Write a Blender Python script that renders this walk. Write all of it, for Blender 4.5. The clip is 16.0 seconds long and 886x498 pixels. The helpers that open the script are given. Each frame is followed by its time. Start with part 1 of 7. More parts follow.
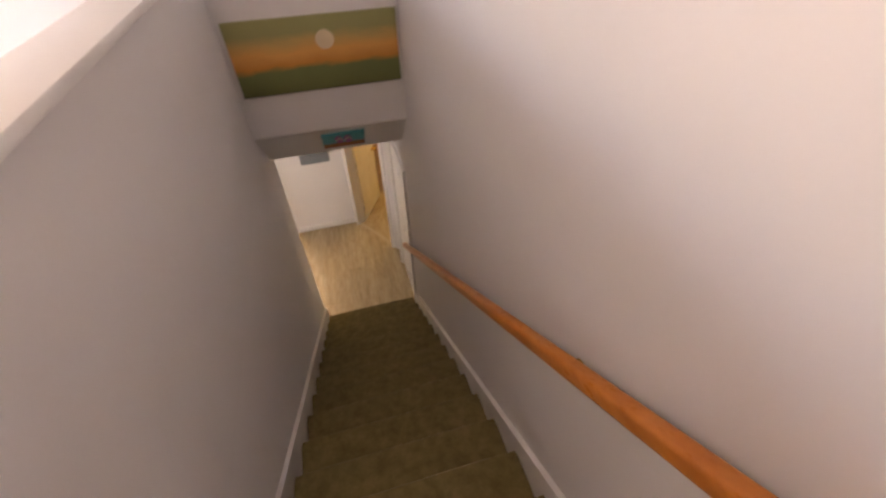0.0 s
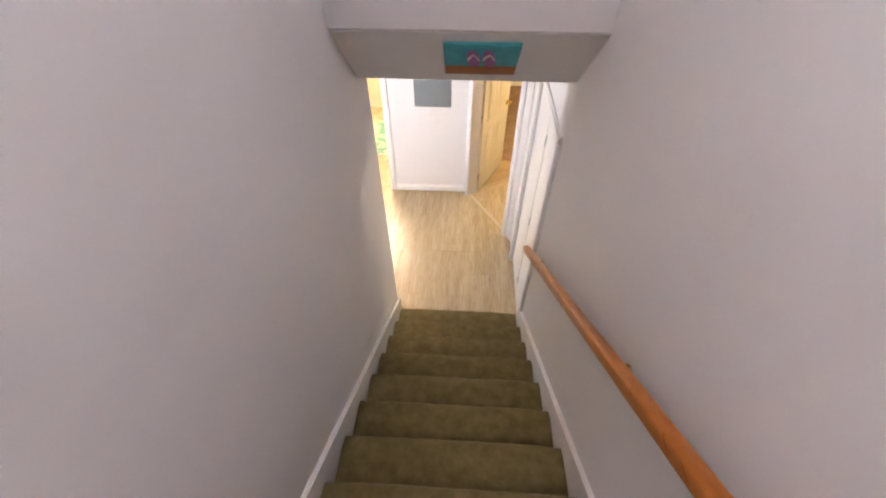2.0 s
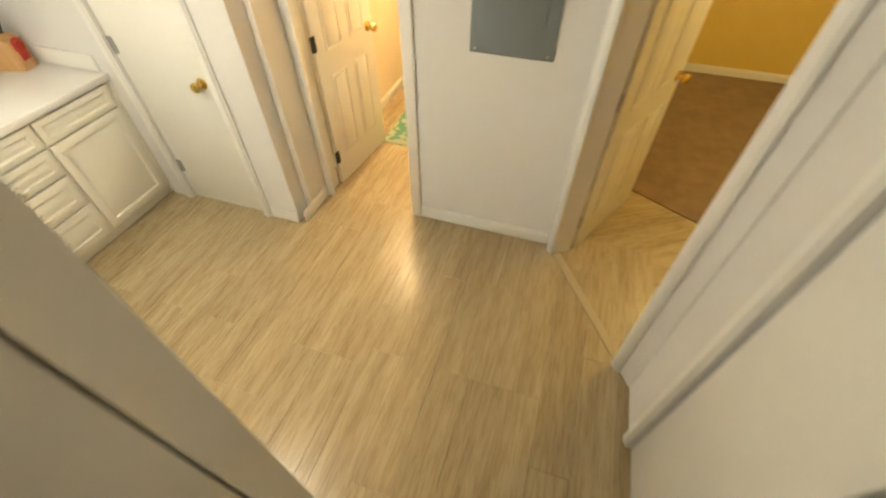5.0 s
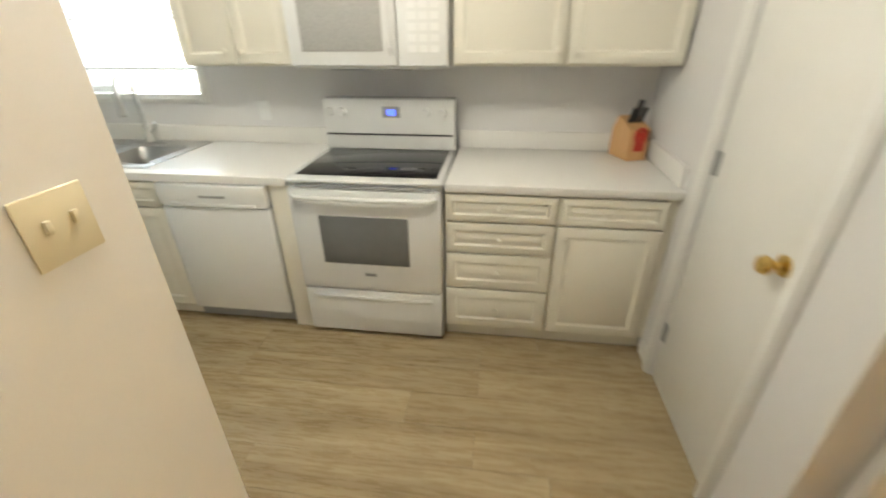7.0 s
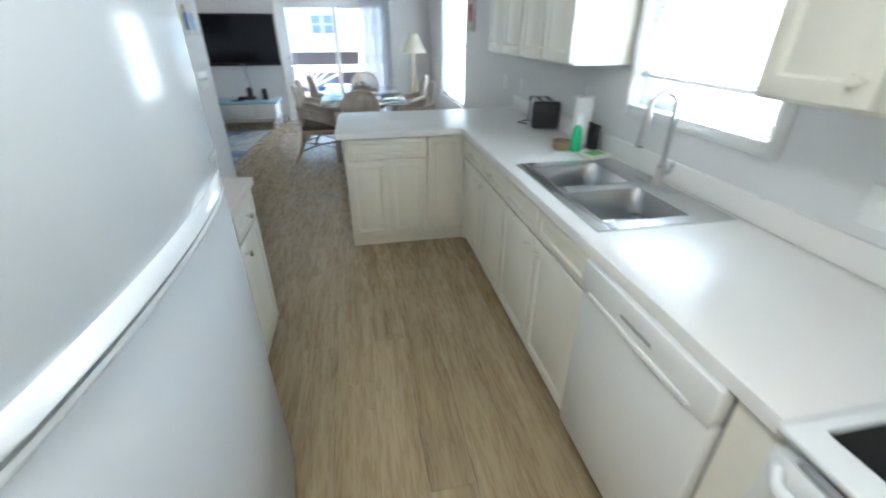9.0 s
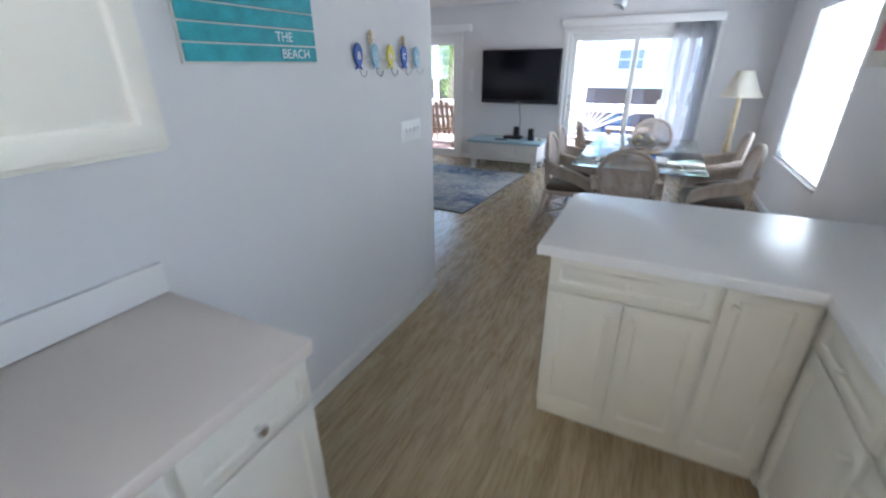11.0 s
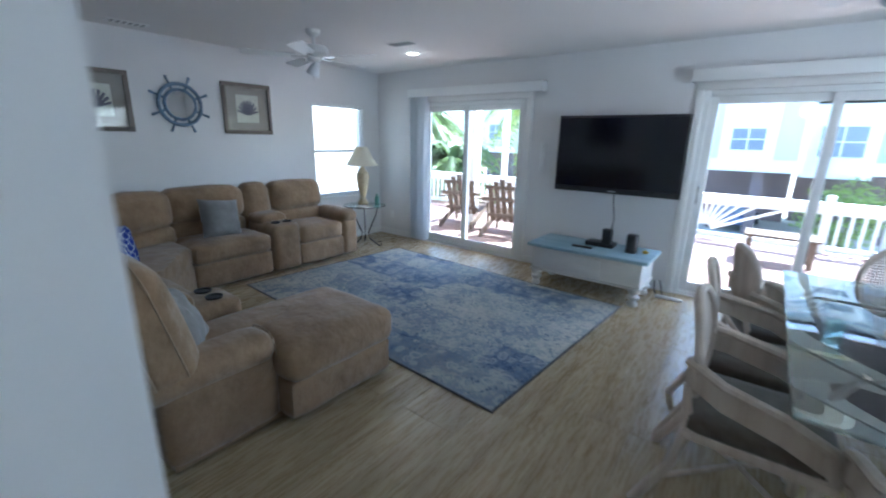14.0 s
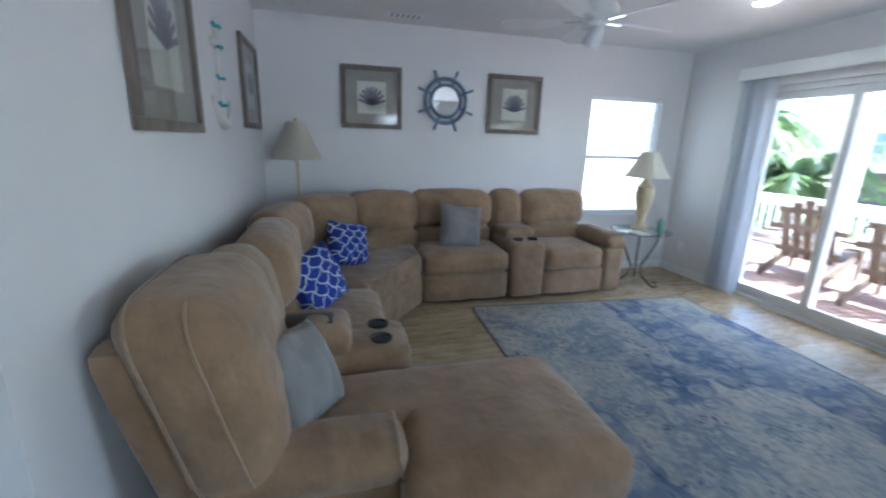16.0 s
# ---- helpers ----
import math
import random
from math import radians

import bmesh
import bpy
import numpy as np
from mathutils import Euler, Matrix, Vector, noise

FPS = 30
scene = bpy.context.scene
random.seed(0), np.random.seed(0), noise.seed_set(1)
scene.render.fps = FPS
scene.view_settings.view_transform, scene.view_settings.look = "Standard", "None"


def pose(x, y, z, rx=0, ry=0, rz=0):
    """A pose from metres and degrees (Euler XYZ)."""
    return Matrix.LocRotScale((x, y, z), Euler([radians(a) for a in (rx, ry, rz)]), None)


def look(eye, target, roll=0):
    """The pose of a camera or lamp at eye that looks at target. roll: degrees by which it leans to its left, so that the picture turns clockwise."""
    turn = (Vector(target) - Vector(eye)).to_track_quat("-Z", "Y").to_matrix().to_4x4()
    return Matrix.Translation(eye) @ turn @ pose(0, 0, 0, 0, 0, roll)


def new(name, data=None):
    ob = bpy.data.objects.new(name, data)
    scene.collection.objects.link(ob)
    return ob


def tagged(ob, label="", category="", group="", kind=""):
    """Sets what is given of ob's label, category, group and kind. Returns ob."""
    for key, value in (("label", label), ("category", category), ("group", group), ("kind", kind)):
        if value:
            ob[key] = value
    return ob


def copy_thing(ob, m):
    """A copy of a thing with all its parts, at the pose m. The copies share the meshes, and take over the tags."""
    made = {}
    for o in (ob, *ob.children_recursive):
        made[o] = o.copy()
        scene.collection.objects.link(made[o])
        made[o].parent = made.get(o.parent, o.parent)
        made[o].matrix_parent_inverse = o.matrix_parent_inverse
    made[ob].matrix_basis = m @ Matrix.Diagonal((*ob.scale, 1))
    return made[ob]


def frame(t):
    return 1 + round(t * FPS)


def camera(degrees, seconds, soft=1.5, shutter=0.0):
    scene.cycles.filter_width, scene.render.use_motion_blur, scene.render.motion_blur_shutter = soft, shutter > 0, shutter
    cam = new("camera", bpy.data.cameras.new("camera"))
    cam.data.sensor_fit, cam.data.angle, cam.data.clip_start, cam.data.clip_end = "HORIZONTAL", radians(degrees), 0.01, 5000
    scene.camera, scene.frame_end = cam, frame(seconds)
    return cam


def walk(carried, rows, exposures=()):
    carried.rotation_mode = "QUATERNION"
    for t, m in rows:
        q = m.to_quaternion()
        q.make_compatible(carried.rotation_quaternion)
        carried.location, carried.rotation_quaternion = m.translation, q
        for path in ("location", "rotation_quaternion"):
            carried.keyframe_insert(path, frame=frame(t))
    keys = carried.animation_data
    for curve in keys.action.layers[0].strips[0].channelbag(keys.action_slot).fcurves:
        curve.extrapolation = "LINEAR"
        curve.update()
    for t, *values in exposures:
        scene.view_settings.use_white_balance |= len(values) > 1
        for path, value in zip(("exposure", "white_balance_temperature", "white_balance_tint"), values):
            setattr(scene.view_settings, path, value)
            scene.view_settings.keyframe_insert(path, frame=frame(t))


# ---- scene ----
LENS = 93.7
cam = camera(LENS, 16.0, soft=2.0, shutter=0.5)
PATH = [
    (0, (0.313, 3.519, 4.291), (-0.061, 2.099, 2.934), -1.8),
    (0.5, (0.333, 3.208, 4.15), (0.175, 1.856, 2.685), -1.9),
    (1, (0.351, 2.895, 3.937), (0.348, 1.531, 2.475), -1.1),
    (1.5, (0.347, 2.568, 3.704), (0.399, 1.206, 2.241), -0.6),
    (2, (0.333, 2.245, 3.463), (0.419, 0.882, 2.003), -0.4),
    (2.5, (0.324, 1.892, 3.194), (0.435, 0.529, 1.734), 0.1),
    (3, (0.33, 1.533, 2.931), (0.468, 0.175, 1.469), 0.3),
    (3.1, (0.344, 1.495, 2.925), (0.473, 0.141, 1.458), 0.2),
    (5.3, (0.405, -0.211, 1.878), (0.973, -1.442, 0.409), 0.1),
    (5.5, (0.456, -0.307, 1.798), (1.227, -1.504, 0.394), 0.0),
    (6, (0.621, -0.497, 1.626), (1.944, -1.484, 0.496), -0.0),
    (6.3, (0.809, -0.666, 1.595), (2.402, -1.315, 0.574), -0.5),
    (6.6, (0.975, -0.81, 1.569), (2.707, -1.076, 0.605), -0.7),
    (7, (1.206, -0.9, 1.549), (2.955, -0.656, 0.609), -0.6),
    (7.1, (1.264, -0.897, 1.547), (2.998, -0.566, 0.607), -0.3),
    (7.6, (1.638, -0.86, 1.537), (3.16, 0.034, 0.597), -0.7),
    (8, (1.904, -0.76, 1.56), (3.063, 0.574, 0.623), -0.8),
    (8.5, (2.159, -0.538, 1.539), (2.839, 1.094, 0.605), -0.5),
    (8.6, (2.179, -0.496, 1.531), (2.796, 1.167, 0.608), -0.3),
    (9, (2.302, -0.269, 1.552), (2.639, 1.464, 0.613), 0.0),
    (9.5, (2.475, 0.016, 1.561), (2.39, 1.779, 0.621), 0.2),
    (10, (2.53, 0.351, 1.559), (2.114, 2.063, 0.612), -0.2),
    (10.2, (2.546, 0.493, 1.561), (2.038, 2.181, 0.616), -0.6),
    (12.3, (2.108, 2.286, 1.487), (1.021, 3.88, 0.957), 1.2),
    (12.5, (2.046, 2.406, 1.471), (0.955, 4.0, 0.95), 0.9),
    (12.9, (1.896, 2.707, 1.471), (0.805, 4.301, 0.952), 1.2),
    (13.5, (1.812, 3.169, 1.504), (0.709, 4.757, 0.988), 1.1),
    (14, (1.671, 3.516, 1.503), (0.495, 5.05, 0.988), 1.2),
    (14.5, (1.531, 3.843, 1.498), (0.096, 5.137, 0.982), 1.3),
    (15.2, (1.323, 4.235, 1.482), (-0.377, 5.15, 0.958), 1.5),
    (15.5, (1.19, 4.39, 1.465), (-0.57, 5.156, 0.956), 1.7),
    (16, (0.86, 4.352, 1.403), (-1.012, 4.848, 0.905), 1.8),
]
# stops and white balance as the clip's camera drifts from the stair to the kitchen and the living room
EXPOSURES = [
    (0.0, 3.5, 7300, 26), (0.5, 4.05, 7100, 25), (1.5, 4.5, 6350, 22), (2.5, 4.95, 5200, 20), (3.0, 5.05, 4500, 20), (5.3, 3.62, 8000, 2), (6.0, 3.5, 7500, 2), (7.0, 3.25, 6900, 4), (8.5, 3.25, 5600, 3),
    (10.0, 3.4, 5600, 8), (12.3, 2.8, 5450, 13), (14.0, 2.85, 5100, 5), (16.0, 3.1, 5250, 7),
]
walk(cam, [(t, look(eye, at, roll)) for t, eye, at, roll in PATH], EXPOSURES)

# ---- light ----
world = bpy.data.worlds.new("sky")
scene.world = world
world.use_nodes = True
wn = world.node_tree
sky = wn.nodes.new("ShaderNodeTexSky")
sky.sky_type, sky.sun_disc = "NISHITA", False
SUN_EL, SUN_AZ = 52.0, 28.0
sky.sun_elevation, sky.sun_rotation = radians(SUN_EL), radians(SUN_AZ)
wn.links.new(sky.outputs[0], wn.nodes["Background"].inputs[0])
wn.nodes["Background"].inputs[1].default_value = 0.15


def lamp(name, kind, m, energy, color=(1, 1, 1), size=1.0, size_y=None, angle=None):
    d = bpy.data.lights.new(name, kind)
    d.energy, d.color = energy, color
    if kind == "AREA":
        d.shape, d.size, d.size_y = "RECTANGLE", size, size_y or size
    elif kind == "SUN":
        d.angle = radians(angle)
    else:
        d.shadow_soft_size = size
    ob = new(name, d)
    ob.matrix_world = m
    return ob


sd = Vector((math.sin(radians(SUN_AZ)) * math.cos(radians(SUN_EL)), math.cos(radians(SUN_AZ)) * math.cos(radians(SUN_EL)), math.sin(radians(SUN_EL))))
lamp("sun", "SUN", look(sd * 50, (0, 0, 0)), 4.5, (1.0, 0.95, 0.87), angle=0.6)
# daylight in the window openings
DAY = (0.93, 0.97, 1.0)
lamp("kitchen_window_light", "AREA", look((3.84, 1.35, 1.62), (0, 1.35, 1.5)), 2.2, DAY, 0.78, 0.84)
lamp("dining_window_light", "AREA", look((3.84, 6.2, 1.35), (0, 6.2, 1.2)), 5.5, DAY, 1.35, 1.4)
# fill light for the stair, in an added opening upstairs that stays unseen
lamp("upper_opening_fill", "AREA", look((3.8, 2.2, 4.0), (0, 2.2, 3.9)), 4.2, (1.0, 0.85, 0.77), 1.6, 1.4)
# lamps: recessed ceiling light, warm lamps of rooms off the hall, unseen fill lamps
lamp("ceiling_can_lamp", "POINT", pose(-1.72, 7.31, 2.36), 0.15, (1, 0.93, 0.82), 0.05)
lamp("bathroom_lamp", "POINT", pose(1.75, -3.3, 2.15), 6, (1.0, 0.76, 0.47), 0.12)
lamp("bedroom_lamp", "POINT", pose(-1.3, -3.2, 2.1), 5, (1.0, 0.74, 0.34), 0.15)
# fill light under the kitchen ceiling, no fixture known there; brightens kitchen and hall
lamp("kitchen_fill_lamp", "POINT", pose(2.14, -0.36, 2.3), 4.4, (1.0, 0.94, 0.85), 0.13)
# second stair fill, added upstairs without a known fixture
lamp("upper_fill_lamp", "POINT", pose(1.0, 3.6, 4.9), 1.5, (1.0, 0.73, 0.57), 0.15)

# ---- materials ----
def nodes_of(name):
    m = bpy.data.materials.new(name)
    m.use_nodes = True
    nt = m.node_tree
    return m, nt, nt.nodes["Principled BSDF"]


def ramp(nt, fac, stops):
    r = nt.nodes.new("ShaderNodeValToRGB")
    el = r.color_ramp.elements
    while len(el) < len(stops):
        el.new(0.5)
    for e, (p, c) in zip(el, stops):
        e.position, e.color = p, (*c, 1)
    nt.links.new(fac, r.inputs[0])
    return r.outputs[0]


def coords(nt, scale=(1, 1, 1), shift=False, kind="Object"):
    tc = nt.nodes.new("ShaderNodeTexCoord")
    mp = nt.nodes.new("ShaderNodeMapping")
    mp.inputs["Scale"].default_value = scale
    nt.links.new(tc.outputs[kind], mp.inputs[0])
    if shift:
        oi = nt.nodes.new("ShaderNodeObjectInfo")
        k = nt.nodes.new("ShaderNodeVectorMath")
        k.operation = "SCALE"
        k.inputs[0].default_value = (37.0, 91.0, 53.0)
        nt.links.new(oi.outputs["Random"], k.inputs["Scale"])
        nt.links.new(k.outputs[0], mp.inputs["Location"])
    return mp.outputs[0]


def noise_of(nt, vec, scale, detail=4, rough=0.6):
    n = nt.nodes.new("ShaderNodeTexNoise")
    n.inputs["Scale"].default_value, n.inputs["Detail"].default_value, n.inputs["Roughness"].default_value = scale, detail, rough
    nt.links.new(vec, n.inputs["Vector"])
    return n.outputs[0]


def bump_of(nt, bsdf, height, strength, distance=0.01):
    b = nt.nodes.new("ShaderNodeBump")
    b.inputs["Strength"].default_value, b.inputs["Distance"].default_value = strength, distance
    nt.links.new(height, b.inputs["Height"])
    nt.links.new(b.outputs[0], bsdf.inputs["Normal"])


def mixed(nt, fac, a, b, mode="MIX"):
    m = nt.nodes.new("ShaderNodeMix")
    m.data_type, m.blend_type = "RGBA", mode
    for k, v in ((0, fac), (6, a), (7, b)):
        if hasattr(v, "links"):
            nt.links.new(v, m.inputs[k])
        else:
            m.inputs[k].default_value = v if k == 0 else (*v, 1)
    return m.outputs[2]


def plain(name, color, rough=0.5, metal=0.0, vary=0.08, scale=6.0, fine=120.0, bump=0.06, stretch=(1, 1, 1), coat=0.0):
    """A surface with slow unevenness, fine grain and a light relief."""
    m, nt, p = nodes_of(name)
    v = coords(nt, stretch, True)
    slow, fast = noise_of(nt, v, scale, 3), noise_of(nt, v, fine, 3)
    lo, hi = [tuple(max(0, min(1, c * k)) for c in color) for k in (1 - vary, 1 + vary)]
    c = ramp(nt, slow, [(0.3, lo), (0.7, hi)])
    c = mixed(nt, 0.25, c, ramp(nt, fast, [(0.3, lo), (0.7, hi)]))
    nt.links.new(c, p.inputs["Base Color"])
    r = nt.nodes.new("ShaderNodeMapRange")
    dr = 0.02 if rough < 0.42 else 0.06
    r.inputs[3].default_value, r.inputs[4].default_value = max(0.02, rough - dr), min(1, rough + dr)
    nt.links.new(slow, r.inputs[0])
    nt.links.new(r.outputs[0], p.inputs["Roughness"])
    p.inputs["Metallic"].default_value = metal
    p.inputs["Coat Weight"].default_value = coat
    if bump:
        bump_of(nt, p, fast, bump, 0.004)
    return m


def wood_mat(name, dark, mid, light, rough=0.45, along="y", scale=9.0, per=True):
    m, nt, p = nodes_of(name)
    s = {"x": (0.08, 1, 1), "y": (1, 0.08, 1), "z": (1, 1, 0.08)}[along]
    v = coords(nt, s, per)
    g, f = noise_of(nt, v, scale, 5, 0.65), noise_of(nt, v, scale * 7, 4, 0.7)
    c = ramp(nt, g, [(0.29, dark), (0.5, mid), (0.72, light)])
    c = mixed(nt, 0.2, c, ramp(nt, f, [(0.25, dark), (0.75, light)]))
    if per:
        oi = nt.nodes.new("ShaderNodeObjectInfo")
        c = mixed(nt, 0.55, c, mixed(nt, 1.0, c, ramp(nt, oi.outputs["Random"], [(0, (0.78, 0.78, 0.78)), (1, (1, 1, 1))]), "MULTIPLY"))
    nt.links.new(c, p.inputs["Base Color"])
    r = nt.nodes.new("ShaderNodeMapRange")
    r.inputs[3].default_value, r.inputs[4].default_value = rough - 0.08, rough + 0.12
    nt.links.new(f, r.inputs[0])
    nt.links.new(r.outputs[0], p.inputs["Roughness"])
    bump_of(nt, p, f, 0.10, 0.002)
    return m


def cloth(name, color, color2, scale=5.0, weave=420.0, bump=0.25, rough=0.95, sheen=0.35):
    m, nt, p = nodes_of(name)
    v = coords(nt, (1, 1, 1), True)
    s, f = noise_of(nt, v, scale, 5, 0.65), noise_of(nt, v, weave, 2)
    c = ramp(nt, s, [(0.32, color), (0.68, color2)])
    c = mixed(nt, 0.2, c, ramp(nt, f, [(0.3, color), (0.7, color2)]))
    nt.links.new(c, p.inputs["Base Color"])
    p.inputs["Roughness"].default_value = rough
    p.inputs["Sheen Weight"].default_value = sheen
    bump_of(nt, p, f, bump, 0.003)
    return m


def glowing(name, color, strength):
    m, nt, p = nodes_of(name)
    p.inputs["Base Color"].default_value = (*color, 1)
    p.inputs["Emission Color"].default_value = (*color, 1)
    p.inputs["Emission Strength"].default_value = strength
    return m


def glass_mat(name, tint=(1, 1, 1), rough=0.0):
    m, nt, p = nodes_of(name)
    p.inputs["Base Color"].default_value = (*tint, 1)
    p.inputs["Roughness"].default_value = rough
    p.inputs["Transmission Weight"].default_value = 1
    p.inputs["IOR"].default_value = 1.45
    return m


def pane_mat(name):
    """A thin window pane: clear, with a faint mirror."""
    m, nt, p = nodes_of(name)
    t, g, mx, lw, pw, ad = [nt.nodes.new("ShaderNode" + k) for k in ("BsdfTransparent", "BsdfGlossy", "MixShader", "LayerWeight", "Math", "Math")]
    t.inputs[0].default_value = (0.97, 0.985, 0.98, 1)
    g.inputs["Roughness"].default_value = 0.01
    pw.operation, pw.inputs[1].default_value = "POWER", 4.0
    ad.operation, ad.inputs[1].default_value, ad.inputs[2].default_value = "MULTIPLY_ADD", 0.5, 0.03
    nt.links.new(lw.outputs["Facing"], pw.inputs[0])
    nt.links.new(pw.outputs[0], ad.inputs[0])
    nt.links.new(ad.outputs[0], mx.inputs[0])
    nt.links.new(t.outputs[0], mx.inputs[1])
    nt.links.new(g.outputs[0], mx.inputs[2])
    nt.links.new(mx.outputs[0], nt.nodes["Material Output"].inputs[0])
    return m


M_WALL = plain("wall_paint", (0.74, 0.735, 0.74), 0.6, vary=0.025, scale=1.3, fine=160, bump=0.10)
M_CEIL = plain("ceiling_paint", (0.78, 0.775, 0.77), 0.8, vary=0.02, scale=1.1, fine=90, bump=0.25)
M_TRIM = plain("trim_paint", (0.80, 0.80, 0.79), 0.35, vary=0.02, scale=3, bump=0.03)
M_DOOR = plain("door_paint", (0.80, 0.795, 0.77), 0.32, vary=0.02, scale=3, bump=0.03)
M_CAB = plain("cabinet_paint", (0.80, 0.77, 0.68), 0.38, vary=0.02, scale=2.5, bump=0.03)
M_COUNTER = plain("white_laminate", (0.80, 0.79, 0.77), 0.30, vary=0.006, scale=1.5, fine=300, bump=0.02)
M_APPL = plain("white_enamel", (0.80, 0.81, 0.81), 0.22, vary=0.012, scale=2, bump=0.02, coat=0.3)
M_FRIDGE = plain("textured_white_enamel", (0.67, 0.69, 0.71), 0.13, vary=0.006, scale=1, fine=260, bump=0.03)
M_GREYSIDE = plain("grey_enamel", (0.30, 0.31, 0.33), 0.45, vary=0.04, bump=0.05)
M_BLACKGLASS = plain("black_glass", (0.012, 0.012, 0.014), 0.08, vary=0.1, bump=0.0)
M_OVENGLASS = plain("grey_oven_glass", (0.18, 0.185, 0.185), 0.12, vary=0.1, bump=0.0)
M_BLACK = plain("black_plastic", (0.018, 0.018, 0.02), 0.4, vary=0.15)
M_GREY = plain("grey_plastic", (0.34, 0.35, 0.36), 0.45)
M_STEEL = plain("brushed_steel", (0.56, 0.56, 0.56), 0.28, 1.0, vary=0.06, fine=300, stretch=(1, 0.05, 1), bump=0.04)
M_CHROME = plain("chrome", (0.72, 0.72, 0.73), 0.12, 1.0, vary=0.03, bump=0.0)
M_BRASS = plain("brass", (0.78, 0.56, 0.20), 0.25, 1.0, vary=0.06, bump=0.0)
M_DARKMETAL = plain("dark_iron", (0.05, 0.05, 0.055), 0.5, 0.7, vary=0.15)
M_PANEL = plain("grey_panel_paint", (0.19, 0.22, 0.25), 0.45, vary=0.04, scale=3)
M_CARPET = cloth("olive_stair_carpet", (0.13, 0.102, 0.030), (0.25, 0.20, 0.080), 14, 260, 0.9, 1.0, 0.2)
M_BROWNCARPET = cloth("brown_carpet", (0.16, 0.10, 0.055), (0.25, 0.17, 0.10), 8, 240, 0.8, 1.0, 0.2)
M_PLANK = wood_mat("vinyl_plank", (0.275, 0.203, 0.108), (0.40, 0.31, 0.178), (0.505, 0.408, 0.255), 0.26, "y", 11)
M_THRESH = plain("threshold_strip", (0.42, 0.34, 0.22), 0.4)
M_RAIL = wood_mat("varnished_oak_rail", (0.36, 0.105, 0.014), (0.49, 0.165, 0.024), (0.60, 0.23, 0.045), 0.28, "y", 12, False)
M_SOFA = cloth("tan_microfibre", (0.205, 0.126, 0.064), (0.375, 0.25, 0.142), 4.5, 500, 0.2, 0.9, 0.3)


def add_folds(m, scale, strength, distance):
    """soft dents and creases under the weave of an upholstery cloth"""
    nt = m.node_tree
    fine = next(n for n in nt.nodes if n.type == "BUMP")
    v = coords(nt, (1, 1, 1), True)
    b = nt.nodes.new("ShaderNodeBump")
    b.inputs["Strength"].default_value, b.inputs["Distance"].default_value = strength, distance
    nt.links.new(noise_of(nt, v, scale, 3, 0.5), b.inputs["Height"])
    nt.links.new(b.outputs[0], fine.inputs["Normal"])


add_folds(M_SOFA, 7.0, 0.5, 0.05)
M_SOFA_SEAM = cloth("tan_piping", (0.27, 0.185, 0.11), (0.36, 0.255, 0.16), 20, 500, 0.2)
M_GREYCUSH = cloth("grey_velvet", (0.185, 0.175, 0.168), (0.26, 0.248, 0.24), 7, 400, 0.2, 0.9, 0.25)
M_RATTAN = wood_mat("whitewashed_rattan", (0.47, 0.37, 0.29), (0.62, 0.52, 0.43), (0.72, 0.64, 0.56), 0.45, "z", 14)
M_SEAT = cloth("brown_striped_seat", (0.075, 0.058, 0.042), (0.14, 0.112, 0.085), 20, 300, 0.3)
M_TABLEGLASS = glass_mat("table_glass", (0.80, 0.95, 0.92), 0.0)
M_PANE = pane_mat("window_pane")
M_VINYL = plain("white_vinyl_frame", (0.82, 0.83, 0.83), 0.35, vary=0.015)
M_BLIND = plain("blind_slat", (0.78, 0.80, 0.82), 0.5, vary=0.03)
M_SHADE = cloth("cream_lampshade", (0.80, 0.77, 0.68), (0.84, 0.81, 0.73), 6, 300, 0.2, 0.9, 0.1)


def let_light_through(m, color, share):
    """thin cloth or vinyl that light shines through"""
    nt = m.node_tree
    out = next(n for n in nt.nodes if n.type == "OUTPUT_MATERIAL")
    front = out.inputs["Surface"].links[0].from_socket
    mix, tr = nt.nodes.new("ShaderNodeMixShader"), nt.nodes.new("ShaderNodeBsdfTranslucent")
    tr.inputs["Color"].default_value = (*color, 1)
    mix.inputs[0].default_value = share
    nt.links.new(front, mix.inputs[1])
    nt.links.new(tr.outputs[0], mix.inputs[2])
    nt.links.new(mix.outputs[0], out.inputs["Surface"])


let_light_through(M_BLIND, (0.85, 0.88, 0.92), 0.5)
let_light_through(M_SHADE, (0.88, 0.82, 0.68), 0.18)
M_CREAM = plain("cream_ceramic", (0.55, 0.45, 0.28), 0.4, vary=0.2, scale=14)
M_WHITEWASH = plain("whitewashed_wood", (0.72, 0.70, 0.66), 0.55, vary=0.08, scale=10, stretch=(0.3, 1, 1))
M_BLUEWASH = wood_mat("blue_washed_wood", (0.20, 0.33, 0.42), (0.32, 0.46, 0.53), (0.48, 0.58, 0.62), 0.5, "x", 10, False)
M_SCREEN = plain("tv_screen", (0.003, 0.003, 0.008), 0.13, vary=0.1, bump=0.0)
M_FRAMEWOOD = wood_mat("grey_brown_frame", (0.10, 0.08, 0.065), (0.17, 0.14, 0.115), (0.25, 0.21, 0.18), 0.45, "z", 20)
M_MAT = plain("taupe_mount", (0.36, 0.32, 0.29), 0.8, vary=0.05)
M_PAPER = plain("cream_print_paper", (0.66, 0.64, 0.58), 0.8, vary=0.08, scale=30)
M_INK = plain("purple_grey_ink", (0.17, 0.16, 0.22), 0.8, vary=0.3, scale=60)
M_BLUEPAINT = plain("slate_blue_paint", (0.17, 0.235, 0.33), 0.5, vary=0.3, scale=20)
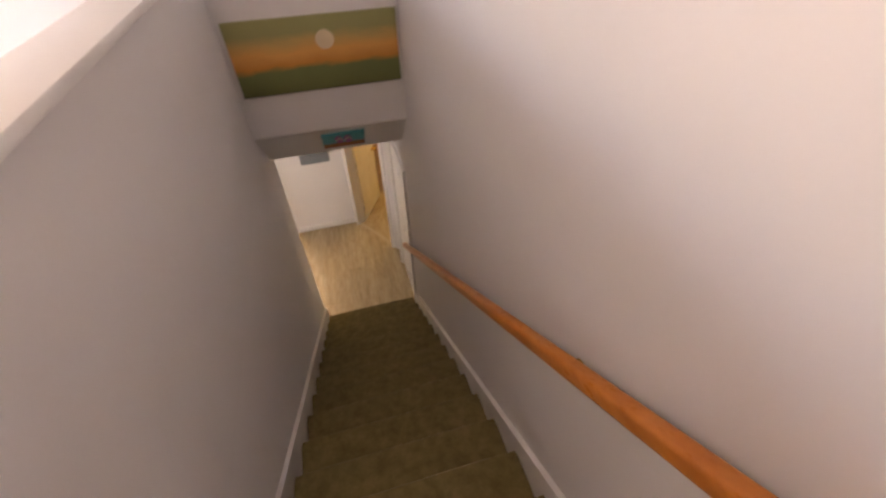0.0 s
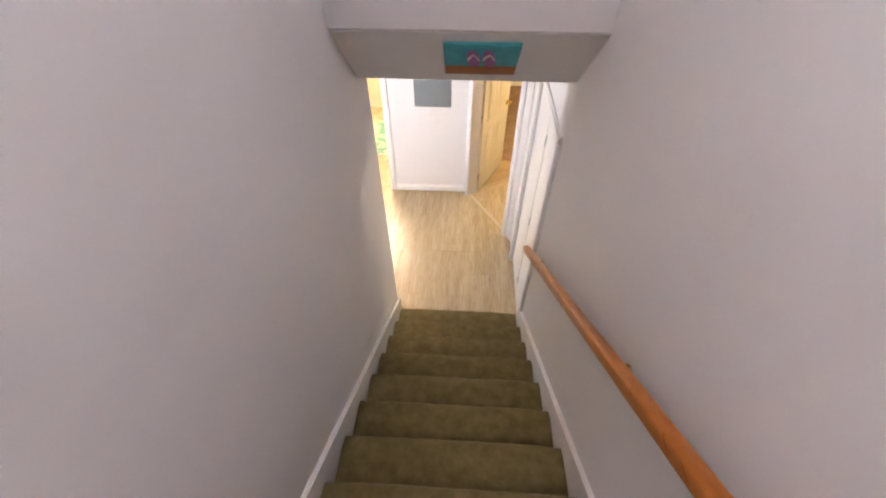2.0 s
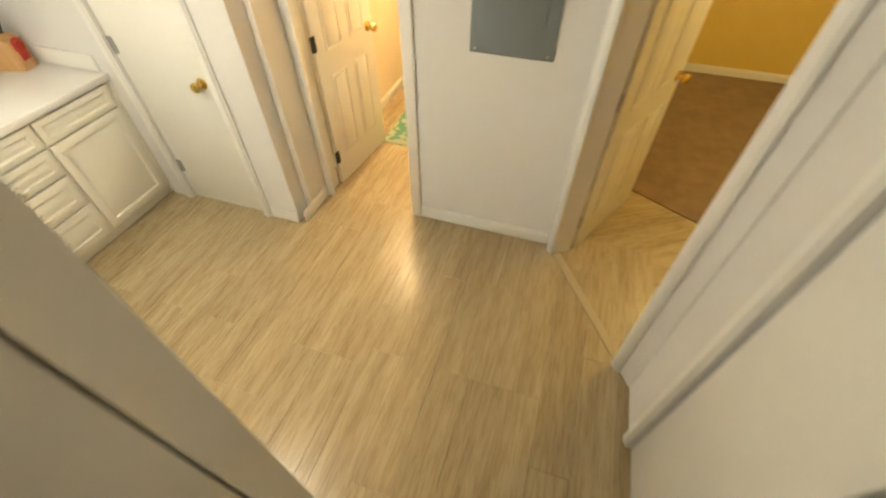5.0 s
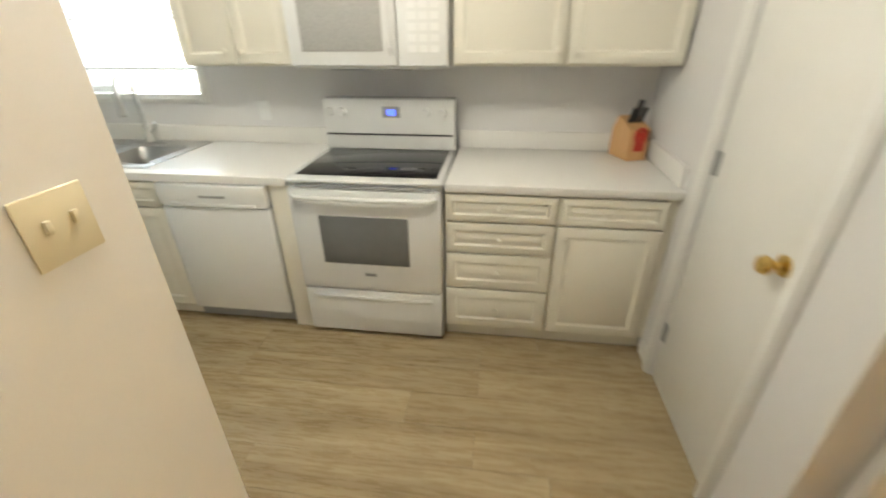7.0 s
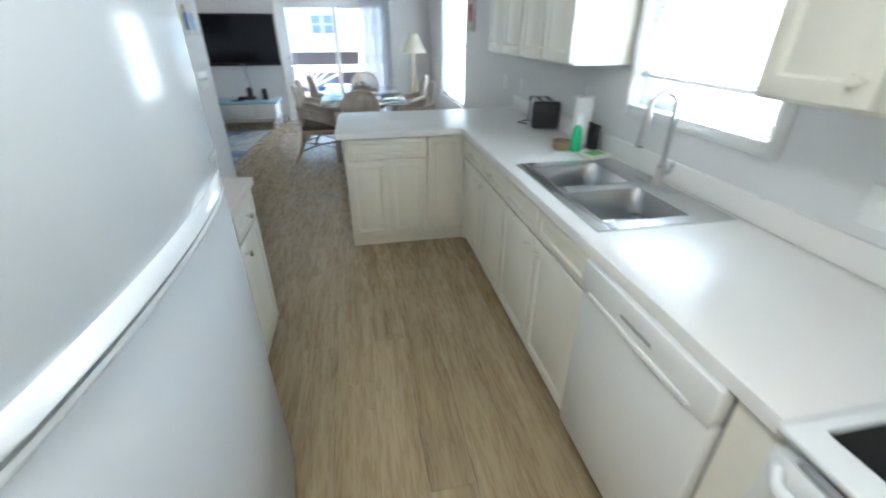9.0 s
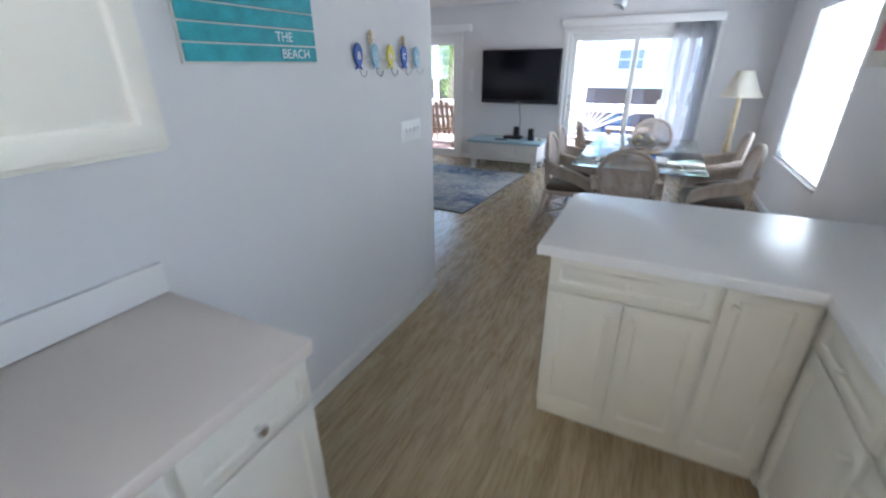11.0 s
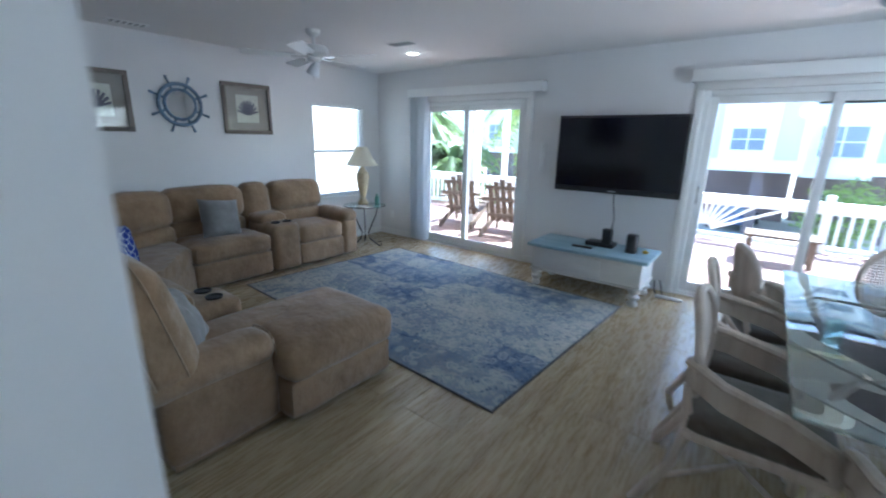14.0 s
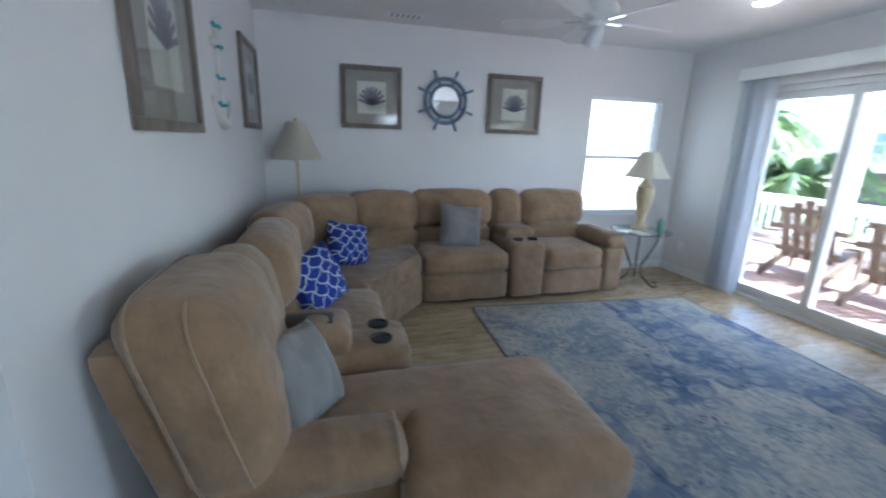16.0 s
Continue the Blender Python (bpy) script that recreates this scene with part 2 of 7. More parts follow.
M_MIRROR = plain("mirror", (0.88, 0.88, 0.88), 0.02, 1.0, vary=0.0, bump=0.0)


# ---- mesh helpers ----
def MB():
    return bmesh.new()


def box(bm, x0, x1, y0, y1, z0, z1, bev=0.0, m=None, seg=2):
    r = bmesh.ops.create_cube(bm, size=1.0, matrix=Matrix.Translation(((x0 + x1) / 2, (y0 + y1) / 2, (z0 + z1) / 2)) @ Matrix.Diagonal((abs(x1 - x0), abs(y1 - y0), abs(z1 - z0), 1)))
    vs = r["verts"]
    if m is not None:
        bmesh.ops.transform(bm, matrix=m, verts=vs)
    if bev:
        es = list({e for v in vs for e in v.link_edges})
        bmesh.ops.bevel(bm, geom=es, offset=bev, segments=seg, profile=0.5, affect="EDGES")
    return bm


def cyl(bm, p0, p1, r0, r1=None, seg=14, caps=True):
    p0, p1 = Vector(p0), Vector(p1)
    d = p1 - p0
    q = d.to_track_quat("Z", "Y").to_matrix().to_4x4()
    bmesh.ops.create_cone(bm, cap_ends=caps, segments=seg, radius1=r0, radius2=r0 if r1 is None else r1, depth=d.length, matrix=Matrix.Translation((p0 + p1) / 2) @ q)
    return bm


def lathe(bm, profile, at=(0, 0, 0), seg=24, m=None):
    at = Vector(at)
    rings = []
    for r, z in profile:
        ring = []
        for k in range(seg):
            a = 2 * math.pi * k / seg
            v = Vector((max(r, 1e-4) * math.cos(a), max(r, 1e-4) * math.sin(a), z))
            if m is not None:
                v = m @ v
            ring.append(bm.verts.new(v + at))
        rings.append(ring)
    for a, b in zip(rings, rings[1:]):
        for k in range(seg):
            bm.faces.new((a[k], a[(k + 1) % seg], b[(k + 1) % seg], b[k]))
    bm.faces.new(rings[0][::-1]), bm.faces.new(rings[-1])
    return bm


def tube(bm, pts, r, seg=8, closed=False, r_end=None):
    pts = [Vector(p) for p in pts]
    n = len(pts)
    rings = []
    up = Vector((0, 0, 1))
    for i, p in enumerate(pts):
        a = pts[(i - 1) % n] if (closed or i) else p
        b = pts[(i + 1) % n] if (closed or i < n - 1) else p
        d = (b - a).normalized()
        s = d.cross(up)
        if s.length < 0.05:
            s = d.cross(Vector((1, 0, 0)))
        s.normalize()
        u = s.cross(d)
        rr = r if r_end is None else r + (r_end - r) * i / (n - 1)
        rings.append([bm.verts.new(p + rr * (math.cos(2 * math.pi * k / seg) * s + math.sin(2 * math.pi * k / seg) * u)) for k in range(seg)])
    for i in range(n if closed else n - 1):
        a, b = rings[i], rings[(i + 1) % n]
        for k in range(seg):
            bm.faces.new((a[k], a[(k + 1) % seg], b[(k + 1) % seg], b[k]))
    if not closed:
        bm.faces.new(rings[0][::-1]), bm.faces.new(rings[-1])
    return bm


def cushion(bm, x0, x1, y0, y1, z0, z1, r=0.06, puff=0.03, cuts=9, m=None, wob=0.006, seed=0.0):
    """An upholstered block: rounded edges, bulging faces, slightly uneven."""
    r_ = bmesh.ops.create_cube(bm, size=2.0)
    es = list({e for v in r_["verts"] for e in v.link_edges})
    bmesh.ops.subdivide_edges(bm, edges=es, cuts=cuts, use_grid_fill=True)
    vs = [v for v in bm.verts if v.tag is False]
    h = Vector(((x1 - x0) / 2, (y1 - y0) / 2, (z1 - z0) / 2))
    c = Vector(((x0 + x1) / 2, (y0 + y1) / 2, (z0 + z1) / 2))
    r = min(r, h.x * 0.98, h.y * 0.98, h.z * 0.98)
    for v in vs:
        u = Vector(v.co)
        p = Vector((u.x * h.x, u.y * h.y, u.z * h.z))
        q = Vector([max(-(h[i] - r), min(h[i] - r, p[i])) for i in range(3)])
        d = p - q
        if d.length > 1e-6:
            p = q + r * d.normalized()
        for i in range(3):
            j, k = (i + 1) % 3, (i + 2) % 3
            if abs(u[i]) > 0.8:
                p[i] += math.copysign(puff * max(0, 1 - u[j] ** 2) * max(0, 1 - u[k] ** 2), u[i]) * min(1, min(h[j], h[k]) / 0.2)
        w = noise.noise_vector((p + c) * 6 + Vector((seed, seed, 0))) * wob
        v.co = p + c + w
        v.tag = True
    if m is not None:
        bmesh.ops.transform(bm, matrix=m, verts=vs)
    return bm


WORLDLY = {}


def thing(name, label="", category="", group="", at=(0, 0, 0), local=False, kind=""):
    """An empty at a thing's base. local: its parts are given round that base; else in the world's metres."""
    ob = new(name)
    ob.empty_display_size = 0.1
    ob.location = at
    if not local:
        WORLDLY[ob.name] = Matrix.Translation(at).inverted()
    return tagged(ob, label, category, group, kind)


def part(name, bm, material, parent=None, label="", smooth=40):
    me = bpy.data.meshes.new(name)
    bmesh.ops.recalc_face_normals(bm, faces=bm.faces[:])
    if smooth:
        lim = radians(smooth)
        for f in bm.faces:
            f.smooth = True
        for e in bm.edges:
            if len(e.link_faces) != 2 or e.calc_face_angle(0) > lim:
                e.smooth = False
    bm.to_mesh(me)
    bm.free()
    me.materials.append(material)
    ob = new(name, me)
    if parent is not None:
        ob.parent = parent
        if parent.name in WORLDLY:
            ob.matrix_parent_inverse = WORLDLY[parent.name]
    if label:
        ob["label"] = label
    return ob


def solo(name, bm, material, label, category, kind="", group="", smooth=40):
    return tagged(part(name, bm, material, None, "", smooth), label, category, group, kind)


def B(*a, **k):
    return box(MB(), *a, **k)


def cells(bm, axis, p0, p1, a0, a1, z0, z1, holes):
    """A wall of boxes with rectangular openings through it."""
    cuts = sorted({a0, a1, *[h for o in holes for h in o[:2]]})
    for u, v in zip(cuts, cuts[1:]):
        mid = (u + v) / 2
        spans, z = [], z0
        for o in sorted([o for o in holes if o[0] < mid < o[1]], key=lambda o: o[2]):
            if o[2] > z + 1e-4:
                spans.append((z, o[2]))
            z = o[3]
        if z < z1 - 1e-4:
            spans.append((z, z1))
        for lo, hi in spans:
            if axis == "x":
                box(bm, p0, p1, u, v, lo, hi)
            else:
                box(bm, u, v, p0, p1, lo, hi)
    return bm


def wall(name, axis, p0, p1, a0, a1, z0, z1, holes=(), material=None, label="painted plaster wall"):
    return solo(name, cells(MB(), axis, p0, p1, a0, a1, z0, z1, holes), material or M_WALL, label, "wall", "structure", smooth=0)

# ---- structure: walls, floors, ceilings ----
CEIL, WX, TVY, PICY, SX = 2.42, 3.70, 8.20, 3.75, -3.22
UP = 2.745
wall("wall_east", "x", WX, WX + 0.16, -1.86, TVY + 0.16, -0.2, CEIL + 0.3, [(0.94, 1.76, 1.20, 2.05), (5.45, 6.95, 0.60, 2.06)], label="white painted wall behind the kitchen counter")
wall("wall_north", "y", TVY, TVY + 0.16, SX - 0.16, WX, -0.2, CEIL + 0.3, [(-2.36, -0.70, 0.0, 1.98), (1.08, 2.95, 0.0, 1.98)], label="white painted wall with two sliding doors")
wall("wall_west", "x", SX - 0.16, SX, PICY - 0.20, TVY, -0.2, CEIL + 0.3, [(7.0, 7.88, 0.66, 1.93)], label="white painted wall behind the sofa")
wall("wall_pictures", "y", PICY - 0.20, PICY, SX, 0.0, -0.2, CEIL + 0.3, label="white painted wall with framed prints")
wall("wall_under_stair", "y", 3.52, 3.64, 0.0, 1.165, -0.2, CEIL + 0.3, [(0.02, 0.80, 0, 2.03)], label="white painted wall with the closet door under the stair")
wall("wall_hooks", "x", 0.915, 1.165, -0.085, 3.52, -0.2, CEIL + 0.3, label="white painted wall beside the stair")
wall("wall_fridge_end", "y", -0.21, -0.10, 0.955, 1.87, 0, CEIL + 0.3, label="cream painted end wall beside the fridge")
wall("wall_half", "x", 0.915, 1.05, 0.45, 3.9, CEIL + 0.3, 3.93, label="painted half wall along the stair top")
solo("trim_half_wall_cap", B(0.88, 1.085, 0.45, 3.95, 3.93, 3.965, bev=0.006), M_TRIM, "white painted cap on the half wall", "trim", "structure")
wall("wall_stair_west", "x", -0.36, -0.235, 0.09, 3.64, -0.2, CEIL + 0.3, label="tall painted stair wall")
wall("wall_stair_west_upper", "x", -0.36, -0.235, 0.45, 4.7, CEIL + 0.3, 5.2, label="upper part of the tall stair wall")
wall("wall_hall_west", "x", -0.36, -0.235, -1.19, 0.09, 0, CEIL + 0.3, [(-0.86, 0.03, 0, 2.08)], label="painted hall wall with a closed door")
wall("wall_panel", "y", -2.16, -2.04, 0.30, 1.26, 0, CEIL + 0.3, label="white hall wall with a grey panel box")
wall("wall_pantry", "y", -1.83, -1.71, 1.99, WX, 0, CEIL + 0.3, [(2.27, 2.88, 0, 2.05)], label="white wall with the pantry door")
wall("wall_hall_return", "x", 1.95, 2.07, -2.06, -1.83, 0, CEIL + 0.3, label="short cream wall beside the hall door")
wall("wall_bath_head", "y", -2.16, -2.06, 1.26, 2.07, 2.05, CEIL + 0.3, label="wall above the bathroom door")
# rooms off the hall
wall("wall_bath_west", "x", 1.14, 1.26, -4.2, -2.16, 0, CEIL + 0.3, material=plain("yellow_bath_paint", (0.72, 0.62, 0.48), 0.6, vary=0.03), label="cream bathroom wall")
wall("wall_bath_east", "x", 2.07, 2.19, -4.2, -1.83, 0, CEIL + 0.3, material=bpy.data.materials["yellow_bath_paint"], label="cream bathroom wall")
wall("wall_bath_south", "y", -4.32, -4.2, 1.14, 2.19, 0, CEIL + 0.3, material=bpy.data.materials["yellow_bath_paint"], label="cream bathroom wall")
M_YELLOW = plain("yellow_bedroom_paint", (0.66, 0.50, 0.16), 0.6, vary=0.03)
wall("wall_bed_south", "y", -5.2, -5.08, -3.4, 1.14, 0, CEIL + 0.3, material=M_YELLOW, label="yellow bedroom wall")
wall("wall_bed_west", "x", -3.4, -3.28, -5.08, -1.0, 0, CEIL + 0.3, material=M_YELLOW, label="yellow bedroom wall")
wall("wall_bed_east", "x", 1.02, 1.14, -5.08, -2.16, 0, CEIL + 0.3, material=M_YELLOW, label="yellow bedroom wall")
wall("wall_bed_north", "y", -1.19, -1.07, -3.28, -0.36, 0, CEIL + 0.3, material=M_YELLOW, label="yellow bedroom wall")
# closet behind the hall door and under the stair
wall("wall_closet", "x", -1.2, -1.1, -1.07, 0.2, 0, CEIL + 0.3, label="plain closet wall")

# the slanting bedroom doorway: a header and jambs between two corners
DA, DB = Vector((0.30, -2.05, 0)), Vector((-0.235, -1.19, 0))
dd = (DB - DA).normalized()
DM = Matrix.Translation(DA) @ Matrix.Rotation(math.atan2(dd.y, dd.x), 4, "Z")
DL = (DB - DA).length
bm = MB()
box(bm, -0.02, 0.10, -0.02, 0.10, 0, CEIL + 0.3, m=DM)
box(bm, DL - 0.12, DL + 0.02, -0.02, 0.10, 0, CEIL + 0.3, m=DM)
box(bm, 0.10, DL - 0.12, -0.02, 0.10, 2.05, CEIL + 0.3, m=DM)
solo("wall_bed_door", bm, M_WALL, "white slanting wall round the bedroom door", "wall", "structure", smooth=0)

# ceilings: lower floor with the stair opening, upper floor
bm = MB()
box(bm, SX - 0.16, -0.36, 3.52, TVY + 0.16, CEIL, CEIL + 0.3)
box(bm, -0.36, WX + 0.16, 3.52, TVY + 0.16, CEIL, CEIL + 0.3)
box(bm, 1.165, WX + 0.16, -0.10, 3.52, CEIL, CEIL + 0.3)
box(bm, -3.4, WX + 0.16, -5.2, -0.10, CEIL, CEIL + 0.3)
solo("ceiling", bm, M_CEIL, "flat white textured ceiling", "ceiling", "structure", smooth=0)
bm = MB()
# soffit over the foot of the stair, sloping up to the picture wall
vs = [bm.verts.new(p) for x in (-0.235, 0.915) for p in ((x, -0.10, 2.46), (x, 0.105, 2.475), (x, 0.445, 2.83), (x, 0.40, 2.85), (x, -0.10, 2.85))]
bm.faces.new(vs[:5]), bm.faces.new(vs[5:])
for k in range(5):
    bm.faces.new((vs[k], vs[(k + 1) % 5], vs[5 + (k + 1) % 5], vs[5 + k]))
solo("ceiling_stair_soffit", bm, M_CEIL, "sloping white soffit over the stair foot", "ceiling", "structure", smooth=0)
wall("wall_upper_south", "y", 0.33, 0.45, -0.36, WX - 0.001, CEIL + 0.3, 5.2, [(-0.235, 0.915, CEIL + 0.3, 2.84)], label="upper painted wall with a long painting")
# the opening is added to let fill light onto the stair
wall("wall_upper_east", "x", WX, WX + 0.16, 0.33, 6.2, CEIL + 0.3, 5.2, [(1.4, 3.0, 3.3, 4.7)], label="unseen upper painted wall with an opening added for fill light")
wall("wall_upper_north", "y", 6.0, 6.16, -2.0, WX, CEIL + 0.3, 5.2, label="upper painted wall")
wall("wall_upper_west", "x", -2.1, -2.0, 4.7, 6.1, CEIL + 0.3, 5.2, label="upper painted wall")
wall("wall_upper_landing", "y", 4.6, 4.7, -2.0, -0.36, CEIL + 0.3, 5.2, label="upper painted wall")
solo("ceiling_upper", B(-2.1, WX + 0.16, 0.3, 6.2, 5.2, 5.35), M_CEIL, "upper white ceiling", "ceiling", "structure", smooth=0)
bm = MB()
box(bm, 1.05, WX, 0.45, 6.0, CEIL + 0.302, UP)
box(bm, -2.0, 1.05, 3.9, 6.0, CEIL + 0.302, UP)
solo("floor_upper", bm, M_CARPET, "olive carpeted upper floor", "floor", "structure", smooth=0)

# sub-floors under the planks and carpets
solo("floor_slab", B(SX - 0.16, WX + 0.16, -5.2, TVY + 0.16, -0.2, -0.012), plain("underlay", (0.16, 0.13, 0.10), 0.8), "dark underlay below the planks", "floor", "structure", smooth=0)

# ---- stair ----
RISE, RUN, Y0 = 0.183, 0.258, -0.02
stair = thing("staircase", "straight flight of steps covered in olive carpet", "stairs", at=(0.34, 0, 0), kind="structure")
for k in range(15):
    y = Y0 + RUN * k
    y1 = Y0 + RUN * (k + 1) if k < 14 else 3.9
    z = RISE * (k + 1)
    bm = MB()
    box(bm, -0.21, 0.89, y + 0.02, y1 + 0.03, max(0, z - RISE - 0.02), z - 0.012)
    cushion(bm, -0.211, 0.891, y - 0.012, y1 + 0.03, z - 0.05, z, r=0.022, puff=0.0, cuts=5, wob=0.002, seed=k)
    part("step", bm, M_CARPET, stair)
for x0, x1 in ((-0.235, -0.21), (0.89, 0.915)):
    bm = MB()
    vs = []
    for x in (x0, x1):
        for y, z in ((-0.10 if x0 > 0 else -0.0, 0), (-0.10 if x0 > 0 else 0.0, 0.25), (Y0 + 0.02, 0.31), (Y0 + 14 * RUN, RISE * 15 + 0.10), (3.9, RISE * 15 + 0.10), (3.9, RISE * 13)):
            vs.append(bm.verts.new((x, y, z)))
    n = 6
    bm.faces.new(vs[:n]), bm.faces.new(vs[n:])
    for k in range(n):
        bm.faces.new((vs[k], vs[(k + 1) % n], vs[n + (k + 1) % n], vs[n + k]))
    part("skirt", bm, M_TRIM, stair, "white painted stair skirting")

rail = thing("handrail", "orange varnished wooden handrail on brackets along the stair wall", "handrail", at=(-0.15, 0.17, 1.2))
bm = MB()
r0, r1 = Vector((-0.15, 0.12, 1.235)), Vector((-0.15, 3.75, 1.235 + 3.63 * 0.715))
d = r1 - r0
m = Matrix.Translation((r0 + r1) / 2) @ d.to_track_quat("Y", "Z").to_matrix().to_4x4()
box(bm, -0.020, 0.028, -d.length / 2, d.length / 2, -0.03, 0.020, bev=0.013, m=m, seg=4)
part("rail", bm, M_RAIL, rail)
for f in (0.06, 0.4, 0.79):
    p = r0 + d * f
    bm = MB()
    tube(bm, [p - Vector((0, 0, 0.03)), p - Vector((0.01, 0, 0.07)), p - Vector((0.05, 0, 0.085)), p - Vector((0.085, 0, 0.085))], 0.008)
    cyl(bm, p - Vector((0.085, 0, 0.085)), p - Vector((0.078, 0, 0.085)), 0.025)
    part("bracket", bm, M_BRASS, rail, "brass rail bracket")


# ---- doors, casings and baseboards ----
def casing(name, axis, p, a0, a1, top, side, w=0.062, t=0.018, sill=False, z0=0.0):
    """A moulded casing round an opening. side: +1 or -1, the way it stands proud of the wall's face p."""
    th = thing(name, "white moulded casing round a doorway" if not sill else "white moulded window casing", "trim", kind="structure", at=(p if axis == "x" else a0, a0 if axis == "x" else p, z0))
    def bar(nm, u0, u1, z0_, z1_):
        bm = MB()
        for o, tt in ((0.0, t), (0.012, t * 0.6)):
            q0, q1 = sorted((p, p + side * (t if o == 0 else t * 1.45)))
            uu0, uu1, zz0, zz1 = u0 + o, u1 - o, z0_, z1_
            if u1 - u0 > z1_ - z0_:
                uu0, uu1, zz0, zz1 = u0, u1, z0_ + o, z1_ - o
            if axis == "x":
                box(bm, q0, q1, uu0, uu1, zz0, zz1, bev=0.004)
            else:
                box(bm, uu0, uu1, q0, q1, zz0, zz1, bev=0.004)
        part(nm, bm, M_TRIM, th)
    bar("side_casing", a0 - w, a0, z0 - (w if sill else 0), top)
    bar("side_casing", a1, a1 + w, z0 - (w if sill else 0), top)
    bar("head_casing", a0 - w, a1 + w, top, top + w)
    if sill:
        bar("sill_casing", a0, a1, z0 - w, z0)
    return th


def hinge(parent, p, m=None, mat=None):
    bm = MB()
    box(bm, -0.02, 0.02, -0.004, 0.004, -0.045, 0.045, m=m)
    cyl(bm, (0, -0.006, -0.046), (0, -0.006, 0.046), 0.006, seg=8)
    bmesh.ops.transform(bm, matrix=Matrix.Translation(p), verts=bm.verts[:])
    part("hinge", bm, mat or M_GREY, parent, "metal hinge")


def door_leaf(parent, w, h, panels, material=None, t=0.035):
    """A leaf in local metres: from its hinge edge along +x, its faces in y, with raised panels on both faces."""
    bm = MB()
    box(bm, 0, w, -t / 2, t / 2, 0.008, h, bev=0.003)
    leaf = part("leaf", bm, material or M_DOOR, parent)
    for x0, x1, z0, z1 in panels:
        for s in (-1, 1):
            bm = MB()
            y = s * t / 2
            box(bm, x0 + 0.022, x1 - 0.022, min(y, y + s * 0.006), max(y, y + s * 0.006), z0 + 0.022, z1 - 0.022, bev=0.005)
            for a0, a1, b0, b1 in ((x0, x1, z0, z0 + 0.012), (x0, x1, z1 - 0.012, z1), (x0, x0 + 0.012, z0 + 0.012, z1 - 0.012), (x1 - 0.012, x1, z0 + 0.012, z1 - 0.012)):
                box(bm, a0, a1, min(y, y + s * 0.004), max(y, y + s * 0.004), b0, b1)
            part("panel", bm, material or M_DOOR, leaf)
    return leaf


def knob(parent, x, y, z, s, mat=None):
    bm = MB()
    rot = Matrix.Rotation(radians(-90 * s), 4, "X")
    lathe(bm, [(0.032, 0), (0.032, 0.006), (0.012, 0.012), (0.011, 0.03), (0.024, 0.04), (0.029, 0.052), (0.024, 0.066), (0.008, 0.071)], (x, y, z), 20, rot)
    part("door_knob", bm, mat or M_BRASS, parent, "polished brass door knob")


def six(w, h):
    a, b, c, d = 0.11, w / 2 - 0.045, w / 2 + 0.045, w - 0.11
    rows = ((0.22, 0.80), (0.95, 1.52), (1.63, h - 0.12))
    return [(u, v, z0, z1) for z0, z1 in rows for u, v in ((a, b), (c, d))]


# pantry door: plain and white, hinged beside the counter
pd = thing("door_pantry", "closed plain white pantry door with a brass knob", "door", at=(2.88, -1.735, 0), local=True, kind="structure")
pd.matrix_basis = pose(2.875, -1.735, 0, 0, 0, 180)
door_leaf(pd, 0.60, 2.04, [])
knob(pd, 0.535, -0.0175, 0.945, -1)
for z in (0.28, 1.09, 1.86):
    hinge(pd, (0.012, -0.020, z), None, M_GREY)
casing("trim_pantry", "y", -1.71, 2.27, 2.88, 2.05, 1)
# bathroom door: six panels, standing open along the hall wall
bd = thing("door_bathroom", "open white six-panel bathroom door with a brass knob", "door", at=(0, 0, 0), local=True, kind="structure")
bd.matrix_basis = pose(1.915, -2.19, 0, 0, 0, -97)
door_leaf(bd, 0.64, 2.03, six(0.64, 2.03))
knob(bd, 0.575, -0.0175, 0.95, -1), knob(bd, 0.575, 0.0175, 0.95, 1)
for z in (0.24, 1.03, 1.82):
    hinge(bd, (0.0, -0.020, z), None, M_DARKMETAL)
# bedroom door: six panels, open into the room
bd2 = thing("door_bedroom", "open cream six-panel bedroom door with a brass knob", "door", at=(0, 0, 0), local=True, kind="structure")
bd2.matrix_basis = pose(0.150, -2.050, 0, 0, 0, -117)
door_leaf(bd2, 0.72, 2.03, six(0.72, 2.03))
knob(bd2, 0.655, -0.0175, 0.95, -1), knob(bd2, 0.655, 0.0175, 0.95, 1)
for z in (0.24, 1.03, 1.82):
    part("hinge", B(-0.022, -0.001, -0.016, 0.014, z - 0.045, z + 0.045, bev=0.004), M_STEEL, bd2, "worn steel hinge")
# folding closet door in the hall: two plain leaves hinged to each other
cd = thing("door_closet", "closed white folding closet door with steel hinges between its leaves", "door", at=(0, 0, 0), local=True, kind="structure")
cd.matrix_basis = pose(-0.262, 0.025, 0, 0, 0, -90)
for x0, x1 in ((0.0, 0.400), (0.420, 0.876)):
    part("leaf", B(x0, x1, -0.0175, 0.0175, 0.008, 2.07, bev=0.004), M_DOOR, cd)
# dark strip stands in for the shade inside the gap
part("backing_strip", B(0.4005, 0.4195, -0.0175, -0.004, 0.008, 2.07), M_DARKMETAL, cd, "dark strip put in as the shade between the leaves")
for z in (0.24, 1.03, 1.82):
    part("hinge", cyl(B(0.392, 0.428, 0.0165, 0.0195, z - 0.04, z + 0.04, bev=0.001), (0.410, 0.0205, z - 0.042), (0.410, 0.0205, z + 0.042), 0.006, seg=8), M_STEEL, cd, "small steel hinge")
casing("trim_closet", "x", -0.235, -0.86, 0.03, 2.08, 1)
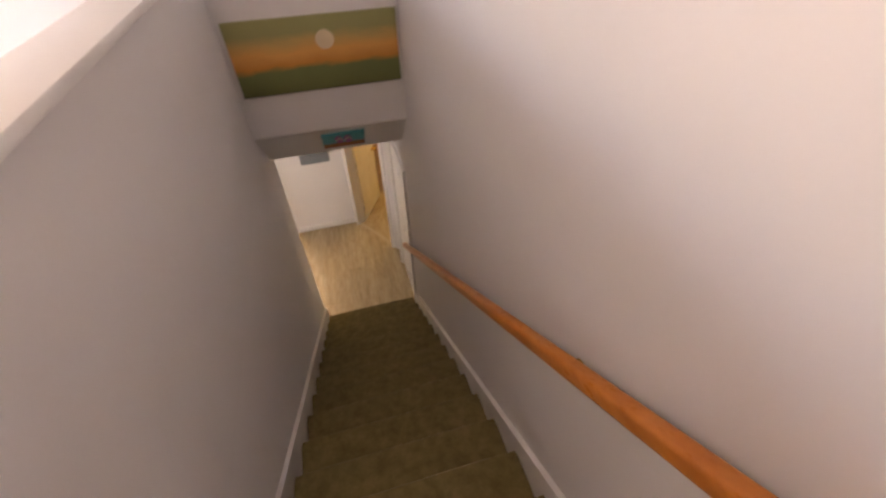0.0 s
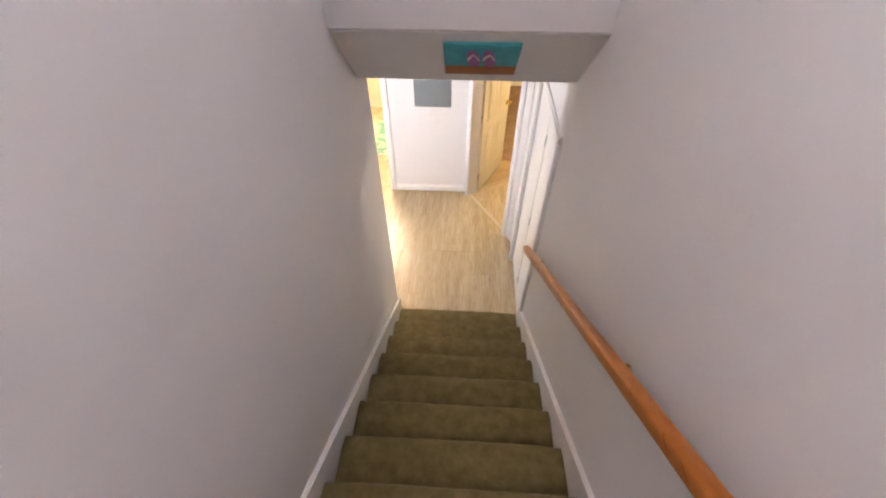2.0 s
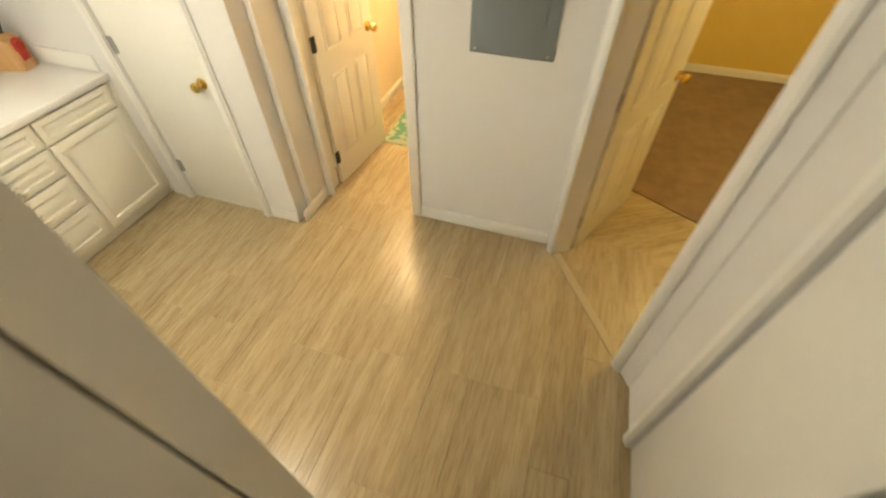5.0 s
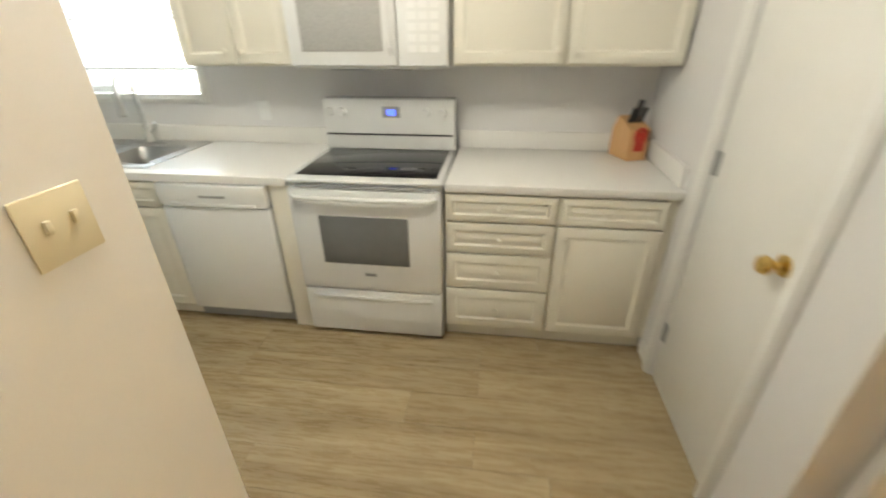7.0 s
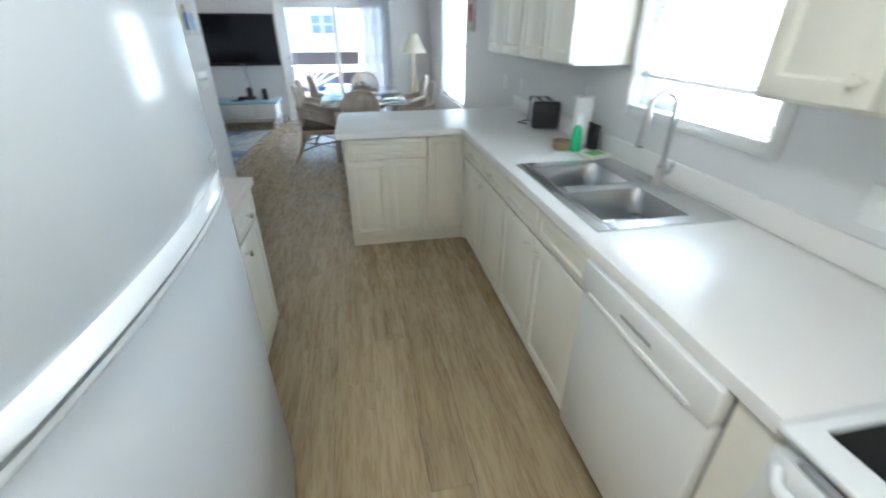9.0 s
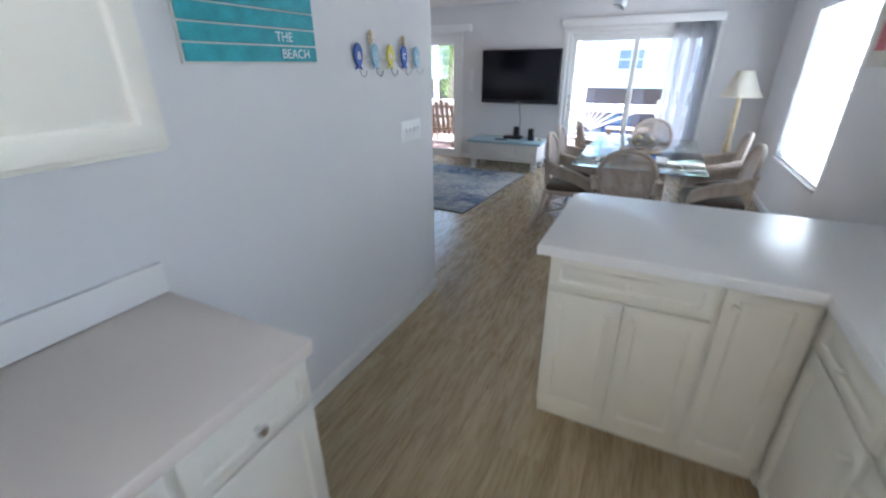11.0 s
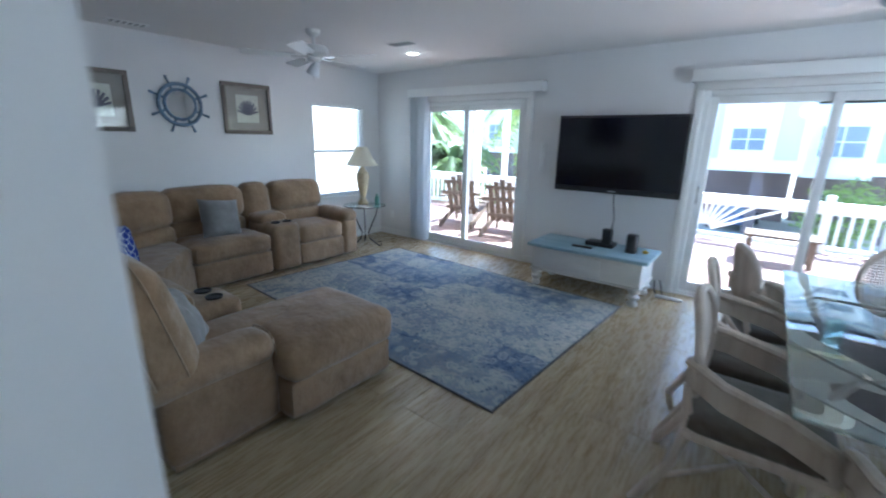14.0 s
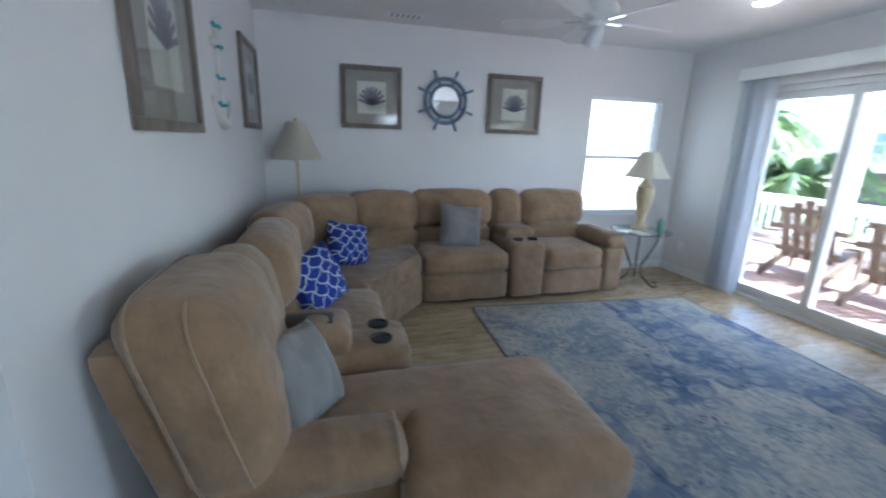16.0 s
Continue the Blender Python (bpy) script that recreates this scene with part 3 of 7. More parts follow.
# closet under the stair, its door in the picture wall
cu = thing("door_under_stair", "closed white flush door with a brass latch plate", "door", at=(0, 0, 0), local=True, kind="structure")
cu.matrix_basis = pose(0.025, 3.58, 0, 0, 0, 0)
door_leaf(cu, 0.77, 2.025, six(0.77, 2.025))
solo("trim_latch_plate", B(0.001, 0.004, 3.675, 3.705, 0.93, 1.01, bev=0.001), M_BRASS, "brass latch plate on the white jamb", "latch", "structure")
# jambs and casing of the slanting door
th = thing("trim_bedroom_door", "white moulded casing round the bedroom door", "trim", kind="structure", at=tuple(DA))
for x0, x1, z0, z1 in ((0.045, 0.105, 0, 2.05), (DL - 0.125, DL - 0.065, 0, 2.05), (0.045, DL - 0.065, 2.05, 2.11)):
    bm = MB()
    box(bm, x0, x1, -0.04, -0.02, z0, z1, bev=0.004, m=DM)
    box(bm, x0 + 0.012, x1 - 0.012, -0.045, -0.039, z0, z1, bev=0.002, m=DM)
    part("side_casing" if z0 == 0 else "head_casing", bm, M_TRIM, th)
th = thing("trim_bathroom_door", "white moulded casing round the bathroom door", "trim", kind="structure", at=(1.26, -2.06, 0))
for x0, x1, z0, z1 in ((1.20, 1.265, 0, 2.05), (1.89, 1.949, 0, 2.05), (1.20, 1.949, 2.05, 2.11)):
    part("side_casing" if z0 == 0 else "head_casing", B(x0, x1, -2.058 if x0 > 1.3 else -2.039, -2.035 if x0 > 1.3 else -2.022, z0, z1, bev=0.004), M_TRIM, th)
part("jamb", B(1.932, 1.949, -2.18, -2.06, 0, 2.05), M_TRIM, th)


def skirting(name, pts, label="white painted baseboard"):
    """Baseboards along a polyline: pieces with a rounded top, standing off the wall to the line's left."""
    th = thing(name, label, "baseboard", kind="structure", at=(*pts[0], 0))
    for (xa, ya), (xb, yb) in zip(pts, pts[1:]):
        a, b = Vector((xa, ya, 0)), Vector((xb, yb, 0))
        L = (b - a).length
        m = Matrix.Translation(a) @ Matrix.Rotation(math.atan2(yb - ya, xb - xa), 4, "Z")
        bm = MB()
        box(bm, 0, L, 0, 0.013, 0, 0.075, bev=0.003, m=m)
        box(bm, 0, L, 0, 0.009, 0.0752, 0.092, bev=0.004, m=m)
        part("board", bm, M_TRIM, th)


skirting("baseboard_panel", [(0.32, -2.04), (1.26, -2.04)])
skirting("baseboard_fridge_end", [(0.957, -0.21), (1.87, -0.21)][::-1])
skirting("baseboard_pantry", [(1.99, -1.71), (2.20, -1.71)])
skirting("baseboard_pantry_side", [(2.945, -1.71), (3.05, -1.71)])
skirting("baseboard_hall_return", [(1.949, -1.72), (1.949, -2.06)][::-1])
skirting("baseboard_hooks", [(1.165, 3.652), (1.165, 1.82)])
skirting("baseboard_pictures", [(0.0, PICY), (SX, PICY)][::-1])
skirting("baseboard_pictures_end", [(1.165, 3.64), (0.80, 3.64)][::-1])
skirting("baseboard_west", [(SX, PICY), (SX, TVY)][::-1])
skirting("baseboard_north", [(-0.63, TVY), (1.02, TVY)][::-1])
skirting("baseboard_north_corner", [(SX, TVY), (-2.43, TVY)][::-1])
skirting("baseboard_east", [(WX, 3.47), (WX, TVY)])
skirting("baseboard_bath", [(2.07, -4.2), (2.07, -2.2)])
skirting("baseboard_bed", [(-3.28, -5.08), (1.02, -5.08)])


# ---- kitchen ----
def raised(bm, axis, face, s, a0, a1, z0, z1, t=0.02, frame_w=0.045):
    """A door or drawer front in one piece: a slab whose face is routed with a border round a raised field."""
    p0, p1 = sorted((face, face + s * t))
    if axis == "x":
        box(bm, p0, p1, a0, a1, z0, z1)
    else:
        box(bm, a0, a1, p0, p1, z0, z1)
    way = Vector((s, 0, 0)) if axis == "x" else Vector((0, s, 0))
    bm.normal_update()
    f = max(bm.faces, key=lambda q: q.normal.dot(way))
    w = min(frame_w, (z1 - z0) * 0.22)
    for thick, depth in ((0.004, 0.003), (w, 0.0), (0.007, -0.008), (0.006, 0.0), (0.016, 0.008)):
        bmesh.ops.inset_region(bm, faces=[f], thickness=thick, depth=depth, use_even_offset=True)


def front(unit, axis, face, s, a0, a1, z0, z1, knobs=(), kind="door", pull=None):
    bm = MB()
    raised(bm, axis, face, s, a0, a1, z0, z1)
    d = part(kind, bm, M_CAB, unit)
    for u, z in knobs:
        p0 = (face + s * 0.02, u, z) if axis == "x" else (u, face + s * 0.02, z)
        p1 = (face + s * 0.045, u, z) if axis == "x" else (u, face + s * 0.045, z)
        bm = MB()
        cyl(bm, p0, p1, 0.006, 0.009, 10)
        q = (face + s * 0.052, u, z) if axis == "x" else (u, face + s * 0.052, z)
        cyl(bm, p1, q, 0.015, 0.012, 12)
        part("knob", bm, M_CAB if not pull else pull, d, "small round knob")


FX = 3.055  # face of the base cabinets
def base_unit(name, label, axis, face, s, a0, a1, back, hollow=False):
    u = thing(name, label, "cabinet", "base cabinets", at=((face, (a0 + a1) / 2, 0) if axis == "x" else ((a0 + a1) / 2, face, 0)))
    bm = MB()
    p0, p1 = sorted((face, back))
    if hollow:
        box(bm, face, face + 0.025, a0, a1, 0.09, 0.872)
        box(bm, face + 0.0251, back, a0, a0 + 0.018, 0.09, 0.872)
        box(bm, face + 0.0251, back, a1 - 0.018, a1, 0.09, 0.872)
        box(bm, face + 0.0251, back, a0 + 0.0181, a1 - 0.0181, 0.09, 0.11)
        box(bm, face + 0.035, back, a0, a1, 0, 0.0899)
    elif axis == "x":
        box(bm, p0, p1, a0, a1, 0.09, 0.872)
        t0, t1 = sorted((face - s * 0.035, back))
        box(bm, t0, t1, a0, a1, 0, 0.0899)
    else:
        box(bm, a0, a1, p0, p1, 0.09, 0.872)
        t0, t1 = sorted((face - s * 0.035, back))
        box(bm, a0, a1, t0, t1, 0, 0.0899)
    part("body", bm, M_CAB, u)
    return u


# right of the stove: drawer stack and a drawer-over-door unit
u = base_unit("drawer_cabinet", "cream base cabinet with a stack of four drawers", "x", FX, -1, -1.185, -0.655, WX)
for z0, z1 in ((0.725, 0.86), (0.555, 0.715), (0.345, 0.545), (0.10, 0.335)):
    front(u, "x", FX, -1, -1.178, -0.662, z0, z1, kind="drawer", knobs=[(-0.92, (z0 + z1) / 2)])
u = base_unit("corner_cabinet", "cream base cabinet with one drawer over a door", "x", FX, -1, -1.705, -1.187, WX)
front(u, "x", FX, -1, -1.66, -1.195, 0.725, 0.86, kind="drawer", knobs=[(-1.43, 0.79)])
front(u, "x", FX, -1, -1.66, -1.195, 0.10, 0.715, knobs=[(-1.23, 0.66)])
# sink run
u = base_unit("sink_cabinet", "cream sink base cabinet with two doors", "x", FX, -1, 0.845, 1.76, WX, True)
front(u, "x", FX, -1, 0.852, 1.296, 0.725, 0.86, kind="drawer")
front(u, "x", FX, -1, 1.304, 1.752, 0.725, 0.86, kind="drawer")
front(u, "x", FX, -1, 0.852, 1.296, 0.10, 0.715, knobs=[(1.25, 0.66)])
front(u, "x", FX, -1, 1.304, 1.752, 0.10, 0.715, knobs=[(1.35, 0.66)])
u = base_unit("end_cabinet", "cream base cabinet with two drawers over doors", "x", FX, -1, 1.762, 2.755, WX)
for a0, a1 in ((1.77, 2.22), (2.235, 2.68)):
    front(u, "x", FX, -1, a0, a1, 0.725, 0.86, kind="drawer", knobs=[((a0 + a1) / 2, 0.79)])
    front(u, "x", FX, -1, a0, a1, 0.10, 0.715, knobs=[(a1 - 0.05 if a0 < 2 else a0 + 0.05, 0.66)])
# filler beside the stove
solo("filler_panel", B(FX - 0.012, WX, 0.125, 0.232, 0, 0.872, bev=0.003), M_CAB, "cream filler panel between stove and dishwasher", "cabinet", group="base cabinets")
# peninsula
PY = 2.75
u = base_unit("peninsula_cabinet", "cream peninsula cabinet with a drawer over two doors", "y", PY, -1, 2.17, 2.765, 3.37)
front(u, "y", PY, -1, 2.18, 2.755, 0.715, 0.86, kind="drawer", knobs=[(2.47, 0.79)])
front(u, "y", PY, -1, 2.18, 2.464, 0.10, 0.70, knobs=[(2.435, 0.655)])
front(u, "y", PY, -1, 2.471, 2.755, 0.10, 0.70, knobs=[(2.50, 0.655)])
u = base_unit("peninsula_corner_cabinet", "cream blind corner cabinet with one door", "y", PY, -1, 2.767, 3.05, 3.37)
front(u, "y", PY, -1, 2.775, 3.03, 0.10, 0.86, knobs=[(2.81, 0.79)])
solo("peninsula_back_cabinet", B(3.056, WX, 2.757, 3.37, 0, 0.872), M_CAB, "cream back of the corner cabinet", "cabinet", group="base cabinets")

# worktops: stove right, and one L-shaped top with the sink cut out
def slab(bm, x0, x1, y0, y1, z0=0.874, z1=0.915, bev=0.008):
    return box(bm, x0, x1, y0, y1, z0, z1, bev=bev)


SK = (3.09, 3.655, 0.925, 1.757)
top1 = thing("worktop_short", "white laminate worktop with a low splashback beside the stove", "worktop", at=(3.35, -1.2, 0.874))
part("top", slab(MB(), 3.02, WX, -1.71, -0.655), M_COUNTER, top1)
part("splashback", B(WX - 0.02, WX, -1.71, -0.655, 0.916, 1.015, bev=0.004), M_COUNTER, top1)
part("side_splashback", B(3.06, WX - 0.022, -1.71, -1.69, 0.916, 1.015, bev=0.004), M_COUNTER, top1)
top2 = thing("worktop_long", "white laminate L-shaped worktop round the sink", "worktop", at=(3.35, 1.5, 0.874))
bm = MB()
xs, ys = (2.125, 3.02, SK[0] + 0.02, SK[1] - 0.02, WX), (0.125, SK[2] + 0.02, SK[3] - 0.02, 2.68, 3.50)
grid = [[bm.verts.new((x, y, 0.915)) for y in ys] for x in xs]
for i in range(4):
    for j in range(4):
        if (i == 0 and j < 3) or (i == 2 and j == 1):
            continue
        bm.faces.new((grid[i][j], grid[i + 1][j], grid[i + 1][j + 1], grid[i][j + 1]))
for v in [v for v in bm.verts if not v.link_faces]:
    bm.verts.remove(v)
g = bmesh.ops.extrude_face_region(bm, geom=bm.faces[:])
bmesh.ops.translate(bm, verts=[v for v in g["geom"] if isinstance(v, bmesh.types.BMVert)], vec=(0, 0, -0.041))
bm.normal_update()
corner = [e for e in bm.edges if all(abs(v.co.x - 2.125) < 1e-4 and abs(v.co.y - 3.50) < 1e-4 for v in e.verts)]
bmesh.ops.bevel(bm, geom=corner, offset=0.09, segments=8, profile=0.5, affect="EDGES")
rim = [e for e in bm.edges if len(e.link_faces) == 2 and e.calc_face_angle(0) > 1.2 and all(v.co.z > 0.9 for v in e.verts)]
bmesh.ops.bevel(bm, geom=rim, offset=0.006, segments=2, profile=0.5, affect="EDGES")
part("top", bm, M_COUNTER, top2, smooth=30)
part("splashback", B(WX - 0.02, WX, 0.125, 3.50, 0.916, 1.015, bev=0.004), M_COUNTER, top2)


def bowl(bm, x0, x1, y0, y1, zt, depth, r=0.07, t=0.0):
    """An open rounded basin."""
    rings = []
    for inset, z in ((0, zt), (0.006, zt - 0.012), (0.012, zt - depth * 0.8), (0.05, zt - depth), (0.12, zt - depth - 0.006)):
        ring = []
        for cx, cy, a0 in ((x1, y1, 0), (x0, y1, 90), (x0, y0, 180), (x1, y0, 270)):
            sx, sy = (1 if a0 in (0, 270) else -1), (1 if a0 in (0, 90) else -1)
            ccx, ccy = cx - sx * (r + inset), cy - sy * (r + inset)
            for k in range(6):
                a = radians(a0 + 90 * k / 5)
                ring.append(bm.verts.new((ccx + r * math.cos(a), ccy + r * math.sin(a), z)))
        rings.append(ring)
    n = len(rings[0])
    for a, b in zip(rings, rings[1:]):
        for k in range(n):
            bm.faces.new((a[k], b[k], b[(k + 1) % n], a[(k + 1) % n]))
    bm.faces.new(rings[-1])
    return rings[0]


sink = thing("kitchen_sink", "double-bowl brushed steel sink set in the worktop", "sink", at=(3.37, 1.345, 0.915))
x0, x1, y0, y1 = SK
bm = MB()
zt = 0.921
b1 = (x0 + 0.04, x1 - 0.13, y0 + 0.04, (y0 + y1) / 2 - 0.018)
b2 = (x0 + 0.04, x1 - 0.13, (y0 + y1) / 2 + 0.018, y1 - 0.04)
for u0, u1, v0, v1 in ((x0, b1[0] + 0.02, y0, y1), (b1[1] - 0.02, x1, y0, y1), (b1[0] + 0.02, b1[1] - 0.02, y0, b1[2] + 0.02), (b1[0] + 0.02, b1[1] - 0.02, b1[3] - 0.02, b2[2] + 0.02), (b1[0] + 0.02, b1[1] - 0.02, b2[3] - 0.02, y1)):
    box(bm, u0, u1, v0, v1, 0.9155, zt)
part("rim", bm, M_STEEL, sink)
for b in (b1, b2):
    bm = MB()
    bowl(bm, b[0], b[1], b[2], b[3], zt + 0.001, 0.19)
    w = part("basin", bm, M_STEEL, sink)
    cx, cy = (b[0] + b[1]) / 2, (b[2] + b[3]) / 2
    part("drain", lathe(MB(), [(0.045, 0), (0.045, 0.004), (0.03, 0.002), (0.012, 0.003)], (cx, cy, zt - 0.19)), M_CHROME, w, "steel drain strainer")
fa = thing("kitchen_faucet", "brushed steel pull-down faucet with a side lever", "faucet", at=(3.60, 1.36, 0.92))
fx, fy = 3.605, 1.32
part("base", lathe(MB(), [(0.028, 0), (0.028, 0.01), (0.02, 0.03), (0.018, 0.09), (0.014, 0.1)], (fx, fy, 0.921)), M_STEEL, fa)
part("escutcheon", B(fx - 0.03, fx + 0.03, fy - 0.12, fy + 0.12, 0.9212, 0.927, bev=0.003), M_STEEL, fa)
arc = [(fx, fy, 1.0), (fx, fy, 1.26)] + [(fx - 0.062 + 0.062 * math.cos(radians(a)), fy, 1.26 + 0.062 * math.sin(radians(a))) for a in range(15, 166, 15)] + [(fx - 0.126, fy, 1.24)]
part("spout", tube(MB(), arc, 0.012, 12), M_STEEL, fa)
part("spray_head", cyl(MB(), (fx - 0.126, fy, 1.24), (fx - 0.134, fy, 1.10), 0.015, 0.021), M_STEEL, fa)
part("lever", tube(MB(), [(fx, fy - 0.02, 0.985), (fx, fy - 0.055, 1.0), (fx - 0.02, fy - 0.09, 1.05)], 0.008, 8), M_STEEL, fa)

# stove
st = thing("electric_stove", "white electric stove with a black glass cooktop", "stove", at=(3.3, -0.265, 0))
sy0, sy1 = -0.645, 0.115
part("body", B(3.03, WX - 0.03, sy0, sy1, 0.02, 0.905, bev=0.004), M_APPL, st)
ct = part("cooktop", B(2.995, 3.56, sy0 - 0.003, sy1 + 0.003, 0.906, 0.922, bev=0.006), M_APPL, st, "white cooktop rim")
part("glass_top", B(3.06, 3.55, sy0 + 0.03, sy1 - 0.03, 0.9225, 0.926, bev=0.002), M_BLACKGLASS, ct, "black ceramic glass")
bgp = part("control_panel", box(MB(), 3.565, 3.665, sy0, sy1, 0.922, 1.205, bev=0.012), M_APPL, st, "white raised control panel")
part("display", B(3.560, 3.567, -0.335, -0.235, 1.105, 1.165), M_GREY, bgp)
part("clock_light", B(3.5575, 3.5605, -0.31, -0.262, 1.118, 1.148), glowing("blue_clock_light", (0.05, 0.10, 1.0), 0.35), bgp, "glowing blue clock")
for y in (-0.58, -0.49, 0.0, 0.07):
    part("burner_knob", cyl(MB(), (3.566, y, 1.135), (3.535, y, 1.135), 0.024, 0.019, 18), M_APPL, bgp)
part("vent_slot", B(3.561, 3.5655, sy0 + 0.01, sy1 - 0.01, 1.005, 1.014), M_BLACK, bgp, "dark vent slot")
od = part("oven_door", B(2.992, 3.029, sy0 + 0.004, sy1 - 0.004, 0.315, 0.875, bev=0.008), M_APPL, st)
part("oven_window", B(2.988, 2.9935, -0.48, -0.03, 0.475, 0.74, bev=0.002), M_OVENGLASS, od, "grey oven window")
part("logo_plate", B(2.989, 2.9925, -0.30, -0.24, 0.405, 0.42), M_GREY, od, "small grey maker's plate")
bm = MB()
tube(bm, [(2.99, sy0 + 0.03, 0.845), (2.955, sy0 + 0.06, 0.845), (2.95, -0.265, 0.845), (2.955, sy1 - 0.06, 0.845), (2.99, sy1 - 0.03, 0.845)], 0.013, 10)
part("oven_handle", bm, M_APPL, od)
part("vent_strip", B(2.991, 3.0, sy0 + 0.05, sy1 - 0.05, 0.884, 0.896), M_GREY, st, "grey vent grille")
part("drawer", B(2.996, 3.029, sy0 + 0.004, sy1 - 0.004, 0.03, 0.305, bev=0.008), M_APPL, st)
part("drawer_lip", B(2.985, 3.0, sy0 + 0.05, sy1 - 0.05, 0.25, 0.275, bev=0.006), M_APPL, st)

# dishwasher
dw = thing("dishwasher", "white built-in dishwasher below the worktop", "dishwasher", at=(3.3, 0.54, 0))
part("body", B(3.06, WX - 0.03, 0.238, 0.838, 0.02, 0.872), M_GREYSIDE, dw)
part("door", B(3.015, 3.058, 0.24, 0.836, 0.10, 0.745, bev=0.008), M_APPL, dw)
part("control_strip", B(3.005, 3.058, 0.24, 0.836, 0.75, 0.868, bev=0.01), M_APPL, dw)
part("handle_lip", B(2.998, 3.01, 0.30, 0.776, 0.752, 0.772, bev=0.005), M_APPL, dw)
part("button_row", B(3.002, 3.0055, 0.46, 0.60, 0.80, 0.812), M_GREY, dw, "grey row of buttons")
part("toe_kick", B(3.09, 3.10, 0.24, 0.836, 0.0, 0.1), M_BLACK, dw, "dark toe kick")


# wall cabinets
def wall_unit(name, label, a0, a1, z0, z1, doors, face=3.375, back=WX, s=-1, knobs=None):
    u = thing(name, label, "cabinet", "wall cabinets", at=((face + back) / 2, (a0 + a1) / 2, z0))
    q0, q1 = sorted((face, back))
    part("body", B(q0, q1, a0, a1, z0, z1, bev=0.002), M_CAB, u)
    w = (a1 - a0) / doors
    for k in range(doors):
        d0, d1 = a0 + w * k + 0.006, a0 + w * (k + 1) - 0.006
        inner = d1 - 0.035 if (k == 0 and doors > 1) else d0 + 0.035
        front(u, "x", face, s, d0, d1, z0 + 0.012, z1 - 0.01, knobs=[(inner, z0 + 0.07)])
    return u


wall_unit("wall_cabinet", "cream wall cabinet with two raised-panel doors", -1.70, -0.655, 1.385, 2.15, 2)
wall_unit("wall_cabinet", "short cream wall cabinet above the microwave", -0.645, 0.135, 1.80, 2.15, 2)
wall_unit("wall_cabinet", "narrow cream wall cabinet beside the window", 0.145, 0.745, 1.385, 2.15, 2)
wall_unit("wall_cabinet", "cream wall cabinet with two raised-panel doors", 1.835, 2.54, 1.385, 2.15, 2)
wall_unit("wall_cabinet", "cream wall cabinet with two raised-panel doors", 2.55, 3.25, 1.385, 2.15, 2)
mw = thing("microwave", "white over-range microwave with a grey window", "microwave", at=(3.5, -0.255, 1.375))
part("body", B(3.33, WX, -0.643, 0.133, 1.375, 1.795, bev=0.004), M_APPL, mw)
md = part("door", B(3.295, 3.329, -0.40, 0.13, 1.39, 1.79, bev=0.01), M_APPL, mw)
part("window", B(3.291, 3.297, -0.335, 0.06, 1.455, 1.72, bev=0.002), plain("speckled_microwave_window", (0.40, 0.40, 0.39), 0.3, vary=0.12, scale=90, bump=0.0), md, "grey speckled window")
part("door_handle", tube(MB(), [(3.295, -0.375, 1.44), (3.272, -0.375, 1.47), (3.272, -0.375, 1.70), (3.295, -0.375, 1.73)], 0.009), M_APPL, md)
mp = part("keypad_panel", B(3.297, 3.329, -0.64, -0.405, 1.39, 1.79, bev=0.008), M_APPL, mw)
part("display", B(3.294, 3.298, -0.60, -0.45, 1.70, 1.755), M_BLACK, mp, "dark display")
for r in range(5):
    for c in range(3):
        part("key", B(3.295, 3.298, -0.60 + c * 0.052, -0.56 + c * 0.052, 1.45 + r * 0.045, 1.48 + r * 0.045), M_VINYL, mp)
part("grille", B(3.36, 3.62, -0.45, -0.05, 1.368, 1.376), M_GREY, mw, "grey underside grille")

# fridge in its alcove
FR = (1.22, 1.948, -0.045, 0.83)
fr = thing("refrigerator", "tall white two-door top-freezer refrigerator", "fridge", at=(1.6, 0.42, 0))
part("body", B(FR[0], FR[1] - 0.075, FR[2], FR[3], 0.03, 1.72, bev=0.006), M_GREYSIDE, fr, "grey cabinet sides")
part("base_grille", B(FR[1] - 0.1, FR[1] - 0.06, FR[2] + 0.01, FR[3] - 0.01, 0.0, 0.08), M_GREY, fr)


def fridge_bow(f):
    """How far the bowed front stands out at the share f of its width."""
    return FR[1] - 0.004 + 0.034 * (1 - (2 * f - 1) ** 2)


def fridge_sweep(rows, n=24):
    """A profile of (outward offset, height) swept along the bowed front."""
    bm = MB()
    rings = []
    for k in range(n + 1):
        f = k / n
        y = FR[2] + (FR[3] - FR[2]) * f
        end = min(1.0, min(f, 1 - f) * n / 3)
        rings.append([bm.verts.new((fridge_bow(f) + o * end if o > 0 else fridge_bow(f) + o, y, z)) for o, z in rows])
    m_ = len(rows)
    for a, b in zip(rings, rings[1:]):
        for i in range(m_):
            j = (i + 1) % m_
            bm.faces.new((a[i], a[j], b[j], b[i]))
    bm.faces.new(rings[0][::-1]), bm.faces.new(rings[-1])
    return bm


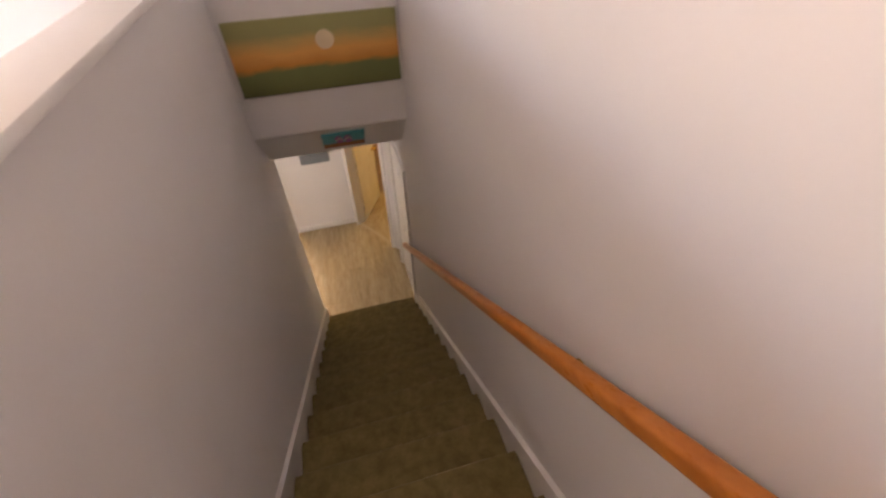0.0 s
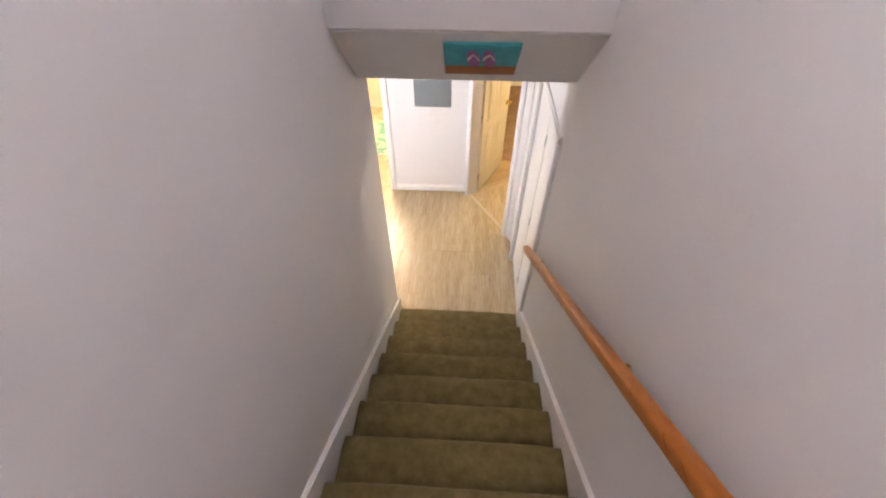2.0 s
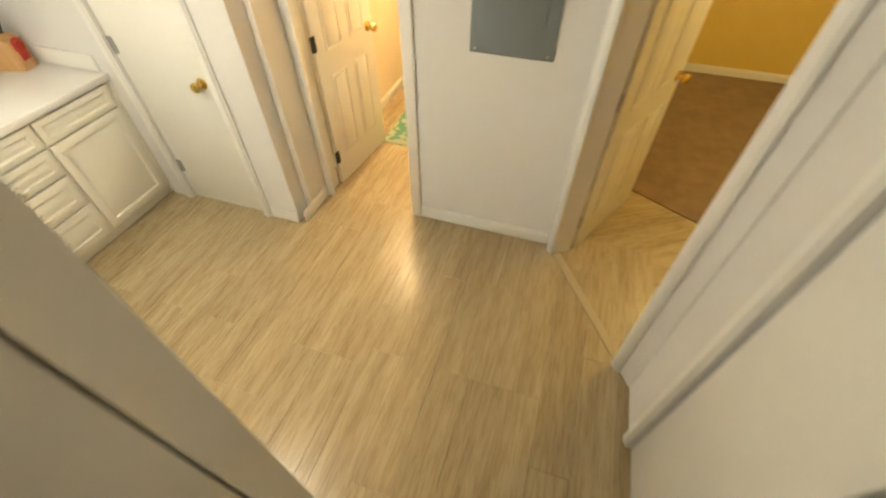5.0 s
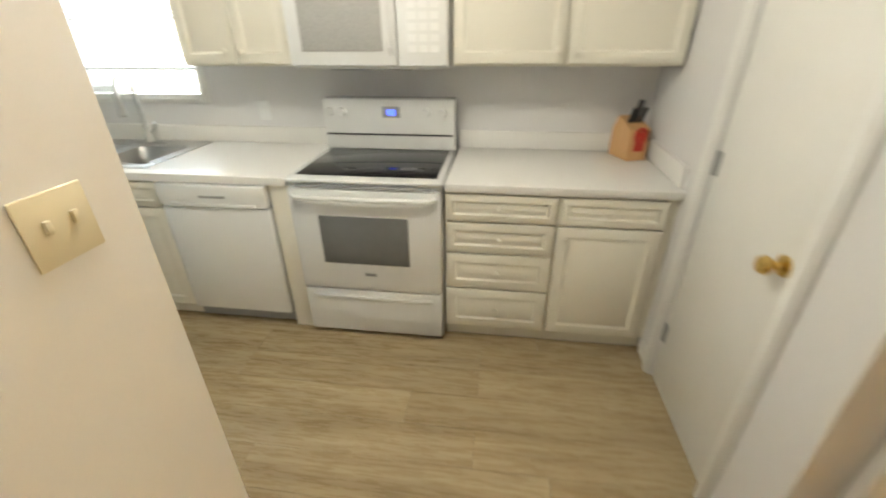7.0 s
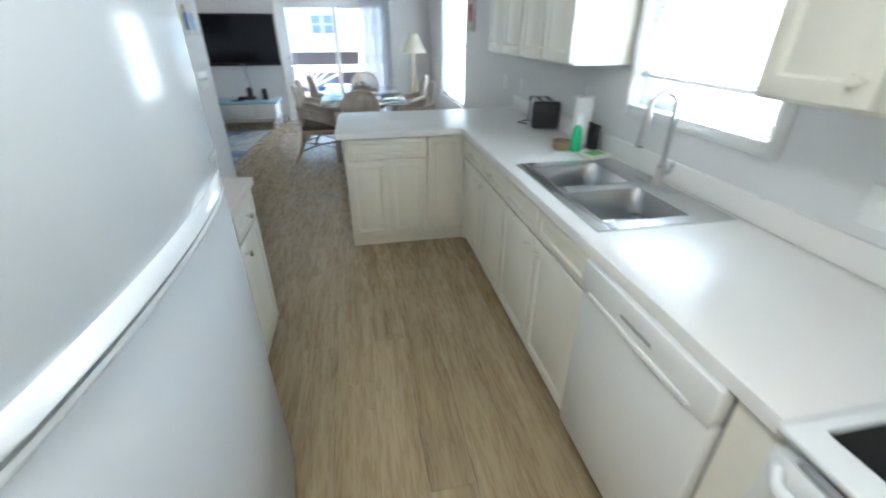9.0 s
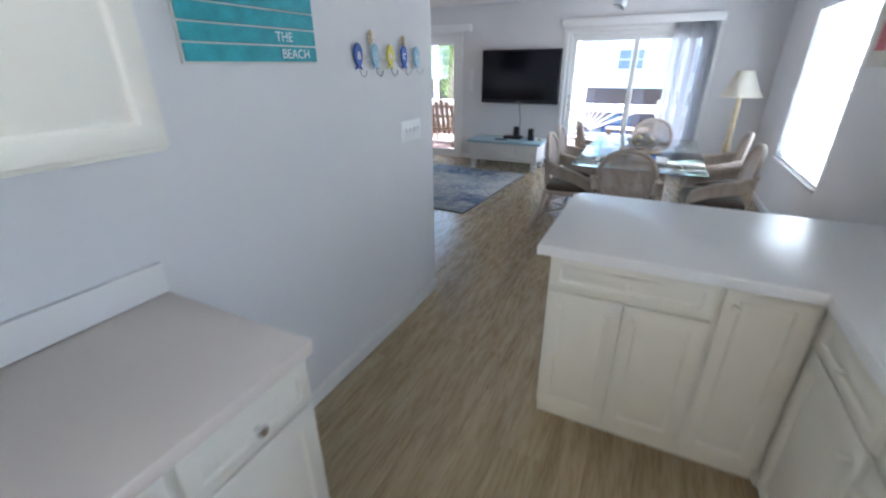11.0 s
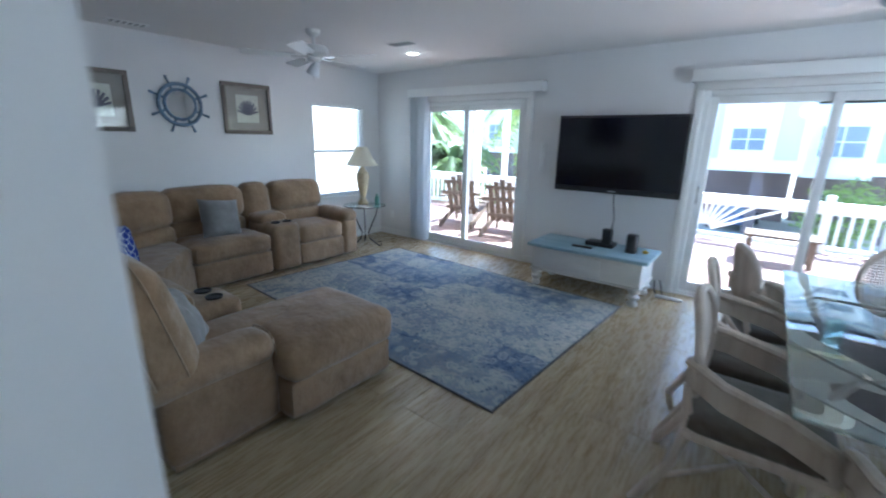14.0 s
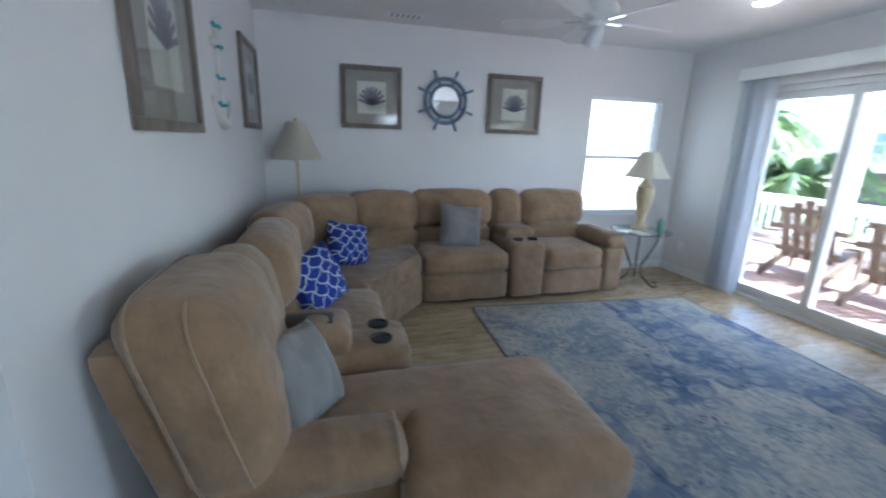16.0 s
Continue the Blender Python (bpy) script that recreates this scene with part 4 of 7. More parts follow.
f1 = part("freezer_door", fridge_sweep([(-0.06, 1.228), (-0.004, 1.228), (0.0, 1.236), (0.0, 1.700), (-0.006, 1.714), (-0.06, 1.715)]), M_FRIDGE, fr)
f2 = part("fridge_door", fridge_sweep([(-0.06, 0.09), (-0.006, 0.09), (0.0, 0.10), (0.0, 1.190), (-0.006, 1.205), (-0.06, 1.206)]), M_FRIDGE, fr)
part("door_gasket", fridge_sweep([(-0.055, 1.2065), (-0.022, 1.2065), (-0.022, 1.2275), (-0.055, 1.2275)]), M_GREY, fr, "grey door gasket")
part("freezer_handle", fridge_sweep([(-0.003, 1.246), (0.005, 1.243), (0.014, 1.230), (0.017, 1.220), (0.012, 1.214), (-0.003, 1.226)]), M_FRIDGE, f1, "broad bowed pale handle lip")
part("fridge_handle", fridge_sweep([(-0.003, 1.184), (0.006, 1.190), (0.010, 1.198), (0.006, 1.203), (-0.003, 1.203)]), M_VINYL, f2, "slim raised white edge")
part("badge", B(fridge_bow(0.94) - 0.004, fridge_bow(0.94) + 0.006, 0.745, 0.805, 1.275, 1.293, bev=0.002), M_GREY, f1, "grey maker's plate")

# counter beside the fridge
LX = 1.725
u = base_unit("drawer_cabinet", "cream base cabinet with a stack of four drawers", "x", LX, 1, 0.875, 1.445, 1.17)
for z0, z1 in ((0.725, 0.86), (0.555, 0.715), (0.345, 0.545), (0.10, 0.335)):
    front(u, "x", LX, 1, 0.885, 1.437, z0, z1, kind="drawer", knobs=[(1.19, (z0 + z1) / 2)], pull=M_CHROME)
u = base_unit("door_cabinet", "cream base cabinet with a drawer over a door", "x", LX, 1, 1.447, 1.815, 1.17)
front(u, "x", LX, 1, 1.455, 1.807, 0.725, 0.86, kind="drawer", knobs=[(1.63, 0.79)], pull=M_CHROME)
front(u, "x", LX, 1, 1.455, 1.807, 0.10, 0.715, knobs=[(1.50, 0.66)], pull=M_CHROME)
top3 = thing("worktop_beside_fridge", "pale pinkish laminate worktop beside the fridge", "worktop", at=(1.45, 1.3, 0.874))
part("top", slab(MB(), 1.166, 1.765, 0.872, 1.825), plain("blush_laminate", (0.74, 0.66, 0.60), 0.35, vary=0.02, scale=3), top3)
part("splashback", B(1.166, 1.186, 0.872, 1.825, 0.916, 1.015, bev=0.004), M_COUNTER, top3)
wall_unit("wall_cabinet", "cream wall cabinet with two doors beside the fridge", 0.875, 1.765, 1.385, 2.15, 2, face=1.475, back=1.166, s=1)

# ---- living and dining room ----
def slider(name, label, a0, a1, top, split, handle):
    """A two-leaf sliding glass door in the north wall: outer frame, a fixed and a sliding sash."""
    th = thing(name, label, "door", kind="structure", at=((a0 + a1) / 2, TVY, 0))
    y0, y1 = TVY + 0.03, TVY + 0.12
    bm = MB()
    for x0, x1, z0, z1 in ((a0, a0 + 0.05, 0, top), (a1 - 0.05, a1, 0, top), (a0 + 0.05, a1 - 0.05, top - 0.05, top), (a0 + 0.05, a1 - 0.05, -0.01, 0.035)):
        box(bm, x0, x1, y0, y1, z0, z1, bev=0.004)
    part("frame", bm, M_VINYL, th)
    for (s0, s1), y in (((a0 + 0.05, split + 0.035), y0 + 0.055), ((split - 0.035, a1 - 0.05), y0 + 0.02)):
        bm = MB()
        for x0, x1, z0, z1 in ((s0, s0 + 0.07, 0.036, top - 0.051), (s1 - 0.07, s1, 0.036, top - 0.051), (s0 + 0.07, s1 - 0.07, 0.036, 0.13), (s0 + 0.07, s1 - 0.07, top - 0.12, top - 0.051)):
            box(bm, x0, x1, y - 0.016, y + 0.016, z0, z1, bev=0.003)
        sash = part("sash", bm, M_VINYL, th)
        pane = part("pane", B(s0 + 0.065, s1 - 0.065, y - 0.003, y + 0.003, 0.125, top - 0.115), M_PANE, sash, "clear glass pane")
        pane.visible_shadow = False
    hx = handle
    part("handle", tube(MB(), [(hx, y0 + 0.0, 0.93), (hx, y0 - 0.035, 0.95), (hx, y0 - 0.035, 1.1), (hx, y0, 1.12)], 0.009), M_CHROME, th)
    casing("trim_" + name, "y", TVY, a0, a1, top, -1, w=0.07)
    return th


slider("door_deck_west", "white sliding glass door to the deck", -2.36, -0.70, 1.98, -1.60, -0.79)
slider("door_deck_east", "white sliding glass door to the deck", 1.08, 2.95, 1.98, 2.02, 1.16)


def valance(name, x0, x1, z0=2.045, z1=2.15):
    th = thing(name, "white valance over vertical blinds", "valance", "blind valances", at=((x0 + x1) / 2, TVY, z0))
    bm = MB()
    box(bm, x0, x1, TVY - 0.11, TVY - 0.095, z0, z1, bev=0.004)
    box(bm, x0, x0 + 0.015, TVY - 0.0948, TVY, z0, z1)
    box(bm, x1 - 0.015, x1, TVY - 0.0948, TVY, z0, z1)
    box(bm, x0, x1, TVY - 0.0948, TVY, z1 - 0.012, z1 + 0.001)
    part("board", bm, M_VINYL, th)
    part("headrail", B(x0 + 0.03, x1 - 0.03, TVY - 0.07, TVY - 0.03, z1 - 0.06, z1 - 0.02), M_VINYL, th)
    return th


valance("blind_valance", -2.52, -0.48)
valance("blind_valance", 0.975, 3.02)


def vertical_blind(x0, x1, n, label):
    th = thing("vertical_blinds", label, "blinds", "vertical blinds", at=((x0 + x1) / 2, TVY - 0.05, 0))
    for k in range(n):
        x = x0 + (x1 - x0) * (k + 0.5) / n
        bm = MB()
        a = radians(62 + 14 * math.sin(k * 1.7))
        w = 0.044
        rows = []
        for z in (0.03, 1.0, 2.08):
            rows.append([bm.verts.new((x + w * u * math.cos(a) - 0.008 * (1 - u * u) * math.sin(a), TVY - 0.05 + w * u * math.sin(a) + 0.008 * (1 - u * u) * math.cos(a), z)) for u in (-1, -0.5, 0, 0.5, 1)])
        for r, s in zip(rows, rows[1:]):
            for i in range(4):
                bm.faces.new((r[i], r[i + 1], s[i + 1], s[i]))
        g = bmesh.ops.solidify(bm, geom=bm.faces[:], thickness=0.002)
        part("slat", bm, M_BLIND, th, smooth=50)


vertical_blind(-2.48, -2.20, 9, "drawn-back pale vertical blinds beside the door")
vertical_blind(2.46, 2.99, 14, "drawn-back pale vertical blinds beside the door")


def window(name, label, p, side, a0, a1, z0, z1, mid=True, slat_from=None, slat_to=None, tilt=20, outer=0.12):
    """A sash window with its blind. side: +1 where the room lies at smaller x."""
    th = thing(name, label, "window", kind="structure", at=(p, (a0 + a1) / 2, z0))
    q = p + side * 0.07
    bm = MB()
    for b0, b1, c0, c1 in ((a0, a0 + 0.04, z0, z1), (a1 - 0.04, a1, z0, z1), (a0 + 0.04, a1 - 0.04, z1 - 0.04, z1), (a0 + 0.04, a1 - 0.04, z0, z0 + 0.045)):
        box(bm, q - 0.025, q + 0.025, b0, b1, c0, c1, bev=0.003)
    if mid:
        zm = (z0 + z1) / 2
        box(bm, q - 0.02, q + 0.02, a0 + 0.04, a1 - 0.04, zm - 0.02, zm + 0.02)
    part("window_frame", bm, M_VINYL, th)
    pane = part("pane", B(q - 0.003, q + 0.003, a0 + 0.035, a1 - 0.035, z0 + 0.04, z1 - 0.035), M_PANE, th)
    pane.visible_shadow = False
    s0, s1 = sorted((p - side * 0.025, q - side * 0.026))
    part("window_sill", B(s0, s1, a0 - 0.0, a1 + 0.0, z0 - 0.02, z0 + 0.004, bev=0.003), M_TRIM, th)
    bl = thing("venetian_blind", "white slatted blind hung in the window", "blind", "window blinds", at=(p, (a0 + a1) / 2, z1))
    part("headrail", B(*sorted((p + side * 0.004, p + side * 0.04)), a0 + 0.005, a1 - 0.005, z1 - 0.045, z1 - 0.002), M_VINYL, bl)
    z, hi = (z0 if slat_from is None else slat_from) + 0.03, z1 - 0.06
    zb = z
    while z < hi:
        bm = MB()
        box(bm, -0.012, 0.012, a0 + 0.01, a1 - 0.01, -0.0008, 0.0008, m=Matrix.Translation((p + side * 0.022, 0, z)) @ Matrix.Rotation(radians(tilt * side), 4, "Y"))
        part("slat", bm, M_VINYL, bl, smooth=0)
        z += 0.027
    part("bottom_rail", B(*sorted((p + side * 0.01, p + side * 0.034)), a0 + 0.01, a1 - 0.01, zb - 0.024, zb - 0.008), M_VINYL, bl)


window("window_kitchen", "white kitchen window above the sink", WX, 1, 0.94, 1.76, 1.20, 2.05, slat_from=1.33)
window("window_dining", "white dining room window", WX, 1, 5.45, 6.95, 0.60, 2.06)
window("window_sofa", "white sash window beside the sofa", SX, -1, 7.0, 7.88, 0.66, 1.93)
casing("trim_window_kitchen", "x", WX, 0.94, 1.76, 2.05, -1, w=0.05, sill=True, z0=1.20)

# television and its bench
tv = thing("television", "large black flat television on the wall", "television", at=(0.42, 8.05, 0.98))
TVX0, TVX1, TVZ0, TVZ1 = -0.215, 1.045, 0.978, 1.765
part("case", B(TVX0, TVX1, 8.015, 8.07, TVZ0, TVZ1, bev=0.01), M_BLACK, tv)
part("screen", B(TVX0 + 0.025, TVX1 - 0.025, 8.011, 8.0145, TVZ0 + 0.055, TVZ1 - 0.025), M_SCREEN, tv, "dark glossy screen")
part("logo_plate", B(0.375, 0.455, 8.0105, 8.0145, TVZ0 + 0.018, TVZ0 + 0.032), M_GREY, tv, "small grey maker's plate")
part("wall_mount", B(0.1, 0.7, 8.071, TVY, 1.2, 1.55, bev=0.005), M_DARKMETAL, tv)
cable = solo("television_cable", tube(MB(), [(0.42, 8.09, 0.99), (0.425, 8.10, 0.85), (0.45, 8.11, 0.72), (0.44, 8.09, 0.6), (0.46, 8.05, 0.47)], 0.006), M_BLACK, "black cable hanging below the television", "cable")

bench = thing("tv_bench", "white wooden bench with a blue-washed top and turned legs", "bench", at=(0.34, 7.78, 0))
BX0, BX1, BY0, BY1 = -0.23, 0.96, 7.46, 8.04
part("top", B(BX0, BX1, BY0, BY1, 0.425, 0.46, bev=0.008), M_BLUEWASH, bench, "pale blue washed plank top")
bx = part("apron", B(BX0 + 0.05, BX1 - 0.05, BY0 + 0.04, BY1 - 0.04, 0.19, 0.424, bev=0.005), M_WHITEWASH, bench)
part("drawer", B(0.12, 0.54, BY0 + 0.028, BY0 + 0.0395, 0.225, 0.40, bev=0.004), M_WHITEWASH, bench)
part("moulding", B(BX0 + 0.035, BX1 - 0.035, BY0 + 0.025, BY1 - 0.025, 0.17, 0.189, bev=0.006), M_WHITEWASH, bench)
for x in (BX0 + 0.10, BX1 - 0.10):
    for y in (BY0 + 0.08, BY1 - 0.08):
        part("leg", lathe(MB(), [(0.036, 0), (0.046, 0.012), (0.043, 0.04), (0.027, 0.055), (0.052, 0.075), (0.056, 0.1), (0.033, 0.12), (0.054, 0.135), (0.058, 0.169)], (x, y, 0), 20), M_WHITEWASH, bench)
lb = thing("soundbar_box", "black set-top box with two small speakers", "electronics", at=(0.4, 7.85, 0.46))
part("box", B(0.28, 0.56, 7.76, 7.92, 0.461, 0.505, bev=0.006), M_BLACK, lb)
for x in (0.50, 0.74):
    sp = thing("speaker", "small black upright speaker on the bench", "speaker", "speakers", at=(x, 7.82, 0.46))
    part("case", B(x - 0.045, x + 0.045, 7.70 if x > .6 else 7.72, 7.80, 0.461 if x > .6 else 0.506, 0.64 if x > .6 else 0.66, bev=0.008), M_BLACK, sp)
    part("grille", B(x - 0.037, x + 0.037, 7.695 if x > .6 else 7.715, 7.70 if x > .6 else 7.72, 0.475 if x > .6 else 0.52, 0.63 if x > .6 else 0.65), M_BLACK, sp)
solo("remote_control", B(0.20, 0.40, 7.60, 7.645, 0.461, 0.479, bev=0.006, m=None), M_BLACK, "black remote control on the bench", "remote")
solo("toy_ornament", lathe(MB(), [(0.02, 0), (0.03, 0.01), (0.026, 0.02), (0.01, 0.03)], (0.86, 7.8, 0.461)), plain("yellow_ornament", (0.6, 0.42, 0.06), 0.5), "small yellow ornament on the bench", "ornament")
pw = thing("power_cable", "white power strip and black cable on the floor", "cable", at=(1.05, 7.95, 0))
part("strip", B(0.98, 1.22, 7.93, 7.97, 0.001, 0.03, bev=0.008, m=None), M_VINYL, pw)
part("cord", tube(MB(), [(0.93, 8.1, 0.12), (0.95, 8.02, 0.04), (0.99, 7.97, 0.012), (1.03, 8.02, 0.01), (1.0, 8.1, 0.06), (0.97, 8.12, 0.13)], 0.008), M_BLACK, pw)

# rug
M_RUG, nt, p = nodes_of("faded_blue_rug")
v = coords(nt, (1, 1, 1))
BASE, BLUE, GREY = (0.55, 0.53, 0.46), (0.010, 0.045, 0.135), (0.27, 0.32, 0.335)


def vmath(nt, op, a, b):
    n_ = nt.nodes.new("ShaderNodeVectorMath")
    n_.operation = op
    for i, q in enumerate((a, b)):
        if isinstance(q, tuple):
            n_.inputs[i].default_value = q
        else:
            nt.links.new(q, n_.inputs[i])
    return n_.outputs[0]


def cells_of(nt, vec, scale, chance, distance="EUCLIDEAN"):
    n_ = nt.nodes.new("ShaderNodeTexVoronoi")
    n_.distance = distance
    n_.inputs["Scale"].default_value, n_.inputs["Randomness"].default_value = scale, chance
    nt.links.new(vec, n_.inputs["Vector"])
    return n_.outputs["Distance"], n_.outputs["Color"]


def colour_noise(nt, vec, scale):
    n_ = nt.nodes.new("ShaderNodeTexNoise")
    n_.inputs["Scale"].default_value, n_.inputs["Detail"].default_value = scale, 3
    nt.links.new(vec, n_.inputs["Vector"])
    return n_.outputs["Color"]


# patchwork of worn oriental squares: every block has its own ground and share of blue
jitter = vmath(nt, "MULTIPLY", colour_noise(nt, v, 11.0), (0.13, 0.13, 0.0))
flat = vmath(nt, "MULTIPLY", v, (1.0, 1.0, 0.0))
_, block = cells_of(nt, vmath(nt, "ADD", vmath(nt, "MULTIPLY", flat, (1.0, 1.35, 0.0)), jitter), 1.75, 0.35, "CHEBYCHEV")
bs = nt.nodes.new("ShaderNodeSeparateColor")
nt.links.new(block, bs.inputs[0])
curl = vmath(nt, "ADD", flat, vmath(nt, "MULTIPLY", colour_noise(nt, v, 7.0), (0.16, 0.16, 0.0)))
dist, _ = cells_of(nt, curl, 8.5, 0.75)
small, _ = cells_of(nt, curl, 19.0, 0.9)
wear = noise_of(nt, v, 30, 5, 0.75)
slow = noise_of(nt, v, 2.2, 3, 0.55)
flower = ramp(nt, dist, [(0.16, (0.75, 0.75, 0.75)), (0.22, (0, 0, 0)), (0.30, (1, 1, 1)), (0.40, (1, 1, 1)), (0.47, (0.1, 0.1, 0.1)), (0.62, (0, 0, 0))])
petal = ramp(nt, small, [(0.20, (1, 1, 1)), (0.34, (0, 0, 0)), (0.48, (0.7, 0.7, 0.7))])
# pale blocks: cream ground with grey-blue scrolls
pale = mixed(nt, ramp(nt, wear, [(0.44, (0, 0, 0)), (0.57, (0.8, 0.8, 0.8))]), BASE, GREY)
scroll = mixed(nt, 1.0, petal, ramp(nt, slow, [(0.42, (0.06, 0.06, 0.06)), (0.58, (0.9, 0.9, 0.9))]), "MULTIPLY")
pale = mixed(nt, scroll, pale, (0.12, 0.19, 0.29))
pale = mixed(nt, mixed(nt, 0.5, flower, (0, 0, 0)), pale, (0.54, 0.52, 0.46))
# blue blocks: worn navy ground with cream rings
deep = mixed(nt, ramp(nt, wear, [(0.42, (0, 0, 0)), (0.66, (0.6, 0.6, 0.6))]), BLUE, (0.12, 0.19, 0.33))
deep = mixed(nt, mixed(nt, 0.25, flower, (0, 0, 0)), deep, (0.42, 0.43, 0.43))
deep = mixed(nt, mixed(nt, 0.45, petal, (0, 0, 0)), deep, (0.30, 0.36, 0.43))
blue_share = ramp(nt, bs.outputs[0], [(0.50, (0, 0, 0)), (0.54, (0.25, 0.25, 0.25)), (0.64, (0.25, 0.25, 0.25)), (0.68, (1, 1, 1))])
faded = ramp(nt, noise_of(nt, v, 4.5, 4, 0.6), [(0.36, (0.25, 0.25, 0.25)), (0.54, (1, 1, 1))])
c = mixed(nt, mixed(nt, 1.0, blue_share, faded, "MULTIPLY"), pale, deep)
dots, _ = cells_of(nt, curl, 27.0, 1.0)
spots = mixed(nt, 1.0, ramp(nt, dots, [(0.24, (1, 1, 1)), (0.34, (0, 0, 0))]), ramp(nt, noise_of(nt, v, 5.5, 3, 0.6), [(0.46, (0, 0, 0)), (0.56, (0.8, 0.8, 0.8))]), "MULTIPLY")
c = mixed(nt, spots, c, (0.045, 0.095, 0.19))
c = mixed(nt, ramp(nt, bs.outputs[1], [(0.55, (0, 0, 0)), (0.75, (0.14, 0.14, 0.14))]), c, (0.20, 0.29, 0.36))
nt.links.new(c, p.inputs["Base Color"])
p.inputs["Roughness"].default_value = 0.95
bump_of(nt, p, noise_of(nt, v, 350, 2), 0.5, 0.004)
bm = MB()
RX0, RX1, RY0, RY1 = -2.30, 0.72, 5.41, 7.51
box(bm, RX0, RX1, RY0, RY1, 0.001, 0.011, bev=0.004)
rug = thing("area_rug", "faded blue and cream patterned rug with a dark bound edge", "rug", at=((RX0 + RX1) / 2, (RY0 + RY1) / 2, 0))
rug.rotation_euler = (0, 0, radians(-3.3))
part("woven_face", bm, M_RUG, rug)
bm = MB()
for x0, x1, y0, y1 in ((RX0 - 0.012, RX0, RY0 - 0.012, RY1 + 0.012), (RX1, RX1 + 0.012, RY0 - 0.012, RY1 + 0.012), (RX0, RX1, RY0 - 0.012, RY0), (RX0, RX1, RY1, RY1 + 0.012)):
    box(bm, x0, x1, y0, y1, 0.0005, 0.012, bev=0.003)
part("binding", bm, cloth("dark_binding", (0.05, 0.055, 0.07), (0.09, 0.095, 0.11)), rug, "dark blue-grey binding")


# ---- sectional sofa ----
def sofa_unit(name, label, at):
    return thing(name, label, "sofa", "sectional sofa", at=at)


def frame_m(x, y, rz):
    return Matrix.Translation((x, y, 0)) @ Matrix.Rotation(radians(rz), 4, "Z")


def sofa_back(u, m, w, d0, z0=0.40, z1=0.94, lean=0.10, t=0.24, seed=0, split=True, name="backrest"):
    """A back cushion in a unit's own axes: x across its width, y towards the wall behind."""
    bm = MB()
    sh = Matrix.Identity(4)
    sh[1][2] = lean
    if split:
        cushion(bm, 0.01, w - 0.01, d0, d0 + t, z0, z0 + (z1 - z0) * 0.40, r=0.07, puff=0.03, m=m @ sh, seed=seed)
        cushion(bm, 0.006, w - 0.006, d0 - 0.015, d0 + t, z0 + (z1 - z0) * 0.37, z1, r=0.085, puff=0.035, m=m @ sh, seed=seed + 3)
    else:
        cushion(bm, 0.006, w - 0.006, d0, d0 + t, z0, z1, r=0.085, puff=0.035, m=m @ sh, seed=seed)
    return part(name, bm, M_SOFA, u)


def sofa_seat(u, m, w, d, depth, seed=0, zt=0.47, z0=0.27, name="seat"):
    bm = MB()
    cushion(bm, 0.004, w - 0.004, d, d + depth, z0, zt, r=0.06, puff=0.025, m=m, seed=seed)
    return part(name, bm, M_SOFA, u)


def sofa_base(u, m, w, d, depth, z1=0.28, name="footrest"):
    bm = MB()
    cushion(bm, 0.006, w - 0.006, d + 0.015, d + 0.12, 0.03, z1, r=0.035, puff=0.015, m=m)
    part(name, bm, M_SOFA, u)
    bm = MB()
    box(bm, 0.02, w - 0.02, d + 0.10, d + depth, 0.02, z1 - 0.01, m=m)
    part("base", bm, M_SOFA, u)


def console(u, m, w, d, depth, zt=0.60, holder=True):
    bm = MB()
    cushion(bm, 0.004, w - 0.004, d, d + depth, 0.03, zt - 0.05, r=0.05, puff=0.008, m=m)
    part("body", bm, M_SOFA, u)
    bm = MB()
    cushion(bm, 0.006, w - 0.006, d + 0.26, d + depth - 0.02, zt - 0.09, zt + 0.03, r=0.05, puff=0.012, m=m)
    lid = part("lid", bm, M_SOFA, u)
    for x in (w * 0.28, w * 0.72):
        bm = MB()
        c = m @ Vector((x, d + 0.13, 0))
        lathe(bm, [(0.047, zt - 0.045), (0.05, zt - 0.035), (0.043, zt - 0.034), (0.04, zt - 0.043)], (c.x, c.y, 0), 24)
        part("cup_holder", bm, M_BLACK, u, "black round cup holder")
    bm = MB()
    box(bm, w * 0.3, w * 0.7, d + 0.33, d + 0.55, zt + 0.028, zt + 0.042, bev=0.008, m=m)
    if holder:
        part("tray_slot", bm, M_BLACK, u, "black recessed slot")
    else:
        bm.free()


# west run: axes with x along -y of the room; y' into the wall at the west
WF = -2.46  # front of the west run
def west(y_hi):
    return Matrix.Translation((WF, y_hi, 0)) @ Matrix(((0, -1, 0, 0), (-1, 0, 0, 0), (0, 0, 1, 0), (0, 0, 0, 1)))


u = sofa_unit("recliner_seat", "tan microfibre recliner seat with one padded arm", (-2.8, 6.6, 0))
m = west(7.06)
sofa_back(u, m @ Matrix.Translation((0.14, 0, 0)), 0.70, 0.46, seed=1)
sofa_seat(u, m @ Matrix.Translation((0.22, 0, 0)), 0.62, 0.0, 0.55, seed=2)
sofa_base(u, m @ Matrix.Translation((0.20, 0, 0)), 0.64, 0.0, 0.70)
bm = MB()
cushion(bm, 0.0, 0.22, -0.005, 0.66, 0.03, 0.50, r=0.05, puff=0.008, m=m)
cushion(bm, -0.012, 0.235, -0.02, 0.62, 0.44, 0.60, r=0.075, puff=0.012, m=m)
part("armrest", bm, M_SOFA, u)
u = sofa_unit("sofa_console", "tan sofa console with two black cup holders", (-2.8, 6.05, 0))
m = west(6.21)
console(u, m, 0.33, -0.02, 0.60, 0.60, False)
sofa_back(u, m, 0.33, 0.47, seed=4, split=False)
